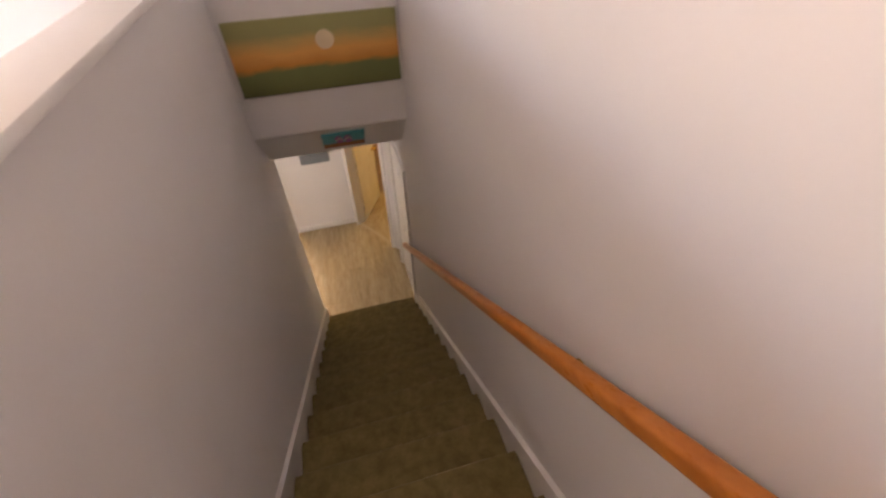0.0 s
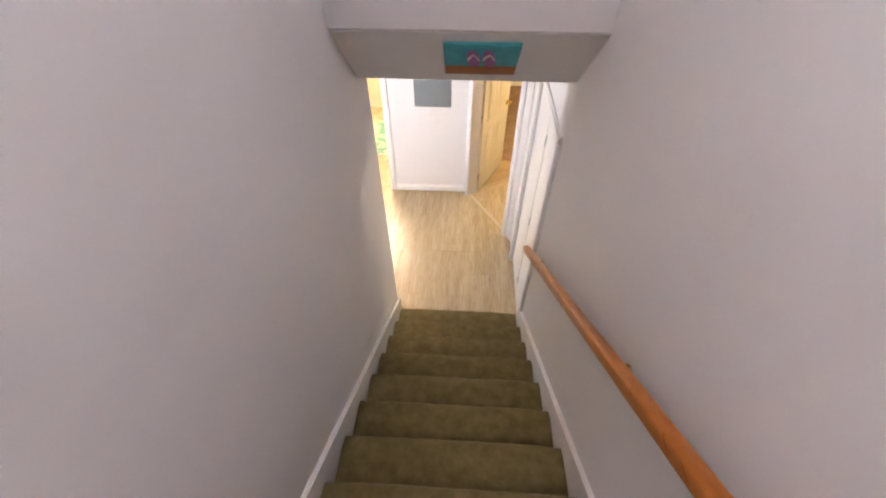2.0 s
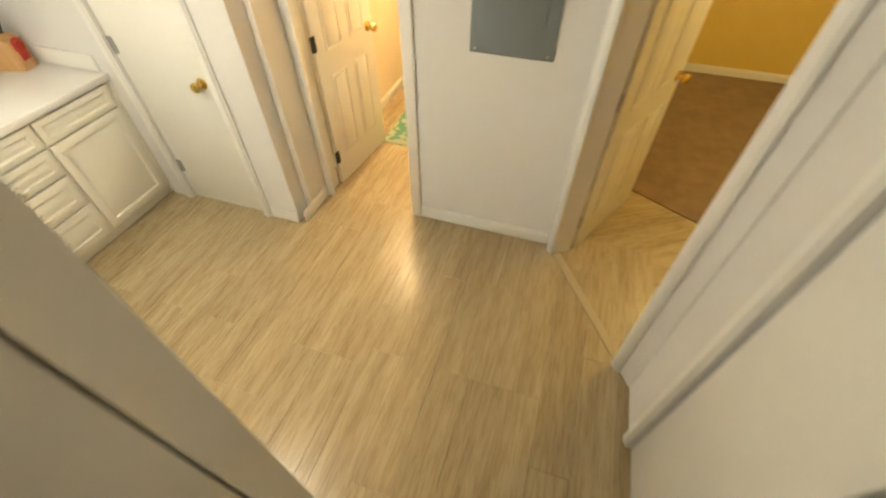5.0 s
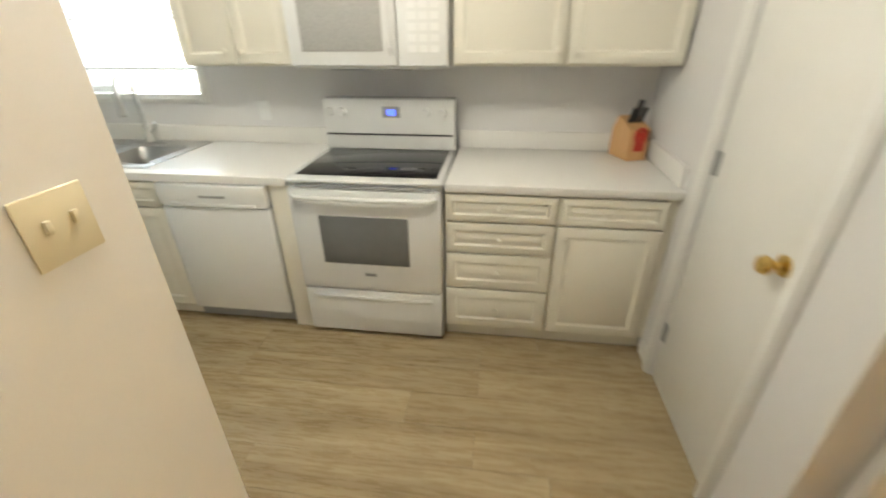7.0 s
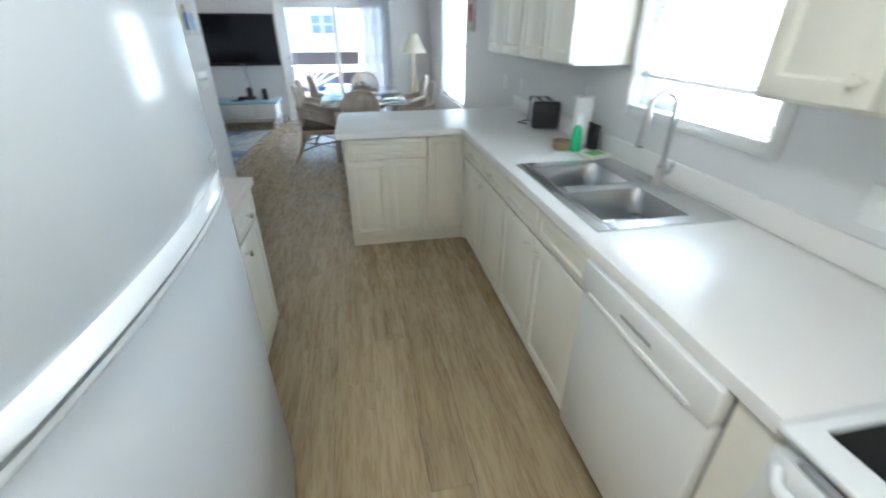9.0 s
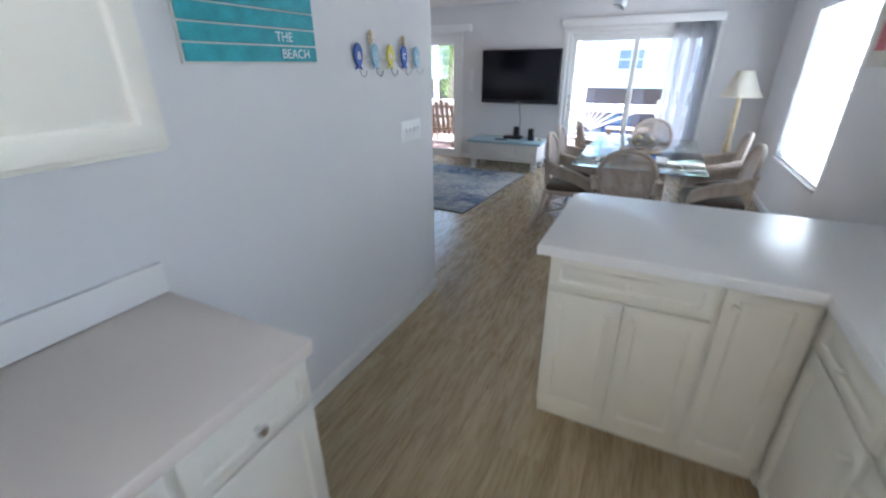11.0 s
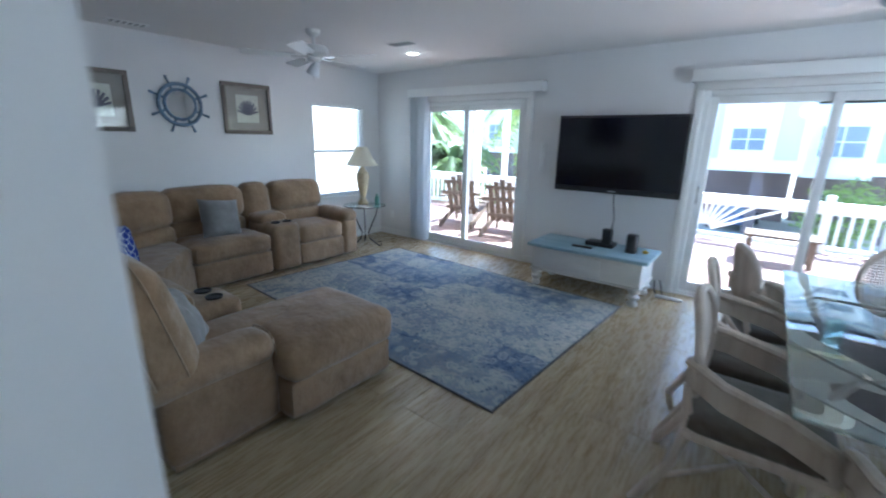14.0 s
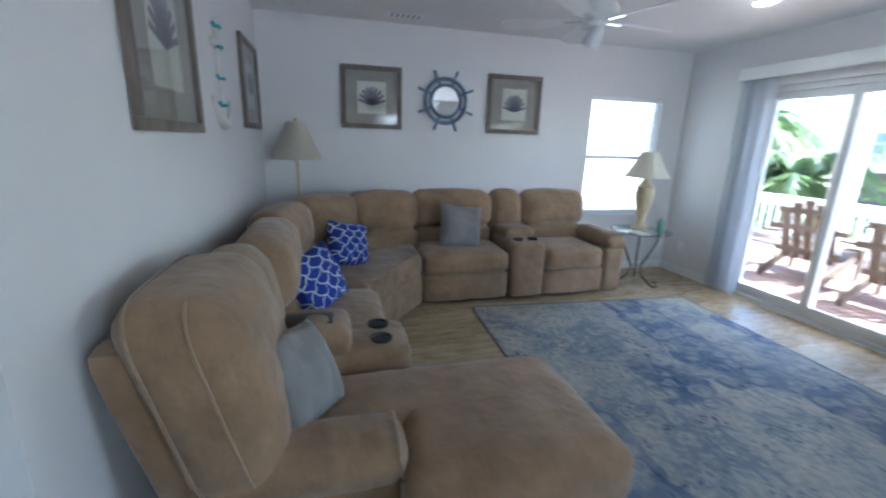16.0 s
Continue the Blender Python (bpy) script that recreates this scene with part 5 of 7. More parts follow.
u = sofa_unit("sofa_seat_unit", "tan microfibre sofa seat with a grey cushion", (-2.8, 5.45, 0))
m = west(5.87)
sofa_back(u, m, 0.80, 0.46, seed=5)
sofa_seat(u, m, 0.80, 0.0, 0.55, seed=6)
sofa_base(u, m, 0.80, 0.0, 0.70)

# corner wedge: seats fanned round the corner
u = sofa_unit("sofa_corner", "tan microfibre corner wedge of the sofa", (-2.6, 4.4, 0))
bm = MB()
outline = [(-2.46, 5.06), (-1.90, 4.56), (-1.78, 4.56), (-1.78, 3.95), (-3.10, 3.95), (-3.10, 5.06)]
def slabbed(bm, outline, z0, z1):
    lo = [bm.verts.new((x, y, z0)) for x, y in outline]
    hi = [bm.verts.new((x, y, z1)) for x, y in outline]
    bm.faces.new(lo[::-1]), bm.faces.new(hi)
    for k in range(len(outline)):
        j = (k + 1) % len(outline)
        bm.faces.new((lo[k], lo[j], hi[j], hi[k]))
    return bm
slabbed(bm, outline, 0.03, 0.30)
bmesh.ops.bevel(bm, geom=bm.edges[:], offset=0.03, segments=3, affect="EDGES", profile=0.5)
part("base", bm, M_SOFA, u)
bm = MB()
slabbed(bm, [(x + 0.0, y) for x, y in outline], 0.29, 0.475)
bmesh.ops.bevel(bm, geom=bm.edges[:], offset=0.055, segments=4, affect="EDGES", profile=0.5)
part("seat", bm, M_SOFA, u)
ridge = [Vector((-1.78, 3.985, 0)), Vector((-2.36, 4.10, 0)), Vector((-2.80, 4.48, 0)), Vector((-2.98, 5.06, 0))]
for k, (a, b) in enumerate(zip(ridge, ridge[1:])):
    e = (b - a).normalized()
    mm = Matrix.Translation(a) @ Matrix.Rotation(math.atan2(e.y, e.x), 4, "Z")
    sofa_back(u, mm, (b - a).length + 0.03, -0.14, z1=0.945, t=0.25, lean=0.08, seed=8 + k)

# south run: backs along the picture wall
u = sofa_unit("sofa_seat_unit", "tan microfibre sofa seat beside the corner", (-1.45, 4.3, 0))
SF = 4.60
def south(x0):
    return Matrix.Translation((x0, SF, 0)) @ Matrix(((1, 0, 0, 0), (0, -1, 0, 0), (0, 0, 1, 0), (0, 0, 0, 1)))
m = south(-1.78)
sofa_back(u, m, 0.70, 0.40, seed=12)
sofa_seat(u, m, 0.70, 0.0, 0.50, seed=13)
sofa_base(u, m, 0.70, 0.0, 0.62)
u = sofa_unit("sofa_console", "tan sofa console with two cup holders and a black slot", (-0.95, 4.3, 0))
m = south(-1.07)
console(u, m, 0.34, -0.06, 0.62, 0.60, True)
sofa_back(u, m, 0.34, 0.44, seed=14, split=False, z1=0.95)
# chaise with arm
u = sofa_unit("sofa_chaise", "tan microfibre chaise with a big padded arm and piping", (-0.45, 4.5, 0))
m = south(-0.73)
BKM = m @ Matrix(((1, 0, 0, 0), (0, 1, 0.25, -0.1625), (0, 0, 1, 0), (0, 0, 0, 1)))
bm = MB()
cushion(bm, -0.03, 0.57, 0.44, 0.71, 0.42, 1.00, r=0.085, puff=0.03, m=BKM, seed=20, cuts=16)
bk = part("back_cushion", bm, M_SOFA, u)
bm = MB()
cushion(bm, -0.01, 0.555, 0.685, 0.775, 0.38, 0.90, r=0.03, puff=0.006, m=BKM, seed=21, cuts=10)
part("back_frame", bm, M_SOFA, u)
for depth in (0.525, 0.655):
    pts = []
    for k in range(48):
        a = 2 * math.pi * k / 48
        ca, sa = math.cos(a), math.sin(a)
        pts.append(BKM @ Vector((0.27 + 0.317 * math.copysign(abs(ca) ** 0.36, ca), depth, 0.71 + 0.300 * math.copysign(abs(sa) ** 0.36, sa))))
    part("piping", tube(MB(), pts, 0.0048, 6, closed=True), M_SOFA_SEAM, bk, "raised piping seam")
bm = MB()
cushion(bm, 0.0, 0.36, -0.58, 0.48, 0.26, 0.472, r=0.07, puff=0.03, m=m, seed=22, cuts=12)
cushion(bm, -0.03, 0.68, -0.69, 0.07, 0.235, 0.468, r=0.085, puff=0.03, m=m, seed=23, cuts=14)
part("seat", bm, M_SOFA, u)
bm = MB()
cushion(bm, -0.02, 0.655, -0.665, 0.06, 0.03, 0.26, r=0.04, puff=0.012, m=m, seed=24)
part("footrest", bm, M_SOFA, u)
bm = MB()
cushion(bm, 0.355, 0.55, 0.065, 0.60, 0.03, 0.45, r=0.045, puff=0.01, m=m, seed=25)
cushion(bm, 0.335, 0.575, 0.055, 0.68, 0.37, 0.535, r=0.08, puff=0.012, m=m, seed=26, cuts=12)
arm = part("armrest", bm, M_SOFA, u)
bm = MB()
pts = [m @ Vector(p) for p in ((0.54, 0.075, 0.06), (0.547, 0.068, 0.37), (0.572, 0.082, 0.44), (0.562, 0.085, 0.50), (0.52, 0.085, 0.53), (0.455, 0.085, 0.537), (0.39, 0.085, 0.53), (0.35, 0.085, 0.50), (0.338, 0.082, 0.44))]
tube(bm, pts, 0.005, 6)
part("piping", bm, M_SOFA_SEAM, arm, "raised piping seam")
part("base", B(-0.70, -0.20, 4.02, 4.58, 0.02, 0.25), M_SOFA, u)


def pillow(name, label, at, rz, tilt, size, material, lean=0):
    th = thing(name, label, "cushion", "throw pillows", at=at, local=True)
    th.matrix_basis = pose(*at, tilt, lean, rz)
    bm = MB()
    n = 14
    for s in (1, -1):
        g = [[None] * (n + 1) for _ in range(n + 1)]
        for i in range(n + 1):
            for j in range(n + 1):
                a, b = 2 * i / n - 1, 2 * j / n - 1
                pin = 1 - 0.10 * (1 - abs(a) ** 3) * abs(b) ** 3 * 0.6 - 0.0
                pinb = 1 - 0.10 * (1 - abs(b) ** 3) * abs(a) ** 3 * 0.6
                h = max(0.0, (1 - a ** 4) * (1 - b ** 4)) ** 0.55
                wrinkle = 0.006 * noise.noise(Vector((a * 3, b * 3, s + at[0])))
                g[i][j] = bm.verts.new((a * size / 2 * pinb, s * (0.008 + (0.075 + wrinkle * 4) * h), size / 2 + b * size / 2 * pin))
        for i in range(n):
            for j in range(n):
                bm.faces.new((g[i][j], g[i + 1][j], g[i + 1][j + 1], g[i][j + 1]))
    bmesh.ops.remove_doubles(bm, verts=bm.verts[:], dist=0.017)
    part("cover", bm, material, th)
    return th


# the blue pillows' trellis, woven in white
M_TRELLIS, nt, p = nodes_of("blue_trellis_cloth")
v = coords(nt, (1, 1, 1))
sx = nt.nodes.new("ShaderNodeSeparateXYZ")
nt.links.new(v, sx.inputs[0])
def arith(op, a, b=None):
    n_ = nt.nodes.new("ShaderNodeMath")
    n_.operation = op
    for i, q in enumerate((a, b)):
        if q is None:
            continue
        if isinstance(q, (int, float)):
            n_.inputs[i].default_value = q
        else:
            nt.links.new(q, n_.inputs[i])
    return n_.outputs[0]
lines = None
for s in (1, -1):
    d_ = arith("ADD", sx.outputs["X"], arith("MULTIPLY", sx.outputs["Z"], float(s)))
    wob = arith("MULTIPLY", arith("SINE", arith("MULTIPLY", arith("SUBTRACT", sx.outputs["X"], arith("MULTIPLY", sx.outputs["Z"], float(s))), 56.0)), 0.010)
    f = arith("ABSOLUTE", arith("SUBTRACT", arith("FRACT", arith("MULTIPLY", arith("ADD", d_, wob), 10.5)), 0.5))
    l = arith("LESS_THAN", f, 0.055)
    lines = l if lines is None else arith("MAXIMUM", lines, l)
c = mixed(nt, lines, (0.018, 0.045, 0.30), (0.62, 0.65, 0.70))
nt.links.new(c, p.inputs["Base Color"])
p.inputs["Roughness"].default_value = 0.9
bump_of(nt, p, noise_of(nt, v, 400, 2), 0.2, 0.003)

pillow("throw_pillow", "blue and white trellis cushion leaning on the sofa", (-2.22, 4.45, 0.47), 125, -22, 0.35, M_TRELLIS, 12)
pillow("throw_pillow", "blue and white trellis cushion with a beige back", (-1.44, 4.30, 0.47), 140, -20, 0.35, M_TRELLIS, -14)
pillow("throw_pillow", "plain grey cushion leaning on the sofa", (-2.66, 5.44, 0.47), 90, -20, 0.40, M_GREYCUSH, 6)
pillow("throw_pillow", "plain grey cushion leaning on the chaise", (-0.43, 4.27, 0.462), 150, -30, 0.34, M_GREYCUSH, 8)

# lamps
fl = thing("floor_lamp", "slim cream floor lamp with a pleated cone shade", "lamp", at=(-2.98, 4.05, 0))
part("base", lathe(MB(), [(0.14, 0), (0.14, 0.015), (0.05, 0.03), (0.012, 0.05)], (-2.98, 4.05, 0)), M_CREAM, fl)
part("pole", cyl(MB(), (-2.98, 4.05, 0.04), (-2.98, 4.05, 1.30), 0.012), M_CREAM, fl)
def shade(parent, x, y, z0, z1, r0, r1, mat=None):
    bm = MB()
    seg = 48
    rings = []
    for f in (0, 0.33, 0.66, 1):
        rings.append([bm.verts.new((x + (r0 + (r1 - r0) * f ** 0.85) * (1 + 0.012 * (-1) ** k) * math.cos(2 * math.pi * k / seg), y + (r0 + (r1 - r0) * f ** 0.85) * (1 + 0.012 * (-1) ** k) * math.sin(2 * math.pi * k / seg), z0 + (z1 - z0) * f)) for k in range(seg)])
    for a, b in zip(rings, rings[1:]):
        for k in range(seg):
            bm.faces.new((a[k], a[(k + 1) % seg], b[(k + 1) % seg], b[k]))
    bmesh.ops.solidify(bm, geom=bm.faces[:], thickness=0.003)
    return part("shade", bm, mat or M_SHADE, parent, "cream pleated fabric shade")
shade(fl, -2.98, 4.05, 1.225, 1.53, 0.21, 0.075)
part("finial", lathe(MB(), [(0.006, 0), (0.012, 0.02), (0.004, 0.04)], (-2.98, 4.05, 1.525)), M_BRASS, fl)
tl = thing("table_lamp", "cream urn table lamp with a cone shade", "lamp", at=(-2.78, 7.45, 0.585))
lx, ly = -2.78, 7.45
part("base", lathe(MB(), [(0.075, 0), (0.078, 0.02), (0.05, 0.05), (0.035, 0.09), (0.04, 0.12), (0.075, 0.26), (0.092, 0.37), (0.08, 0.41), (0.085, 0.43), (0.05, 0.47), (0.03, 0.5), (0.012, 0.55)], (lx, ly, 0.586)), M_CREAM, tl, "carved cream urn base")
shade(tl, lx, ly, 1.12, 1.37, 0.215, 0.075)
fl2 = thing("floor_lamp", "cream floor lamp with a cone shade beside the window", "lamp", at=(3.28, 7.35, 0))
part("base", lathe(MB(), [(0.15, 0), (0.15, 0.02), (0.06, 0.04), (0.03, 0.08), (0.035, 0.5), (0.05, 0.6), (0.03, 0.68), (0.02, 1.2)], (3.28, 7.35, 0)), M_CREAM, fl2, "turned cream pole and base")
shade(fl2, 3.28, 7.35, 1.19, 1.47, 0.22, 0.08)

sd_t = thing("side_table", "round glass side table on scrolled iron legs", "table", at=(-2.72, 7.42, 0))
cx, cy = -2.72, 7.42
part("glass_top", lathe(MB(), [(0.29, 0.571), (0.295, 0.576), (0.29, 0.583), (0.001, 0.583)], (cx, cy, 0), 40), M_TABLEGLASS, sd_t, "round clear glass top")
part("ring", tube(MB(), [(cx + 0.2 * math.cos(2 * math.pi * k / 24), cy + 0.2 * math.sin(2 * math.pi * k / 24), 0.562) for k in range(24)], 0.007, 6, closed=True), M_DARKMETAL, sd_t)
for k in range(3):
    a = radians(20 + 120 * k)
    ca, sa = math.cos(a), math.sin(a)
    prof = [(0.20, 0.56), (0.17, 0.45), (0.10, 0.30), (0.05, 0.2), (0.08, 0.10), (0.17, 0.04), (0.22, 0.015), (0.25, 0.04), (0.235, 0.075), (0.205, 0.07)]
    part("leg", tube(MB(), [(cx + r * ca, cy + r * sa, z) for r, z in prof], 0.009, 7), M_DARKMETAL, sd_t)
solo("book", B(-2.62, -2.46, 7.18, 7.32, 0.584, 0.602, bev=0.002), M_PAPER, "thin white book on the side table", "book")
solo("bottle", lathe(MB(), [(0.03, 0), (0.032, 0.01), (0.032, 0.09), (0.012, 0.12), (0.012, 0.14)], (-2.66, 7.60, 0.584)), plain("green_label", (0.12, 0.3, 0.22), 0.4), "small green bottle on the side table", "bottle")


# ---- things on the walls ----
def framed(name, label, axis, p, s, a0, a1, z0, z1, art, group="framed prints"):
    th = thing(name, label, "picture", group, at=((p, (a0 + a1) / 2, z0) if axis == "x" else ((a0 + a1) / 2, p, z0)))
    def bb(q0, q1, b0, b1, c0, c1, bev=0.0):
        p0, p1 = sorted((p + s * q0, p + s * q1))
        return (B(p0, p1, b0, b1, c0, c1, bev=bev) if axis == "x" else B(b0, b1, p0, p1, c0, c1, bev=bev))
    w = 0.042
    for b0, b1, c0, c1 in ((a0, a1, z0, z0 + w), (a0, a1, z1 - w, z1), (a0, a0 + w, z0 + w, z1 - w), (a1 - w, a1, z0 + w, z1 - w)):
        part("frame_bar", bb(0.002, 0.03, b0, b1, c0, c1, 0.004), M_FRAMEWOOD, th)
    part("mount", bb(0.002, 0.012, a0 + w, a1 - w, z0 + w, z1 - w), M_MAT, th, "taupe mount board")
    am, zm = (a0 + a1) / 2, (z0 + z1) / 2
    hw, hh = art
    part("print", bb(0.0125, 0.0145, am - hw, am + hw, zm - hh, zm + hh), M_PAPER, th, "cream paper print")
    # a shell: a fan of ribs in ink
    bm = MB()
    for k in range(9):
        a = radians(-80 + 20 * k)
        r = min(hw, hh) * 0.95
        x1_, z1_ = am + r * math.sin(a), zm - r * 0.35 + r * 1.1 * math.cos(a)
        d_ = Vector((x1_ - am, z1_ - (zm - r * 0.5)))
        L = d_.length
        mm = Matrix.Rotation(-math.atan2(d_.x, d_.y), 4, "Y")
        q = p + s * 0.0155
        if axis == "x":
            box(bm, -0.0006, 0.0006, -L * 0.085, L * 0.085, 0, L, m=Matrix.Translation((q, am, zm - r * 0.5)) @ Matrix.Rotation(-math.atan2(d_.x, d_.y), 4, "X"))
        else:
            box(bm, -L * 0.085, L * 0.085, -0.0006, 0.0006, 0, L, m=Matrix.Translation((am, q, zm - r * 0.5)) @ Matrix.Rotation(math.atan2(d_.x, d_.y), 4, "Y"))
    part("drawing", bm, M_INK, th, "purple-grey shell drawing", smooth=0)
    g = part("glazing", bb(0.018, 0.020, a0 + w, a1 - w, z0 + w, z1 - w), M_PANE, th, "picture glass")
    g.visible_shadow = False
    return th


framed("framed_print", "shell print in a grey-brown wooden frame", "x", SX, 1, 4.435, 4.985, 1.505, 2.05, (0.13, 0.14))
framed("framed_print", "sea-life print in a grey-brown wooden frame", "x", SX, 1, 5.835, 6.405, 1.505, 2.06, (0.13, 0.15))
framed("framed_print", "tall shell print in a grey-brown wooden frame", "y", PICY, 1, -1.36, -0.68, 1.41, 2.16, (0.15, 0.22))
framed("framed_print", "small print in a grey-brown wooden frame", "y", PICY, 1, -3.06, -2.42, 1.46, 2.08, (0.13, 0.16))

wh = thing("ship_wheel_mirror", "blue ship's-wheel mirror with eight spokes", "mirror", at=(SX, 5.41, 1.78))
wc = Vector((SX + 0.02, 5.41, 1.782))
bm = MB()
for r, t in ((0.20, 0.018), (0.145, 0.015)):
    tube(bm, [wc + Vector((0, r * math.cos(2 * math.pi * k / 40), r * math.sin(2 * math.pi * k / 40))) for k in range(40)], t, 8, closed=True)
part("rim", bm, M_BLUEPAINT, wh)
part("mirror_glass", cyl(MB(), wc + Vector((-0.01, 0, 0)), wc + Vector((0.004, 0, 0)), 0.128, seg=40), M_MIRROR, wh, "round mirror")
for k in range(8):
    a = radians(22.5 + 45 * k)
    e = Vector((0, math.cos(a), math.sin(a)))
    bm = MB()
    cyl(bm, wc + e * 0.15, wc + e * 0.215, 0.012, 0.012, 8)
    cyl(bm, wc + e * 0.215, wc + e * 0.29, 0.009, 0.014, 8)
    part("spoke", bm, M_BLUEPAINT, wh)

an = thing("anchor_decoration", "whitewashed wooden anchor wound with turquoise cord", "wall decoration", at=(-1.82, PICY, 1.42))
ax, az = -1.82, 1.46
bm = MB()
box(bm, ax - 0.03, ax + 0.03, PICY + 0.002, PICY + 0.022, az + 0.02, az + 0.55, bev=0.006)
box(bm, ax - 0.12, ax + 0.12, PICY + 0.003, PICY + 0.021, az + 0.40, az + 0.44, bev=0.006)
for sgn in (1, -1):
    pts = [Vector((ax + sgn * 0.19 * math.sin(radians(t)), PICY + 0.012, az + 0.19 - 0.19 * math.cos(radians(t)))) for t in range(0, 76, 15)]
    tube(bm, pts, 0.03, 6, r_end=0.012)
part("body", bm, M_WHITEWASH, an)
M_TURQ = plain("turquoise_paint", (0.05, 0.36, 0.42), 0.6, vary=0.25, scale=18)
for z in (0.10, 0.24, 0.40, 0.5):
    part("cord", tube(MB(), [(ax + 0.042 * math.cos(t * 0.785), PICY + 0.014 + 0.02 * math.sin(t * 0.785), az + z + 0.01 * t * 0.2) for t in range(9)], 0.009, 6), M_TURQ, an, "turquoise cord")

# fish hook rack and beach sign on the hall wall
hr = thing("fish_hook_rack", "hook rack with five painted wooden fish spelling letters", "hook rack", at=(1.165, 3.16, 1.55))
part("rail", B(1.166, 1.176, 2.90, 3.45, 1.582, 1.602, bev=0.002), M_WHITEWASH, hr)
cols = ((0.02, 0.09, 0.42), (0.30, 0.52, 0.66), (0.66, 0.58, 0.06), (0.02, 0.09, 0.42), (0.30, 0.52, 0.66))
def letters(text, size, mat, parent, m, name="letter"):
    cu_ = bpy.data.curves.new(name, "FONT")
    cu_.body, cu_.size, cu_.extrude, cu_.align_x, cu_.align_y = text, size, 0.0008, "CENTER", "CENTER"
    t_ = bpy.data.objects.new("tmp", cu_)
    scene.collection.objects.link(t_)
    me = bpy.data.meshes.new_from_object(t_.evaluated_get(bpy.context.evaluated_depsgraph_get()))
    bpy.data.objects.remove(t_)
    me.transform(m)
    me.materials.append(mat)
    ob_ = new(name, me)
    ob_.parent = parent
    if parent.name in WORLDLY:
        ob_.matrix_parent_inverse = WORLDLY[parent.name]
    return ob_
TEXT_X = Matrix(((0, 0, 1, 0), (1, 0, 0, 0), (0, 1, 0, 0), (0, 0, 0, 1)))
for k, (col, ch) in enumerate(zip(cols, "BEACH")):
    y = 2.892 + 0.134 * k
    fm_ = plain("fish_paint", col, 0.5, vary=0.12, scale=30)
    bm = MB()
    prof = [(0.0, 0.055), (0.016, 0.046), (0.027, 0.026), (0.029, 0.0), (0.022, -0.026), (0.010, -0.040), (0.024, -0.056)]
    ring = prof + [(0.0, -0.048)] + [(-a, b) for a, b in prof[::-1][:-1]]
    a_ = [bm.verts.new((1.178, y + u_, 1.597 + v_)) for u_, v_ in ring]
    b_ = [bm.verts.new((1.188, y + u_, 1.597 + v_)) for u_, v_ in ring]
    bm.faces.new(a_), bm.faces.new(b_[::-1])
    for i in range(len(ring)):
        j = (i + 1) % len(ring)
        bm.faces.new((a_[i], a_[j], b_[j], b_[i]))
    fish = part("fish", bm, fm_, hr, ("navy blue", "pale blue", "yellow", "navy blue", "pale blue")[k] + " wooden fish", smooth=0)
    letters(ch, 0.045, M_TRIM, fish, Matrix.Translation((1.1885, y, 1.597)) @ TEXT_X)
    part("hook", tube(MB(), [(1.18, y + 0.008, 1.545), (1.186, y + 0.008, 1.52), (1.20, y + 0.008, 1.508), (1.215, y + 0.008, 1.515), (1.22, y + 0.008, 1.535)], 0.0025, 6), M_STEEL, hr)
for y, z in ((3.005, 1.68), (3.30, 1.67)):
    part("rope_knot", lathe(MB(), [(0.004, -0.03), (0.012, -0.01), (0.006, 0.0), (0.012, 0.012), (0.004, 0.03)], (1.178, y, z), 10), M_CREAM, hr, "tan rope loop")
sg = thing("beach_sign", "turquoise planked sign with white lettering", "sign", at=(1.165, 2.33, 1.57))
part("backing", B(1.166, 1.180, 2.05, 2.615, 1.565, 1.80, bev=0.002), M_WHITEWASH, sg)
for k in range(4):
    part("plank", B(1.1805, 1.190, 2.055, 2.61, 1.572 + 0.056 * k, 1.622 + 0.056 * k, bev=0.002), M_TURQ, sg)
letters("THE", 0.045, M_TRIM, sg, Matrix.Translation((1.1905, 2.45, 1.653)) @ TEXT_X, "lettering")
letters("BEACH", 0.045, M_TRIM, sg, Matrix.Translation((1.1905, 2.50, 1.597)) @ TEXT_X, "lettering")


def switch_plate(name, axis, p, s, a, z, n, w=None, material=None, label=""):
    th = thing(name, label or "white wall switch plate", "switch", "switches and outlets", at=((p, a, z) if axis == "x" else (a, p, z)))
    w = w or 0.046 * n + 0.03
    def bb(q0, q1, b0, b1, c0, c1, bev):
        p0, p1 = sorted((p + s * q0, p + s * q1))
        return B(p0, p1, b0, b1, c0, c1, bev=bev) if axis == "x" else B(b0, b1, p0, p1, c0, c1, bev=bev)
    part("plate", bb(0.001, 0.007, a - w / 2, a + w / 2, z - 0.058, z + 0.058, 0.003), material or M_VINYL, th)
    for k in range(n):
        c = a + 0.046 * (k - (n - 1) / 2)
        part("toggle", bb(0.0072, 0.016, c - 0.005, c + 0.005, z - 0.004, z + 0.018, 0.002), material or M_VINYL, th)


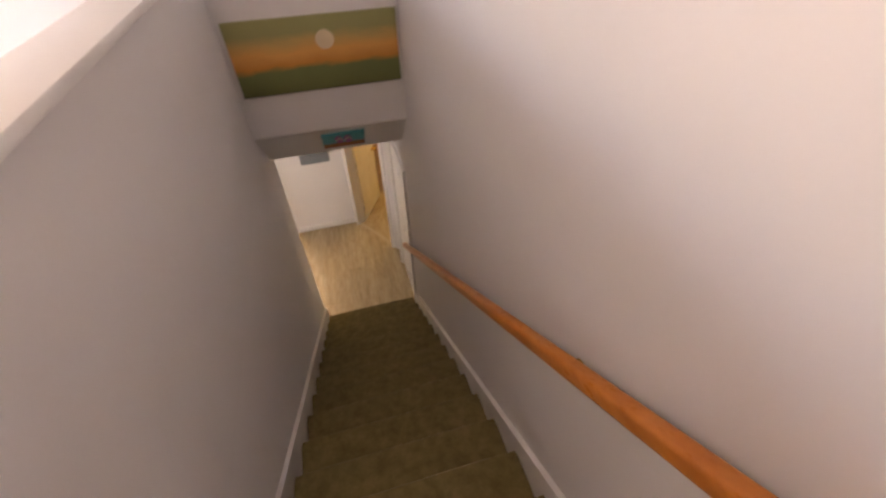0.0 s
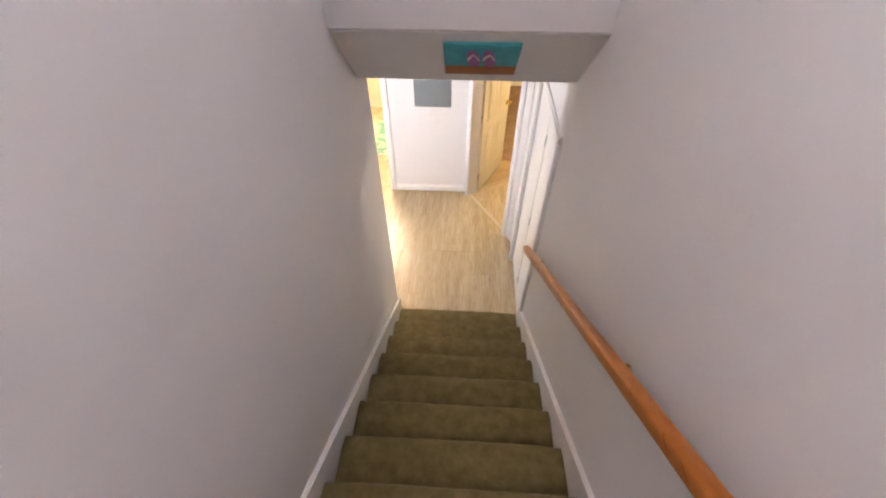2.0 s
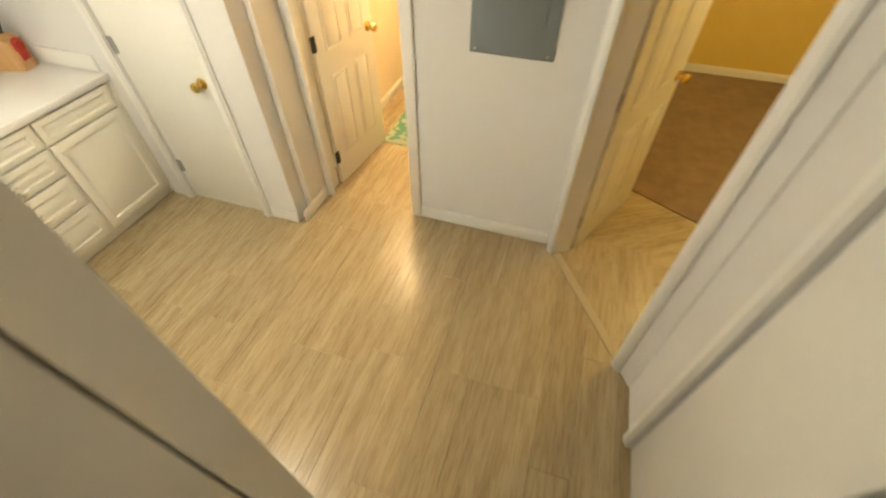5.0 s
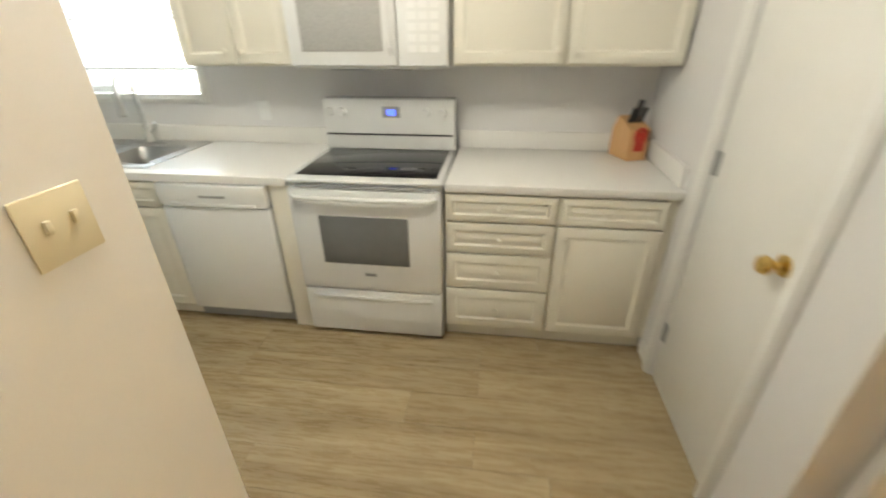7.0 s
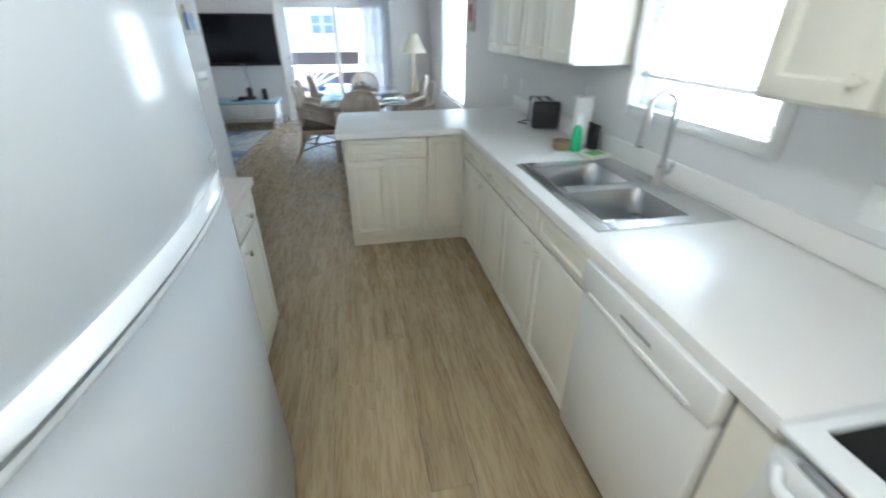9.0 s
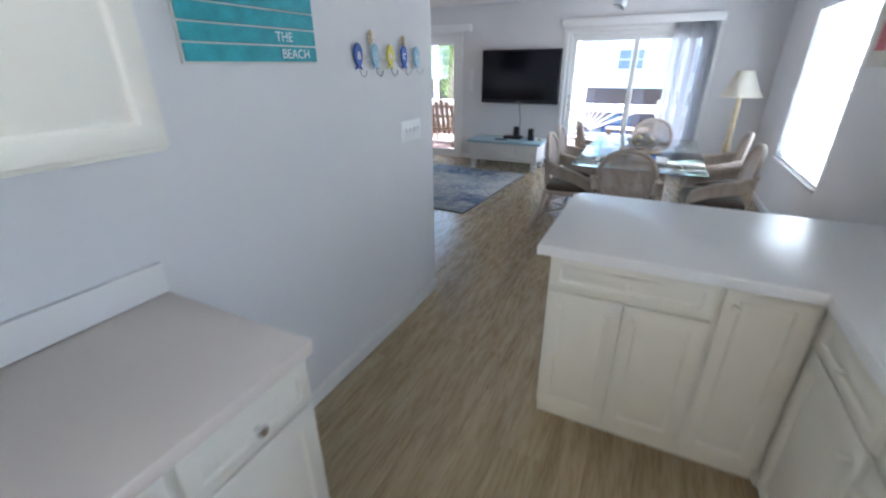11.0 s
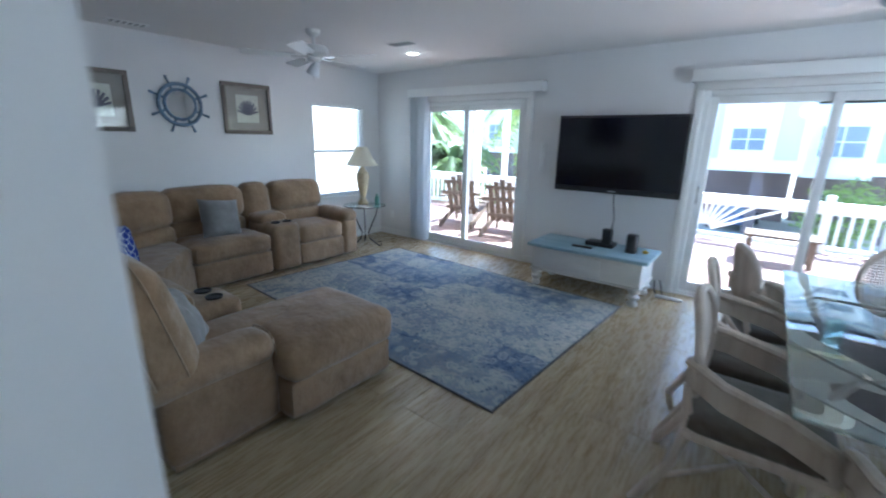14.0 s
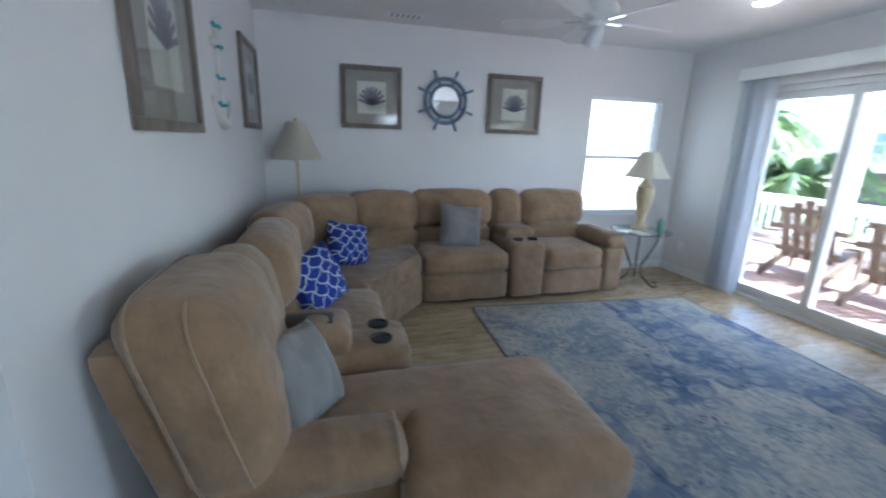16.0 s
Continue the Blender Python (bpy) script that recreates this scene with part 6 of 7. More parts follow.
switch_plate("switch_plate", "x", 1.165, 1, 3.368, 1.205, 4, 0.215, label="white four-gang switch plate on the wall")
M_IVORY = plain("ivory_plastic", (0.72, 0.66, 0.50), 0.4, vary=0.02)
switch_plate("switch_plate", "y", -0.21, -1, 1.72, 1.277, 2, 0.115, M_IVORY, "ivory two-gang switch plate")
for z in (1.20, 1.31, 1.42):
    switch_plate("switch_plate", "y", TVY, -1, -0.47, z, 1, 0.07, label="small white switch by the television")
switch_plate("outlet", "x", WX, -1, 3.78, 1.10, 1, label="white wall outlet above the worktop")
switch_plate("outlet", "x", WX, -1, 3.35, 1.11, 1, label="white wall outlet above the worktop")
switch_plate("outlet", "y", TVY, -1, -2.95, 0.32, 1, label="white wall outlet near the corner")
switch_plate("outlet", "x", WX, -1, 0.55, 1.11, 1, label="white wall outlet above the worktop")

# the grey electrical panel in the hall, stair sign and painting
ep = thing("electrical_panel", "flush grey electrical panel cover with a round lock", "electrical panel", at=(0.70, -2.04, 1.18))
part("cover", B(0.502, 0.906, -2.039, -2.028, 1.18, 1.92, bev=0.003), M_PANEL, ep)
part("door", B(0.56, 0.85, -2.0278, -2.022, 1.32, 1.86, bev=0.002), M_PANEL, ep)
part("lock", cyl(MB(), (0.79, -2.022, 1.50), (0.79, -2.016, 1.50), 0.016), M_STEEL, ep)
for x in (0.53, 0.88):
    for z in (1.20, 1.90):
        part("screw", cyl(MB(), (x, -2.028, z), (x, -2.024, z), 0.006, seg=8), M_STEEL, ep)
sl = Vector((0, 0.34, 0.355)).normalized()
SMM = Matrix.Translation((0.275, 0.29, 2.672)) @ Matrix(((-1, 0, 0, 0), (0, sl.y, sl.z, 0), (0, sl.z, -sl.y, 0), (0, 0, 0, 1)))
ss = thing("flip_flop_sign", "small wooden sign painted with purple sandals on sand", "sign", at=(0.275, 0.29, 2.60))
part("board", B(-0.17, 0.17, -0.145, 0.15, 0.004, 0.018, bev=0.003, m=SMM), M_TURQ, ss, "teal painted board")
part("sand", B(-0.168, 0.168, -0.143, -0.055, 0.0185, 0.022, bev=0.001, m=SMM), plain("painted_sand", (0.36, 0.13, 0.035), 0.7, vary=0.2, scale=25), ss, "orange-brown painted sand")
M_PURPLE = plain("purple_paint", (0.33, 0.12, 0.36), 0.6, vary=0.15)
for x in (-0.035, 0.035):
    bm = MB()
    lathe(bm, [(1.0, 0), (1.0, 0.01)], (0, 0, 0), 20)
    bmesh.ops.transform(bm, matrix=SMM @ Matrix.Translation((x, 0.03, 0.0222)) @ Matrix.Rotation(radians(8), 4, "Z") @ Matrix.Diagonal((0.031, 0.082, 0.3, 1)), verts=bm.verts[:])
    fl_ = part("sandal", bm, M_PURPLE, ss, "purple painted sandal")
    part("strap", tube(MB(), [SMM @ Vector((x - 0.024, 0.03, 0.028)), SMM @ Vector((x - 0.014, 0.065, 0.031)), SMM @ Vector((x, 0.082, 0.031)), SMM @ Vector((x + 0.014, 0.065, 0.031)), SMM @ Vector((x + 0.024, 0.03, 0.028))], 0.005, 6), M_PAPER, fl_, "pale strap")

M_SUNSET, nt, p = nodes_of("sunset_canvas")
v = coords(nt, (1, 1, 1), kind="Generated")
sx = nt.nodes.new("ShaderNodeSeparateXYZ")
nt.links.new(v, sx.inputs[0])
wob = nt.nodes.new("ShaderNodeMath")
wob.operation = "MULTIPLY_ADD"
nt.links.new(noise_of(nt, v, 5, 5), wob.inputs[0])
wob.inputs[1].default_value = 0.22
nt.links.new(sx.outputs["Z"], wob.inputs[2])
c = ramp(nt, wob.outputs[0], [(0.12, (0.16, 0.17, 0.06)), (0.42, (0.16, 0.20, 0.07)), (0.50, (0.62, 0.27, 0.05)), (0.66, (0.75, 0.38, 0.10)), (0.80, (0.55, 0.36, 0.12)), (0.92, (0.30, 0.30, 0.12))])
nt.links.new(c, p.inputs["Base Color"])
p.inputs["Roughness"].default_value = 0.7
bump_of(nt, p, noise_of(nt, v, 60, 3), 0.3, 0.003)
pt = thing("sunset_painting", "wide canvas of an orange sunset over green water", "painting", at=(0.31, 0.45, 3.15))
part("canvas", B(-0.215, 0.875, 0.452, 0.475, 3.15, 3.615, bev=0.003), M_SUNSET, pt)
part("sun_disc", cyl(MB(), (0.27, 0.4755, 3.47), (0.27, 0.4765, 3.47), 0.06, seg=24), plain("pale_sun_paint", (0.75, 0.62, 0.42), 0.7), pt, "pale painted sun")

# ---- ceiling fixtures ----
def fan(at, spin, label):
    th = thing("ceiling_fan", label, "ceiling fan", "ceiling fans", at=at, local=True)
    th.matrix_basis = pose(*at, 0, 0, spin)
    part("canopy", lathe(MB(), [(0.065, 0), (0.062, -0.03), (0.03, -0.055), (0.014, -0.06)], (0, 0, 0)), M_VINYL, th)
    part("rod", cyl(MB(), (0, 0, -0.05), (0, 0, -0.13), 0.013), M_VINYL, th)
    part("motor", lathe(MB(), [(0.03, -0.12), (0.11, -0.135), (0.128, -0.16), (0.128, -0.20), (0.10, -0.225), (0.06, -0.235), (0.055, -0.265), (0.03, -0.27)], (0, 0, 0), 32), M_VINYL, th)
    for k in range(5):
        rot = Matrix.Rotation(radians(72 * k), 4, "Z")
        bm = MB()
        box(bm, 0.09, 0.20, -0.018, 0.018, -0.235, -0.228, m=rot)
        part("blade_iron", bm, M_CHROME, th)
        bm = MB()
        ring = [(0.16, -0.05), (0.56, -0.068), (0.60, -0.055), (0.615, -0.02), (0.615, 0.02), (0.60, 0.055), (0.56, 0.068), (0.16, 0.05)]
        lo = [bm.verts.new((x, y, -0.003)) for x, y in ring]
        hi = [bm.verts.new((x, y, 0.003)) for x, y in ring]
        bm.faces.new(lo[::-1]), bm.faces.new(hi)
        for i in range(8):
            bm.faces.new((lo[i], lo[(i + 1) % 8], hi[(i + 1) % 8], hi[i]))
        bmesh.ops.transform(bm, matrix=rot @ Matrix.Translation((0, 0, -0.225)) @ Matrix.Rotation(radians(12), 4, "X"), verts=bm.verts[:])
        part("blade", bm, M_VINYL, th)
    lm = Matrix.Translation((0.03, 0.0, -0.27)) @ Matrix.Rotation(radians(28), 4, "Y")
    bm = MB()
    lathe(bm, [(0.022, 0), (0.035, -0.02), (0.055, -0.09), (0.06, -0.12), (0.05, -0.122), (0.03, -0.04)], (0, 0, 0), 20)
    bmesh.ops.transform(bm, matrix=lm, verts=bm.verts[:])
    part("light_shade", bm, plain("opal_glass", (0.78, 0.80, 0.84), 0.25), th, "opal glass light shade")
    part("pull_chain", cyl(MB(), (-0.03, 0.02, -0.27), (-0.03, 0.02, -0.42), 0.002, seg=6), M_CHROME, th)


fan((-1.78, 6.03, CEIL), 22, "white five-blade ceiling fan with an opal light")
fan((1.97, 6.0, CEIL), 40, "white five-blade ceiling fan with an opal light")
rl = thing("recessed_light", "lit round recessed ceiling light with a white ring", "ceiling light", at=(-1.72, 7.31, CEIL))
part("trim_ring", lathe(MB(), [(0.062, -0.001), (0.085, -0.001), (0.09, -0.006), (0.07, -0.012), (0.06, -0.004)], (-1.72, 7.31, CEIL), 32), M_VINYL, rl)
part("lens", cyl(MB(), (-1.72, 7.31, CEIL - 0.004), (-1.72, 7.31, CEIL - 0.001), 0.06, seg=32), glowing("warm_lamp_lens", (1, 0.93, 0.8), 12), rl, "glowing lens")
def vent(at, w, d):
    th = thing("ceiling_vent", "white slotted ceiling air vent", "vent", "ceiling vents", at=at)
    x, y, z = at
    part("frame", B(x - w / 2, x + w / 2, y - d / 2, y + d / 2, z - 0.006, z - 0.001, bev=0.002), M_VINYL, th)
    n = 6
    for k in range(n):
        yy = y - d / 2 + d * (k + 0.9) / (n + 1)
        part("slat", B(x - w / 2 + 0.02, x + w / 2 - 0.02, yy, yy + d * 0.06, z - 0.010, z - 0.0062), M_GREY, th)
vent((-2.95, 4.97, CEIL), 0.12, 0.32)
vent((-1.48, 6.87, CEIL), 0.32, 0.14)

# ---- dining set ----
def dining_chair(label, arms):
    """A whitewashed rattan chair in its own axes: it faces +y, its seat's middle over the base."""
    th = thing("dining_chair", label, "chair", "dining chairs", at=(0, 0, 0), local=True)
    R = 0.019
    for sx in (-1, 1):
        part("leg", tube(MB(), [(sx * 0.215, 0.185, 0.43), (sx * 0.225, 0.19, 0.2), (sx * 0.235, 0.195, 0.0)], 0.022, 8), M_RATTAN, th)
        part("leg", tube(MB(), [(sx * 0.20, -0.20, 0.46), (sx * 0.21, -0.25, 0.22), (sx * 0.235, -0.36, 0.0)], 0.022, 8), M_RATTAN, th)
        part("stretcher", tube(MB(), [(sx * 0.235, 0.22, 0.17), (0, -0.02, 0.20), (-sx * 0.222, -0.26, 0.17)], 0.011, 7), M_RATTAN, th)
    seat = MB()
    tube(seat, [(-0.23, 0.22, 0.40), (0.23, 0.22, 0.40), (0.22, -0.21, 0.40), (-0.22, -0.21, 0.40)], 0.024, 8, closed=True)
    box(seat, -0.225, 0.225, -0.21, 0.22, 0.395, 0.41)
    part("seat_frame", seat, M_RATTAN, th)
    bm = MB()
    cushion(bm, -0.235, 0.235, -0.22, 0.24, 0.405, 0.485, r=0.035, puff=0.018, seed=2)
    part("seat_cushion", bm, M_SEAT, th, "brown striped seat pad")
    # oval back: hoop and woven cane
    W, z0, z1 = 0.215, 0.50, 0.925
    zc, H = (z0 + z1) / 2, (z1 - z0) / 2
    def back(u, v):
        z = zc + v * H
        return Vector((u * W * 1.0, -0.215 - 0.10 * (z - 0.45) + 0.03 * u * u, z))
    hoop = [back(math.copysign(abs(math.cos(a)) ** 0.8, math.cos(a)), math.sin(a)) for a in [2 * math.pi * k / 36 for k in range(36)]]
    part("back_hoop", tube(MB(), hoop, R, 8, closed=True), M_RATTAN, th)
    bm = MB()
    n = 12
    for k in range(-n, n + 1):
        u = k / (n + 0.5)
        h = math.sqrt(max(0, 1 - u * u))
        if h > 0.12:
            cyl(bm, back(u * 0.97, -h * 0.95), back(u * 0.97, h * 0.95), 0.0046, seg=4, caps=False)
            tube(bm, [back(-h * 0.95, u * 0.97), back(0, u * 0.97), back(h * 0.95, u * 0.97)], 0.0046, 4)
    part("cane_weave", bm, M_RATTAN, th, "woven cane panel", smooth=60)
    for sx in (-1, 1):
        part("back_post", tube(MB(), [(sx * 0.19, -0.20, 0.42), (sx * 0.185, -0.225, 0.50), (sx * 0.16, -0.235, 0.58)], 0.018, 8), M_RATTAN, th)
        if arms:
            bm = MB()
            pts = [Vector((sx * 0.20, -0.245, 0.70)), Vector((sx * 0.27, -0.12, 0.665)), Vector((sx * 0.285, 0.06, 0.625)), Vector((sx * 0.27, 0.19, 0.56)), Vector((sx * 0.245, 0.22, 0.43))]
            tube(bm, pts, 0.02, 8)
            for i, (p0, p1) in enumerate(zip(pts[:3], pts[1:4])):
                a_, b_ = p0 - Vector((0, 0, 0.10)), p1 - Vector((0, 0, 0.10))
                bm.faces.new([bm.verts.new(q) for q in (p0, p1, b_, a_)])
            part("armrest", bm, M_RATTAN, th)
    return th


chair = dining_chair("whitewashed rattan armchair with an oval cane back and brown pad", True)
chair.matrix_basis = pose(1.80, 5.44, 0, 0, 0, -90)
for x, y, rz in ((1.78, 5.98, -87), (1.88, 6.56, -72), (2.31, 5.02, 2), (2.43, 6.80, 178), (3.02, 5.45, 92), (3.04, 6.2, 88)):
    copy_thing(chair, pose(x, y, 0, 0, 0, rz))
TX0, TX1, TY0, TY1 = 1.845, 2.90, 4.965, 6.79
tb = thing("dining_table", "rectangular greenish glass dining table on rattan legs", "table", at=(2.37, 5.87, 0))
part("glass_top", B(TX0, TX1, TY0, TY1, 0.735, 0.752, bev=0.006), M_TABLEGLASS, tb, "thick greenish bevelled glass")
for yc in (5.40, 6.34):
    for sx in (-1, 1):
        pts = [(2.37 + sx * 0.30, yc, 0.0), (2.37 + sx * 0.14, yc, 0.18), (2.37 + sx * 0.06, yc, 0.40), (2.37 + sx * 0.16, yc, 0.60), (2.37 + sx * 0.33, yc, 0.72)]
        part("leg", tube(MB(), pts, 0.03, 10), M_RATTAN, tb)
part("stretcher", tube(MB(), [(2.37, 5.40, 0.40), (2.37, 6.34, 0.40)], 0.028, 10), M_RATTAN, tb)
for yc in (5.40, 6.34):
    part("top_rail", tube(MB(), [(2.04, yc, 0.715), (2.70, yc, 0.715)], 0.018, 8), M_RATTAN, tb)
tr = solo("wooden_tray", lathe(MB(), [(0.001, 0), (0.19, 0), (0.2, 0.008), (0.195, 0.02), (0.001, 0.016)], (2.36, 5.85, 0.753), 36), wood_mat("pale_tray_wood", (0.36, 0.24, 0.14), (0.48, 0.34, 0.21), (0.58, 0.44, 0.29), 0.5, "x", 16, False), "round pale wooden tray on the table", "tray")
bk = thing("driftwood_bowl", "grey woven driftwood bowl of shells and balls", "bowl", at=(2.37, 5.86, 0.77))
M_DRIFT = wood_mat("driftwood", (0.28, 0.26, 0.25), (0.42, 0.40, 0.39), (0.56, 0.54, 0.52), 0.7, "z", 18)
rg = random.Random(3)
bm = MB()
for k in range(56):
    a = rg.uniform(0, 2 * math.pi)
    r0, zz = rg.uniform(0.09, 0.15), rg.uniform(0.005, 0.10)
    b = a + rg.uniform(0.3, 0.9)
    p0 = Vector((2.37 + (0.08 + zz * 0.7) * math.cos(a), 5.86 + (0.08 + zz * 0.7) * math.sin(a), 0.772 + zz))
    z2 = min(0.13, max(0.0, zz + rg.uniform(-0.05, 0.06)))
    p1 = Vector((2.37 + (0.085 + z2 * 0.7) * math.cos(b), 5.86 + (0.085 + z2 * 0.7) * math.sin(b), 0.774 + z2))
    tube(bm, [p0, (p0 + p1) / 2 + Vector((0.02 * math.cos((a + b) / 2), 0.02 * math.sin((a + b) / 2), rg.uniform(-0.01, 0.01))), p1], 0.007, 5)
part("driftwood", bm, M_DRIFT, bk)
for k, (dx, dy, r, mt) in enumerate(((-0.05, -0.03, 0.05, M_CREAM), (0.04, 0.02, 0.055, M_DRIFT), (0.0, 0.06, 0.045, M_BROWNCARPET), (0.07, -0.05, 0.04, M_CREAM))):
    bm = MB()
    bmesh.ops.create_icosphere(bm, subdivisions=3, radius=r, matrix=Matrix.Translation((2.37 + dx, 5.86 + dy, 0.84 + r * 0.4)))
    for v in bm.verts:
        v.co += noise.noise_vector(v.co * 30) * 0.006
    part("ball", bm, mt, bk, "decorative ball")
nk = thing("napkin", "folded white napkin with a blue stripe", "napkin", at=(2.42, 5.36, 0.753))
bm = MB()
cushion(bm, 2.28, 2.60, 5.22, 5.50, 0.7535, 0.775, r=0.009, puff=0.004, cuts=6, wob=0.004)
part("cloth", bm, cloth("white_linen", (0.62, 0.63, 0.64), (0.72, 0.72, 0.72), 8), nk)
part("stripe", B(2.47, 2.51, 5.223, 5.497, 0.7775, 0.7795), plain("blue_stripe", (0.03, 0.10, 0.45), 0.9), nk, "blue woven stripe")
solo("drinking_glass", lathe(MB(), [(0.026, 0), (0.030, 0.1), (0.027, 0.1), (0.024, 0.008), (0.001, 0.006)], (1.98, 5.62, 0.753), 20), M_TABLEGLASS, "small clear glass on the table", "glass")

# ---- things on the worktops ----
kb = thing("knife_block", "pale wooden knife block with red shears and knives", "knife block", at=(3.56, -1.60, 0.915))
km = Matrix.Translation((3.56, -1.595, 0.916)) @ Matrix.Rotation(radians(20), 4, "Z")
bm = MB()
vs = [(-0.07, 0), (0.10, 0), (0.10, 0.14), (0.06, 0.215), (-0.07, 0.16)]
a_ = [bm.verts.new(km @ Vector((x, -0.055, z))) for x, z in vs]
b_ = [bm.verts.new(km @ Vector((x, 0.055, z))) for x, z in vs]
bm.faces.new(a_), bm.faces.new(b_[::-1])
for i in range(5):
    bm.faces.new((a_[i], a_[(i + 1) % 5], b_[(i + 1) % 5], b_[i]))
part("block", bm, wood_mat("block_wood", (0.50, 0.26, 0.10), (0.62, 0.36, 0.16), (0.70, 0.45, 0.23), 0.4, "z", 14, False), kb, smooth=0)
M_RED = plain("red_plastic", (0.50, 0.035, 0.02), 0.4)
part("shears", tube(MB(), [km @ Vector((-0.075, 0.03 * math.cos(t), 0.13 + 0.035 * math.sin(t))) for t in [k * math.pi / 8 for k in range(16)]], 0.01, 8, closed=True), M_RED, kb, "red shears handle")
part("red_panel", box(MB(), -0.078, -0.071, -0.03, 0.03, 0.05, 0.15, bev=0.004, m=km), M_RED, kb, "red handles at the front")
for y in (-0.03, 0.0, 0.03):
    part("knife_handle", cyl(MB(), km @ Vector((0.0, y, 0.185)), km @ Vector((-0.03, y, 0.30 if y == 0 else 0.26)), 0.011, 0.013, 8), M_DARKMETAL, kb, "dark knife handle")
ts = thing("toaster", "black and steel two-slot toaster", "toaster", at=(3.62, 2.64, 0.915))
tm = Matrix.Translation((3.61, 2.66, 0.916)) @ Matrix.Rotation(radians(-14), 4, "Z")
part("body", box(MB(), -0.08, 0.08, -0.11, 0.13, 0.012, 0.19, bev=0.025, m=tm, seg=4), M_STEEL, ts, "brushed steel side")
part("front", box(MB(), -0.095, 0.095, -0.15, -0.095, 0.01, 0.19, bev=0.02, m=tm, seg=3), M_BLACK, ts, "black end")
part("back", box(MB(), -0.085, 0.085, 0.125, 0.14, 0.01, 0.19, bev=0.006, m=tm), M_BLACK, ts, "black end")
for x in (-0.035, 0.03):
    part("slot", box(MB(), x - 0.013, x + 0.013, -0.08, 0.10, 0.1895, 0.1925, m=tm), M_BLACK, ts, "dark bread slot")
part("lever", box(MB(), -0.02, 0.02, -0.155, -0.139, 0.12, 0.135, bev=0.003, m=tm), M_BLACK, ts)
part("cord", tube(MB(), [tm @ Vector(p) for p in ((-0.05, 0.14, 0.02), (-0.12, 0.16, 0.006), (-0.16, 0.10, 0.006), (-0.10, 0.05, 0.006))], 0.004, 6), M_BLACK, ts)
pt_ = thing("paper_towel_holder", "white paper towel roll on a steel stand", "paper towel", at=(3.60, 2.08, 0.915))
part("base", lathe(MB(), [(0.075, 0), (0.075, 0.008), (0.01, 0.012)], (3.60, 2.08, 0.916)), M_STEEL, pt_)
part("roll", lathe(MB(), [(0.02, 0.014), (0.055, 0.014), (0.055, 0.285), (0.02, 0.285)], (3.60, 2.08, 0.916), 28), plain("paper_roll", (0.76, 0.75, 0.73), 0.9, bump=0.2), pt_)
part("rod", cyl(MB(), (3.60, 2.08, 0.92), (3.60, 2.08, 1.27), 0.008), M_STEEL, pt_)
sb = thing("soap_bottle", "green and white dish soap bottle by the sink", "bottle", at=(3.52, 1.97, 0.915))
part("bottle", lathe(MB(), [(0.028, 0), (0.032, 0.01), (0.032, 0.07), (0.026, 0.12), (0.012, 0.15)], (3.52, 1.96, 0.916)), plain("green_soap", (0.05, 0.48, 0.20), 0.25), sb, "green bottle")
part("cap", lathe(MB(), [(0.013, 0.15), (0.014, 0.19), (0.006, 0.2)], (3.52, 1.96, 0.916)), M_VINYL, sb)
solo("lotion_bottle", lathe(MB(), [(0.026, 0), (0.028, 0.01), (0.028, 0.15), (0.01, 0.18), (0.01, 0.2)], (3.56, 2.0, 0.916)), M_VINYL, "tall white bottle by the sink", "bottle")
solo("sponge_dish", lathe(MB(), [(0.05, 0), (0.062, 0.02), (0.062, 0.05), (0.05, 0.05), (0.045, 0.01)], (3.47, 2.02, 0.916)), plain("brown_dish", (0.30, 0.22, 0.13), 0.6), "small brown dish by the sink", "dish")
solo("dark_board", box(MB(), 3.62, 3.63, 1.90, 2.02, 0.916, 1.07, bev=0.003), M_BLACK, "small black board leaning by the sink", "board")
nb = thing("magazine", "stack of leaflets with a green cover", "magazine", at=(3.56, 1.82, 0.915))
part("pages", box(MB(), -0.08, 0.08, -0.06, 0.06, 0.001, 0.018, bev=0.002, m=Matrix.Translation((3.575, 1.83, 0.916)) @ Matrix.Rotation(0.3, 4, "Z")), M_PAPER, nb)
part("cover", box(MB(), -0.05, 0.05, -0.035, 0.035, 0.0185, 0.020, m=Matrix.Translation((3.575, 1.83, 0.916)) @ Matrix.Rotation(0.3, 4, "Z")), plain("leaf_green_print", (0.14, 0.42, 0.12), 0.6, vary=0.2, scale=40), nb, "green printed cover")
cm = thing("can_opener", "tall black appliance on the counter beside the fridge", "appliance", at=(1.40, 1.13, 0.915))
part("column", box(MB(), -0.03, 0.03, -0.035, 0.035, 0.0, 0.24, bev=0.012, m=Matrix.Translation((1.40, 1.13, 0.916)) @ Matrix.Rotation(radians(-6), 4, "X")), M_BLACK, cm)
part("head", B(1.37, 1.45, 1.05, 1.16, 1.15, 1.23, bev=0.015), M_BLACK, cm)
part("foot", B(1.355, 1.455, 1.075, 1.195, 0.916, 0.95, bev=0.008), M_BLACK, cm)
# picture on the east wall beyond the kitchen
wp = thing("wall_print", "small white print with a pink drawing", "picture", at=(WX, 5.15, 1.5))
part("board", B(WX - 0.02, WX, 4.98, 5.32, 1.52, 1.95, bev=0.003), M_PAPER, wp)
part("drawing", B(WX - 0.0215, WX - 0.0203, 5.05, 5.22, 1.62, 1.80), plain("pink_ink", (0.55, 0.16, 0.18), 0.8, vary=0.4, scale=30), wp, "pink drawing")
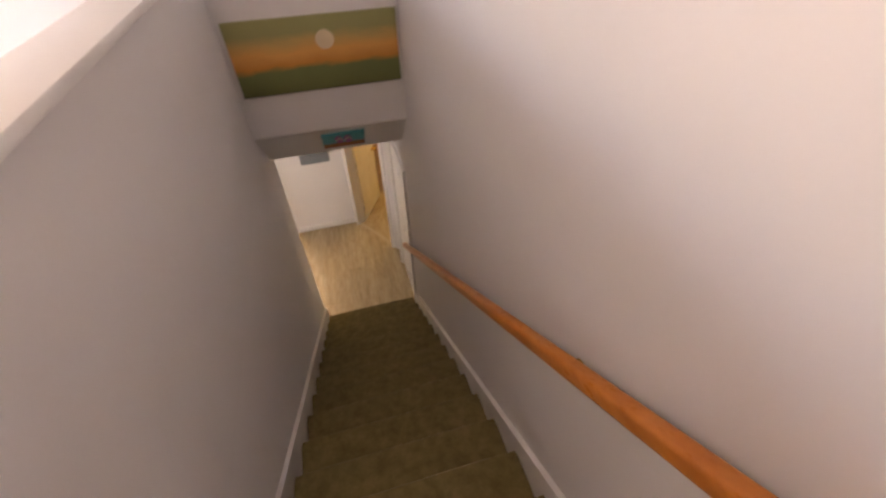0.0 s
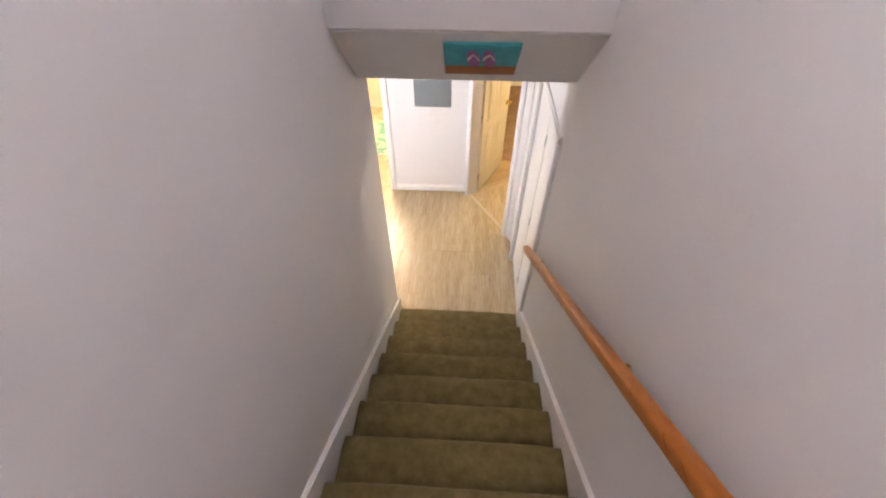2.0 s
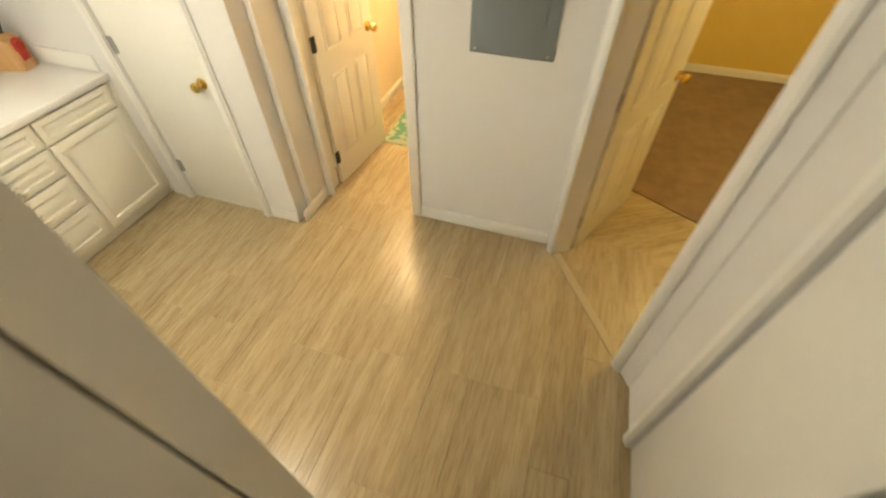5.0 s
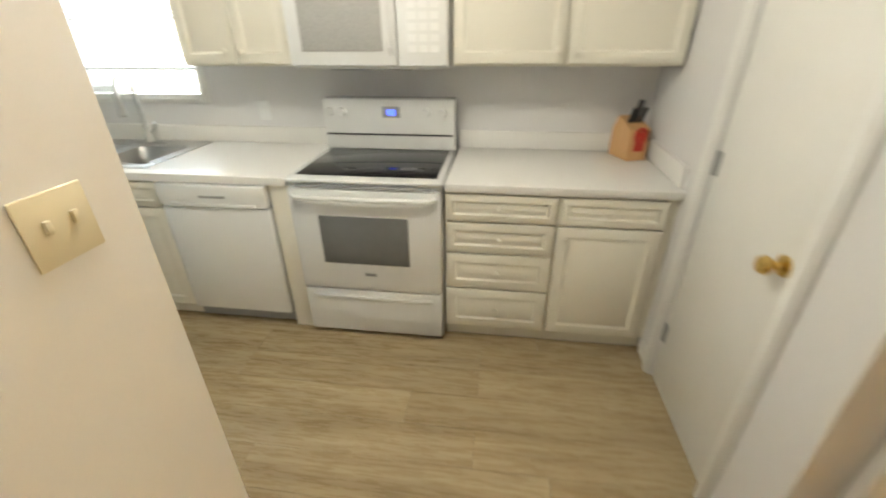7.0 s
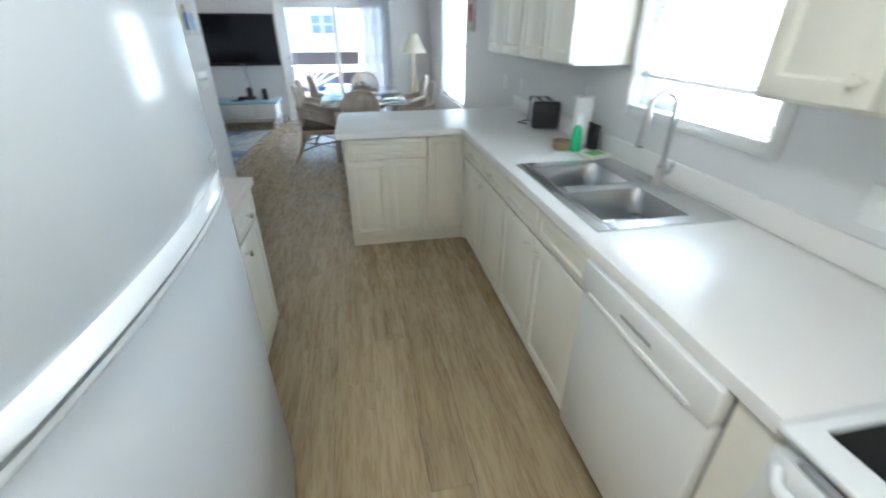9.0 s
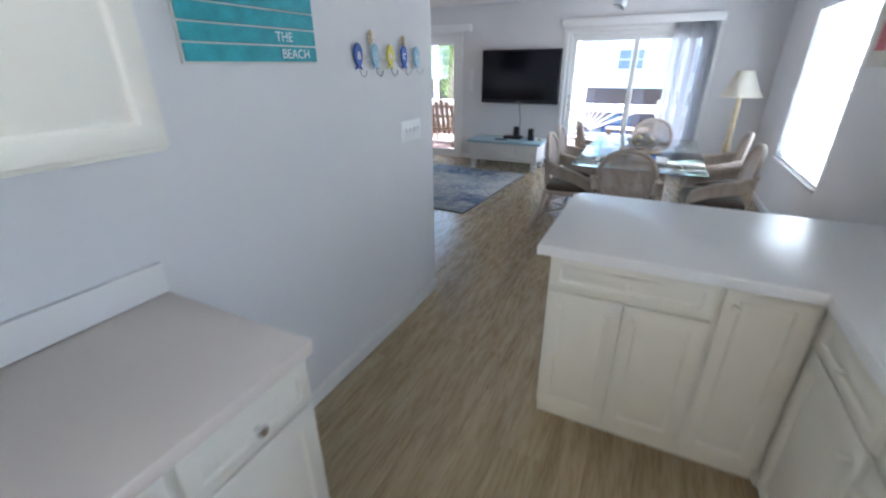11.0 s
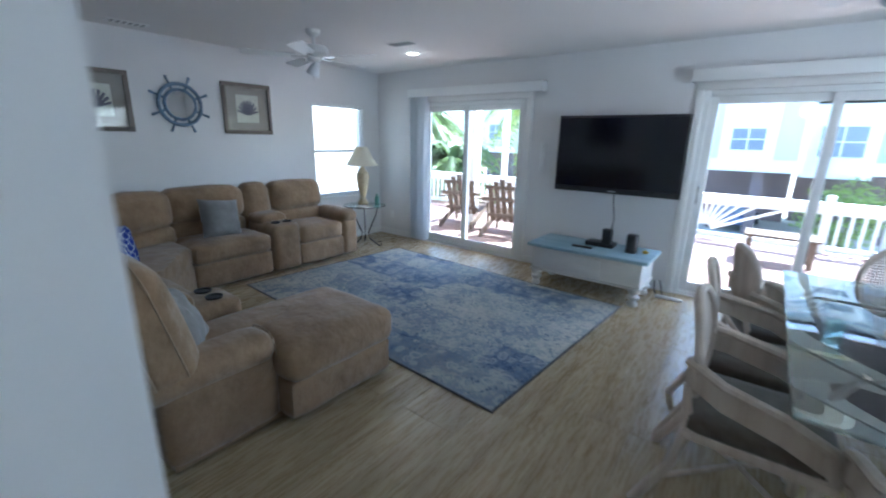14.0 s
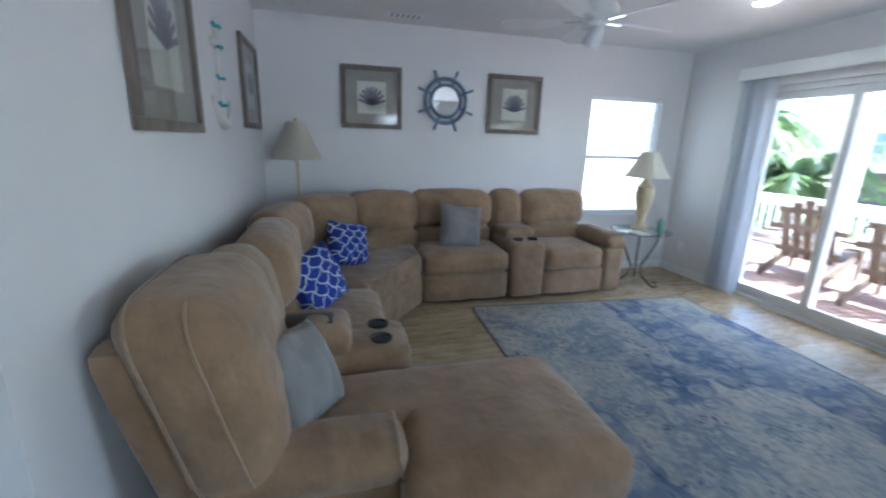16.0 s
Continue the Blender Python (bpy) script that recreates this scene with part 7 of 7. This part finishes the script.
# bathroom mat
bmats = thing("bath_mat", "green and cream patterned mat in the bathroom", "mat", at=(1.56, -3.2, 0))
M_MATG, nt, p = nodes_of("green_mat")
v = coords(nt)
c = ramp(nt, noise_of(nt, v, 9, 2), [(0.46, (0.42, 0.46, 0.32)), (0.52, (0.10, 0.26, 0.18))])
nt.links.new(c, p.inputs["Base Color"])
p.inputs["Roughness"].default_value = 0.95
part("woven_face", B(1.30, 1.84, -3.75, -2.80, 0.001, 0.014, bev=0.005), M_MATG, bmats)

# ---- outside ----
M_DECK = wood_mat("weathered_deck", (0.20, 0.12, 0.10), (0.30, 0.19, 0.16), (0.40, 0.28, 0.24), 0.7, "x", 9)
deck = thing("deck", "weathered reddish-brown timber deck", "deck", at=(0, 9.9, -0.05), kind="structure")
y = TVY + 0.17
while y < 11.75:
    for x0, x1 in ((-5.2, -0.6), (-0.598, 4.4)):
        part("board", B(x0, x1, y, y + 0.135, -0.06, -0.025), M_DECK, deck, smooth=0)
    y += 0.142
solo("deck_joists", B(-5.2, 4.4, TVY + 0.18, 11.7, -0.28, -0.07), M_DECK, "timber joists under the deck", "deck", "structure", smooth=0)
M_WPAINT = plain("weathered_white_paint", (0.78, 0.78, 0.76), 0.5, vary=0.04)
rl_ = thing("deck_railing", "white painted railing with slanting and upright balusters", "railing", at=(0, 11.6, 0))
part("top_rail", B(-5.2, 4.4, 11.55, 11.68, 0.66, 0.72, bev=0.006), M_WPAINT, rl_)
part("upper_rail", B(-5.2, 4.4, 11.60, 11.64, 0.55, 0.65), M_WPAINT, rl_)
part("bottom_rail", B(-5.2, 4.4, 11.60, 11.64, 0.02, 0.09), M_WPAINT, rl_)
for x in (-5.1, -2.9, -0.6, 2.45, 4.3):
    part("post", B(x - 0.05, x + 0.05, 11.56, 11.66, -0.02, 0.82 if x != -2.9 else 2.6, bev=0.004), M_WPAINT, rl_)
x = -5.0
while x < -0.7:
    part("baluster", B(x - 0.018, x + 0.018, 11.60, 11.64, 0.09, 0.55), M_WPAINT, rl_, smooth=0)
    x += 0.13
for k in range(13):
    a = radians(-66 + 11 * k)
    p0 = Vector((0.95, 11.62, 0.10))
    d_ = Vector((math.sin(a), 0, math.cos(a)))
    L = min(0.46 / max(0.05, d_.z), 1.45 / max(0.05, abs(d_.x)))
    part("baluster", cyl(MB(), p0 + d_ * 0.12, p0 + d_ * L, 0.02, seg=6), M_WPAINT, rl_)
x = 2.6
while x < 4.25:
    part("baluster", B(x - 0.018, x + 0.018, 11.60, 11.64, 0.09, 0.55), M_WPAINT, rl_, smooth=0)
    x += 0.13
# roof added out of view, its depth set to keep sun off the indoor floor
solo("porch_roof", B(-5.3, 4.5, TVY + 0.165, 9.95, 2.55, 2.7), M_WPAINT, "white unseen porch roof, deep enough to keep sun out of the room", "roof", "structure", smooth=0)
solo("porch_post", B(-2.62, -2.44, 9.75, 9.93, -0.03, 2.55, bev=0.004), M_WPAINT, "white square porch post", "post", "structure")

M_ADIR = wood_mat("weathered_teak", (0.075, 0.050, 0.032), (0.125, 0.085, 0.056), (0.19, 0.135, 0.095), 0.6, "z", 12)
def adirondack():
    th = thing("adirondack_chair", "weathered wooden slatted deck chair facing away", "chair", "deck chairs", at=(0, 0, 0), local=True)
    for k in range(5):
        u = (k - 2) * 0.105
        h = 0.93 - 0.05 * abs(k - 2) ** 1.5 * 0.8
        bm = MB()
        box(bm, u - 0.044, u + 0.044, -0.011, 0.011, 0.22, h, bev=0.006, m=Matrix(((1, 0, 0, 0), (0, 1, -0.36, -0.02), (0, 0, 1, 0), (0, 0, 0, 1))))
        part("back_slat", bm, M_ADIR, th)
    for z, w in ((0.33, 0.30), (0.60, 0.36), (0.80, 0.28)):
        part("back_rail", B(-w, w, -0.36 * z - 0.055, -0.36 * z - 0.03, z - 0.03, z + 0.03, bev=0.004), M_ADIR, th)
    for k in range(5):
        part("seat_slat", box(MB(), -0.27, 0.27, 0.02 + 0.10 * k, 0.105 + 0.10 * k, 0.0, 0.02, m=Matrix.Translation((0, 0, 0.24)) @ Matrix.Rotation(radians(10), 4, "X")), M_ADIR, th)
    for s in (-1, 1):
        part("arm", B(s * 0.36 - 0.07, s * 0.36 + 0.07, -0.28, 0.50, 0.52, 0.543, bev=0.008), M_ADIR, th)
        part("front_leg", B(s * 0.32 - 0.014, s * 0.32 + 0.014, 0.36, 0.46, 0.0, 0.519, bev=0.004), M_ADIR, th)
        bm = MB()
        box(bm, s * 0.29 - 0.013, s * 0.29 + 0.013, -0.48, 0.46, -0.05, 0.05, m=Matrix.Translation((0, 0, 0.19)) @ Matrix.Rotation(radians(17), 4, "X"))
        part("side_rail", bm, M_ADIR, th)
        part("rear_leg", B(s * 0.29 - 0.05, s * 0.29 - 0.016, -0.40, -0.32, 0.0, 0.13), M_ADIR, th)
    return th
ad = adirondack()
ad.matrix_basis = pose(-1.62, 9.55, -0.025, 0, 0, 10)
copy_thing(ad, pose(-2.62, 9.75, -0.025, 0, 0, 14))
ot = thing("deck_table", "small weathered wooden deck table", "table", at=(1.9, 10.6, -0.02))
part("top", B(1.55, 2.35, 10.3, 10.8, 0.33, 0.36, bev=0.005), M_ADIR, ot)
for x in (1.62, 2.28):
    for y in (10.36, 10.74):
        part("leg", B(x - 0.03, x + 0.03, y - 0.03, y + 0.03, -0.025, 0.329), M_ADIR, ot)

# ground, street and cars below the raised deck
G = -2.7
solo("ground", B(-900, 900, -60, 1500, G - 0.4, G), plain("sandy_ground", (0.45, 0.42, 0.36), 0.9, vary=0.15, scale=0.4, fine=9), "pale sandy ground", "ground", "structure", smooth=0)
solo("road", B(-120, 120, 17.0, 23.0, G, G + 0.02), plain("pale_asphalt", (0.14, 0.14, 0.14), 0.85, vary=0.1, scale=0.6, fine=40), "grey street", "road", "structure", smooth=0)
solo("driveway", B(-30, 30, 23.0, 27.5, G, G + 0.03), plain("pale_concrete", (0.42, 0.41, 0.38), 0.85, vary=0.08, scale=0.8), "pale concrete driveway", "pavement", "structure", smooth=0)

M_SIDING = plain("pale_blue_siding", (0.58, 0.65, 0.68), 0.6, vary=0.03, scale=2)
M_DARKWIN = plain("dark_window_glass", (0.18, 0.22, 0.27), 0.1, vary=0.2)
M_PILE = plain("purple_brown_pile", (0.17, 0.13, 0.13), 0.8, vary=0.15)
M_ROOFING = plain("grey_shingle", (0.16, 0.16, 0.17), 0.9, vary=0.15, scale=3)
def house(x0, x1, y0, y1, z0, z1, wins, color=None, label=""):
    th = thing("house", label, "house", "houses", at=((x0 + x1) / 2, (y0 + y1) / 2, G))
    bm = MB()
    n = int((z1 - z0) / 0.2)
    box(bm, x0, x1, y0, y1, z0, z1)
    for k in range(n):
        z = z0 + 0.2 * k
        box(bm, x0 - 0.02, x1 + 0.02, y0 - 0.03, y0 - 0.001, z + 0.01, z + 0.185)
    part("wall", bm, color or M_SIDING, th, smooth=0)
    part("band", B(x0 - 0.15, x1 + 0.15, y0 - 0.25, y0 - 0.031, z0 - 0.45, z0 + 0.1), M_WPAINT, th, "white skirt board")
    part("roof", B(x0 - 0.6, x1 + 0.6, y0 - 0.7, y1 + 0.6, z1, z1 + 0.4), M_ROOFING, th)
    for x in (x0, x1):
        part("corner_board", B(x - 0.14, x + 0.14, y0 - 0.09, y0 - 0.032, z0 + 0.1, z1), M_WPAINT, th)
    for wx, wz, ww, wh, bay in wins:
        if bay:
            part("bay_panel", B(wx - ww / 2 - 0.45, wx + ww / 2 + 0.45, y0 - 0.16, y0 - 0.04, wz - wh / 2 - 0.95, wz + wh / 2 + 1.6), M_WPAINT, th)
        w_ = part("window", B(wx - ww / 2 - 0.09, wx + ww / 2 + 0.09, y0 - 0.22, y0 - 0.161 if bay else y0 - 0.04, wz - wh / 2 - 0.09, wz + wh / 2 + 0.09), M_WPAINT, th)
        for k in (0, 1):
            a0 = wx - ww / 2 + k * (ww / 2 + 0.03)
            part("pane", B(a0, a0 + ww / 2 - 0.03, y0 - 0.235, y0 - 0.2205, wz - wh / 2, wz + wh / 2), M_DARKWIN, w_)
            part("muntin", B(a0, a0 + ww / 2 - 0.03, y0 - 0.245, y0 - 0.2355, wz - 0.02, wz + 0.02), M_WPAINT, w_)
    k = x0 + 0.6
    while k < x1:
        part("pillar", B(k - 0.22, k + 0.22, y0 + 0.1, y0 + 0.5, G, z0 - 0.45), M_PILE, th)
        k += 2.6
    part("garage_back", B(x0, x1, y0 + 5.5, y0 + 5.7, G, z0 - 0.4), M_PILE, th, "shaded back wall below the house")
    return th
house(-1.9, 2.7, 28, 38, 0.75, 8.5, [(0.65, 1.75, 1.25, 0.95, True), (0.65, 5.0, 1.25, 1.2, True)], label="pale blue clapboard house raised on piles")
house(2.95, 9.0, 29.2, 38, 0.75, 9.2, [(4.0, 1.7, 1.5, 1.3, True), (4.0, 4.9, 1.5, 1.3, True), (7.2, 1.7, 1.5, 1.3, False)], label="grey-blue clapboard house raised on piles", color=plain("slate_siding", (0.45, 0.52, 0.57), 0.6, vary=0.03, scale=2))
house(-24.0, -12.0, 40, 50, 0.75, 8.0, [(-20, 2.2, 1.4, 1.4, False), (-16, 2.2, 1.4, 1.4, False)], label="cream house beyond the street", color=plain("cream_siding", (0.62, 0.58, 0.50), 0.6, vary=0.03))


def car(at, rz, color, label):
    th = thing("car", label, "car", "parked cars", at=at, local=True)
    th.matrix_basis = pose(*at, 0, 0, rz)
    paint = plain("car_paint", color, 0.25, vary=0.03, coat=0.6)
    bm = MB()
    prof = [(-2.2, 0.35), (-2.25, 0.75), (-1.9, 0.95), (1.2, 0.98), (2.1, 0.82), (2.25, 0.6), (2.2, 0.35)]
    a_ = [bm.verts.new((x, -0.85, z)) for x, z in prof]
    b_ = [bm.verts.new((x, 0.85, z)) for x, z in prof]
    bm.faces.new(a_), bm.faces.new(b_[::-1])
    for i in range(len(prof)):
        j = (i + 1) % len(prof)
        bm.faces.new((a_[i], a_[j], b_[j], b_[i]))
    bmesh.ops.bevel(bm, geom=bm.edges[:], offset=0.06, segments=2, affect="EDGES", profile=0.5)
    part("body", bm, paint, th)
    bm = MB()
    prof = [(-1.9, 0.95), (-1.6, 1.45), (0.3, 1.5), (1.1, 0.98)]
    a_ = [bm.verts.new((x, -0.74, z)) for x, z in prof]
    b_ = [bm.verts.new((x, 0.74, z)) for x, z in prof]
    bm.faces.new(a_), bm.faces.new(b_[::-1])
    for i in range(4):
        j = (i + 1) % 4
        bm.faces.new((a_[i], a_[j], b_[j], b_[i]))
    part("windows", bm, M_DARKWIN, th, "dark glass")
    part("roof", B(-1.62, 0.32, -0.72, 0.72, 1.48, 1.54, bev=0.02), paint, th)
    for x in (-1.4, 1.4):
        for y in (-0.86, 0.86):
            w = part("wheel", cyl(MB(), (x, y - 0.1, 0.33), (x, y + 0.1, 0.33), 0.33, seg=20), M_BLACK, th)
            part("rim", cyl(MB(), (x, y - 0.108, 0.33), (x, y + 0.108, 0.33), 0.2, seg=14), M_STEEL, w)
    return th
car((-9.0, 24.5, G + 0.03), 8, (0.72, 0.72, 0.72), "white car parked by the street")
car((-14.5, 25.5, G + 0.03), 4, (0.30, 0.03, 0.03), "red car parked by the street")
car((0.6, 30.5, G + 0.0), 85, (0.06, 0.10, 0.2), "blue car under the raised house")

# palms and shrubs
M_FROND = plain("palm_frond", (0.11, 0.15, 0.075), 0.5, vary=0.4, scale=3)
# brighter frond copy: sunlight is put into the colour, shrubs use it too
M_FROND2 = plain("sun_tinted_frond", (0.20, 0.27, 0.08), 0.5, vary=0.4, scale=3)
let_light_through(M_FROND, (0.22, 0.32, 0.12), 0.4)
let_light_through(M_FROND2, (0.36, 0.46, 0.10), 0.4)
M_TRUNK = plain("palm_trunk", (0.20, 0.16, 0.12), 0.9, vary=0.3, scale=9, bump=0.5)
def palm(at, h, r, n, seed, material, label):
    rg_ = random.Random(seed)
    th = thing("palm_tree", label, "palm tree", "palms", at=at)
    x, y, z = at
    bm = MB()
    for k in range(12):
        cyl(bm, (x + 0.03 * k, y, z + h * k / 12), (x + 0.03 * (k + 1), y, z + h * (k + 1) / 12), 0.17 - 0.004 * k, 0.135 - 0.003 * k, 10)
    part("trunk", bm, M_TRUNK, th)
    vv, ff = [], []
    cx_, cz_ = x + 0.36, z + h
    for k in range(n):
        a = rg_.uniform(0, 2 * math.pi)
        el = rg_.uniform(-0.7, 1.2)
        L = r * rg_.uniform(0.75, 1.1)
        pts = []
        for t in range(9):
            f = t / 8
            hor = L * f * math.cos(el) + 0.02
            pts.append(Vector((cx_ + hor * math.cos(a), y + hor * math.sin(a), cz_ + L * f * math.sin(el) - 0.75 * L * f * f)))
        side = Vector((-math.sin(a), math.cos(a), 0))
        for t in range(1, 9):
            d_ = (pts[t] - pts[t - 1]).normalized()
            for q in range(3):
                o = pts[t - 1].lerp(pts[t], q / 3)
                for s in (-1, 1):
                    ll = 0.42 * r / 1.8 * (1 - 0.6 * abs(t / 8 - 0.45)) * rg_.uniform(0.7, 1.1)
                    tip = o + side * s * ll * 0.8 + d_ * ll * 0.55 - Vector((0, 0, ll * rg_.uniform(0.2, 0.6)))
                    i = len(vv)
                    w = d_ * 0.035
                    vv.extend([o - w, o + w, (o + tip) / 2 + w * 0.9 + Vector((0, 0, 0.03)), tip])
                    ff.append((i, i + 1, i + 2, i + 3))
    me = bpy.data.meshes.new("crown")
    me.from_pydata([tuple(q) for q in vv], [], ff)
    me.materials.append(material)
    ob_ = new("crown", me)
    ob_.parent = th
    ob_.matrix_parent_inverse = WORLDLY[th.name]
    return th
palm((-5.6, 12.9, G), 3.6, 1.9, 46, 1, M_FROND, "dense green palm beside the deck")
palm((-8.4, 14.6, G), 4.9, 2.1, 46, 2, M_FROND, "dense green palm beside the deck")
palm((-4.3, 15.0, G), 5.6, 2.0, 30, 3, M_FROND2, "palm beyond the deck, sunlight put into its leaf colour")
palm((-3.0, 18.5, G), 7.0, 2.2, 30, 4, M_FROND2, "tall palm near the street, sunlight put into its leaf colour")
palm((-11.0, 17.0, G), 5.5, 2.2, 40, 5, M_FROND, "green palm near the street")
def shrub(at, r, n, seed, label):
    rg_ = random.Random(seed)
    th = thing("shrub", label, "shrub", "shrubs", at=at)
    x, y, z = at
    bm = MB()
    for k in range(5):
        a = 2 * math.pi * k / 5
        cyl(bm, (x, y, z), (x + r * 0.5 * math.cos(a), y + r * 0.5 * math.sin(a), z + r), 0.04, 0.012, 6)
    part("stems", bm, M_TRUNK, th)
    vv, ff = [], []
    for k in range(n):
        v = Vector((rg_.gauss(0, 1), rg_.gauss(0, 1), rg_.gauss(0, 1))).normalized() * r * rg_.uniform(0.5, 1.0)
        v = v * (1 + 0.3 * noise.noise(v * 2 + Vector((seed, 0, 0))))
        c_ = Vector((x, y, z + r)) + v
        a, b = Vector((rg_.gauss(0, 1), rg_.gauss(0, 1), rg_.gauss(0, 1))).normalized() * 0.1, Vector((rg_.gauss(0, 1), rg_.gauss(0, 1), rg_.gauss(0, 1))).normalized() * 0.06
        i = len(vv)
        vv.extend([c_ - a, c_ + b, c_ + a, c_ - b])
        ff.append((i, i + 1, i + 2, i + 3))
    me = bpy.data.meshes.new("leaves")
    me.from_pydata([tuple(q) for q in vv], [], ff)
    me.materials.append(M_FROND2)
    ob_ = new("leaves", me)
    ob_.parent = th
    ob_.matrix_parent_inverse = WORLDLY[th.name]
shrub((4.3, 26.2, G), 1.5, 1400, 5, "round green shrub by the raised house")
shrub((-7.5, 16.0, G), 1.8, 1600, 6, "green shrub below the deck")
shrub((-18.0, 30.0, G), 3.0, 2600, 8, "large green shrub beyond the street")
# neighbour's wall outside the sofa window, seen through the blind
house(-16.0, -9.0, 2.0, 14.0, 0.75, 6.0, [], label="pale cream house next door", color=bpy.data.materials["cream_siding"])

# ---- floor planks ----
PW, PLEN, JO = 0.182, 1.22, 0.0006
plank_mesh = {}


def plank_data(w, l):
    key = (round(w, 3), round(l, 3))
    if key not in plank_mesh:
        bm = MB()
        box(bm, -w / 2 + JO, w / 2 - JO, -l / 2 + JO, l / 2 - JO, -0.010, 0.0, bev=0.0007, seg=1)
        me = bpy.data.meshes.new("plank")
        bm.to_mesh(me)
        bm.free()
        me.materials.append(M_PLANK)
        plank_mesh[key] = me
    return plank_mesh[key]


rng = random.Random(7)
floor_ob = tagged(new("floor"), "brown-grey wood-look vinyl plank floor", "floor", kind="structure")
laid = []
def lay(x0, x1, y0, y1):
    nx = int(math.ceil((x1 - x0) / PW))
    for i in range(nx):
        xa, xb = x0 + i * PW, min(x1, x0 + (i + 1) * PW)
        if xb - xa < 0.02:
            continue
        y = y0 - rng.choice((0.0, 0.3, 0.6, 0.9)) - 0.02
        while y < y1:
            ya, yb = max(y, y0), min(y + PLEN, y1)
            if yb - ya > 0.05:
                laid.append(((xa + xb) / 2, (ya + yb) / 2, xb - xa, yb - ya))
            y += PLEN


lay(-0.36, 1.165, -2.16, 0.0)
lay(1.165, WX, -2.06, 3.52)
lay(SX, WX, 3.52, TVY)
lay(1.26, 2.07, -4.2, -2.06)
near = sorted(laid, key=lambda p: min(abs(p[0] - 1.9) + max(0, p[1] - 3.5) * 0.6 + max(0, -2.0 - p[1]), abs(p[0] - 0.6) + abs(p[1] - 5.5) * 0.8))
rest = MB()
for k, (x, y, w, l) in enumerate(near):
    if k < 300:
        ob = new("plank", plank_data(w, l))
        ob.location, ob.parent = (x, y, 0), floor_ob
    else:
        box(rest, x - w / 2 + JO, x + w / 2 - JO, y - l / 2 + JO, y + l / 2 - JO, -0.010, 0.0)
ob = part("planks_beyond", rest, M_PLANK, floor_ob, "", 0)
ob["kind"] = "stuff"
solo("floor_threshold", box(MB(), 0.0, DL, -0.02, 0.03, -0.002, 0.006, bev=0.002, m=DM), M_THRESH, "pale threshold strip at the bedroom door", "threshold", "structure")
# bedroom: planks inside the door, then brown carpet along a slanting seam
CM = Matrix.Translation((-0.208, -2.794, 0)) @ Matrix.Rotation(radians(-28), 4, "Z")
solo("floor_bedroom_entry", box(MB(), -3.3, 1.4, 0.004, 2.2, -0.0125, -0.0115, m=CM), M_PLANK, "vinyl planks inside the bedroom door", "floor", "structure", smooth=0)
solo("floor_bedroom_carpet", box(MB(), -3.3, 1.4, -3.2, 0.0, -0.011, 0.008, m=CM), M_BROWNCARPET, "brown bedroom carpet", "floor", "structure", smooth=0)
for k in range(7):
    ob = new("plank", plank_data(PW, PLEN))
    ob.matrix_world = DM @ Matrix.Translation((-0.25 + PW * k, 0.04 + PLEN / 2, -0.001))
    ob.parent = floor_ob
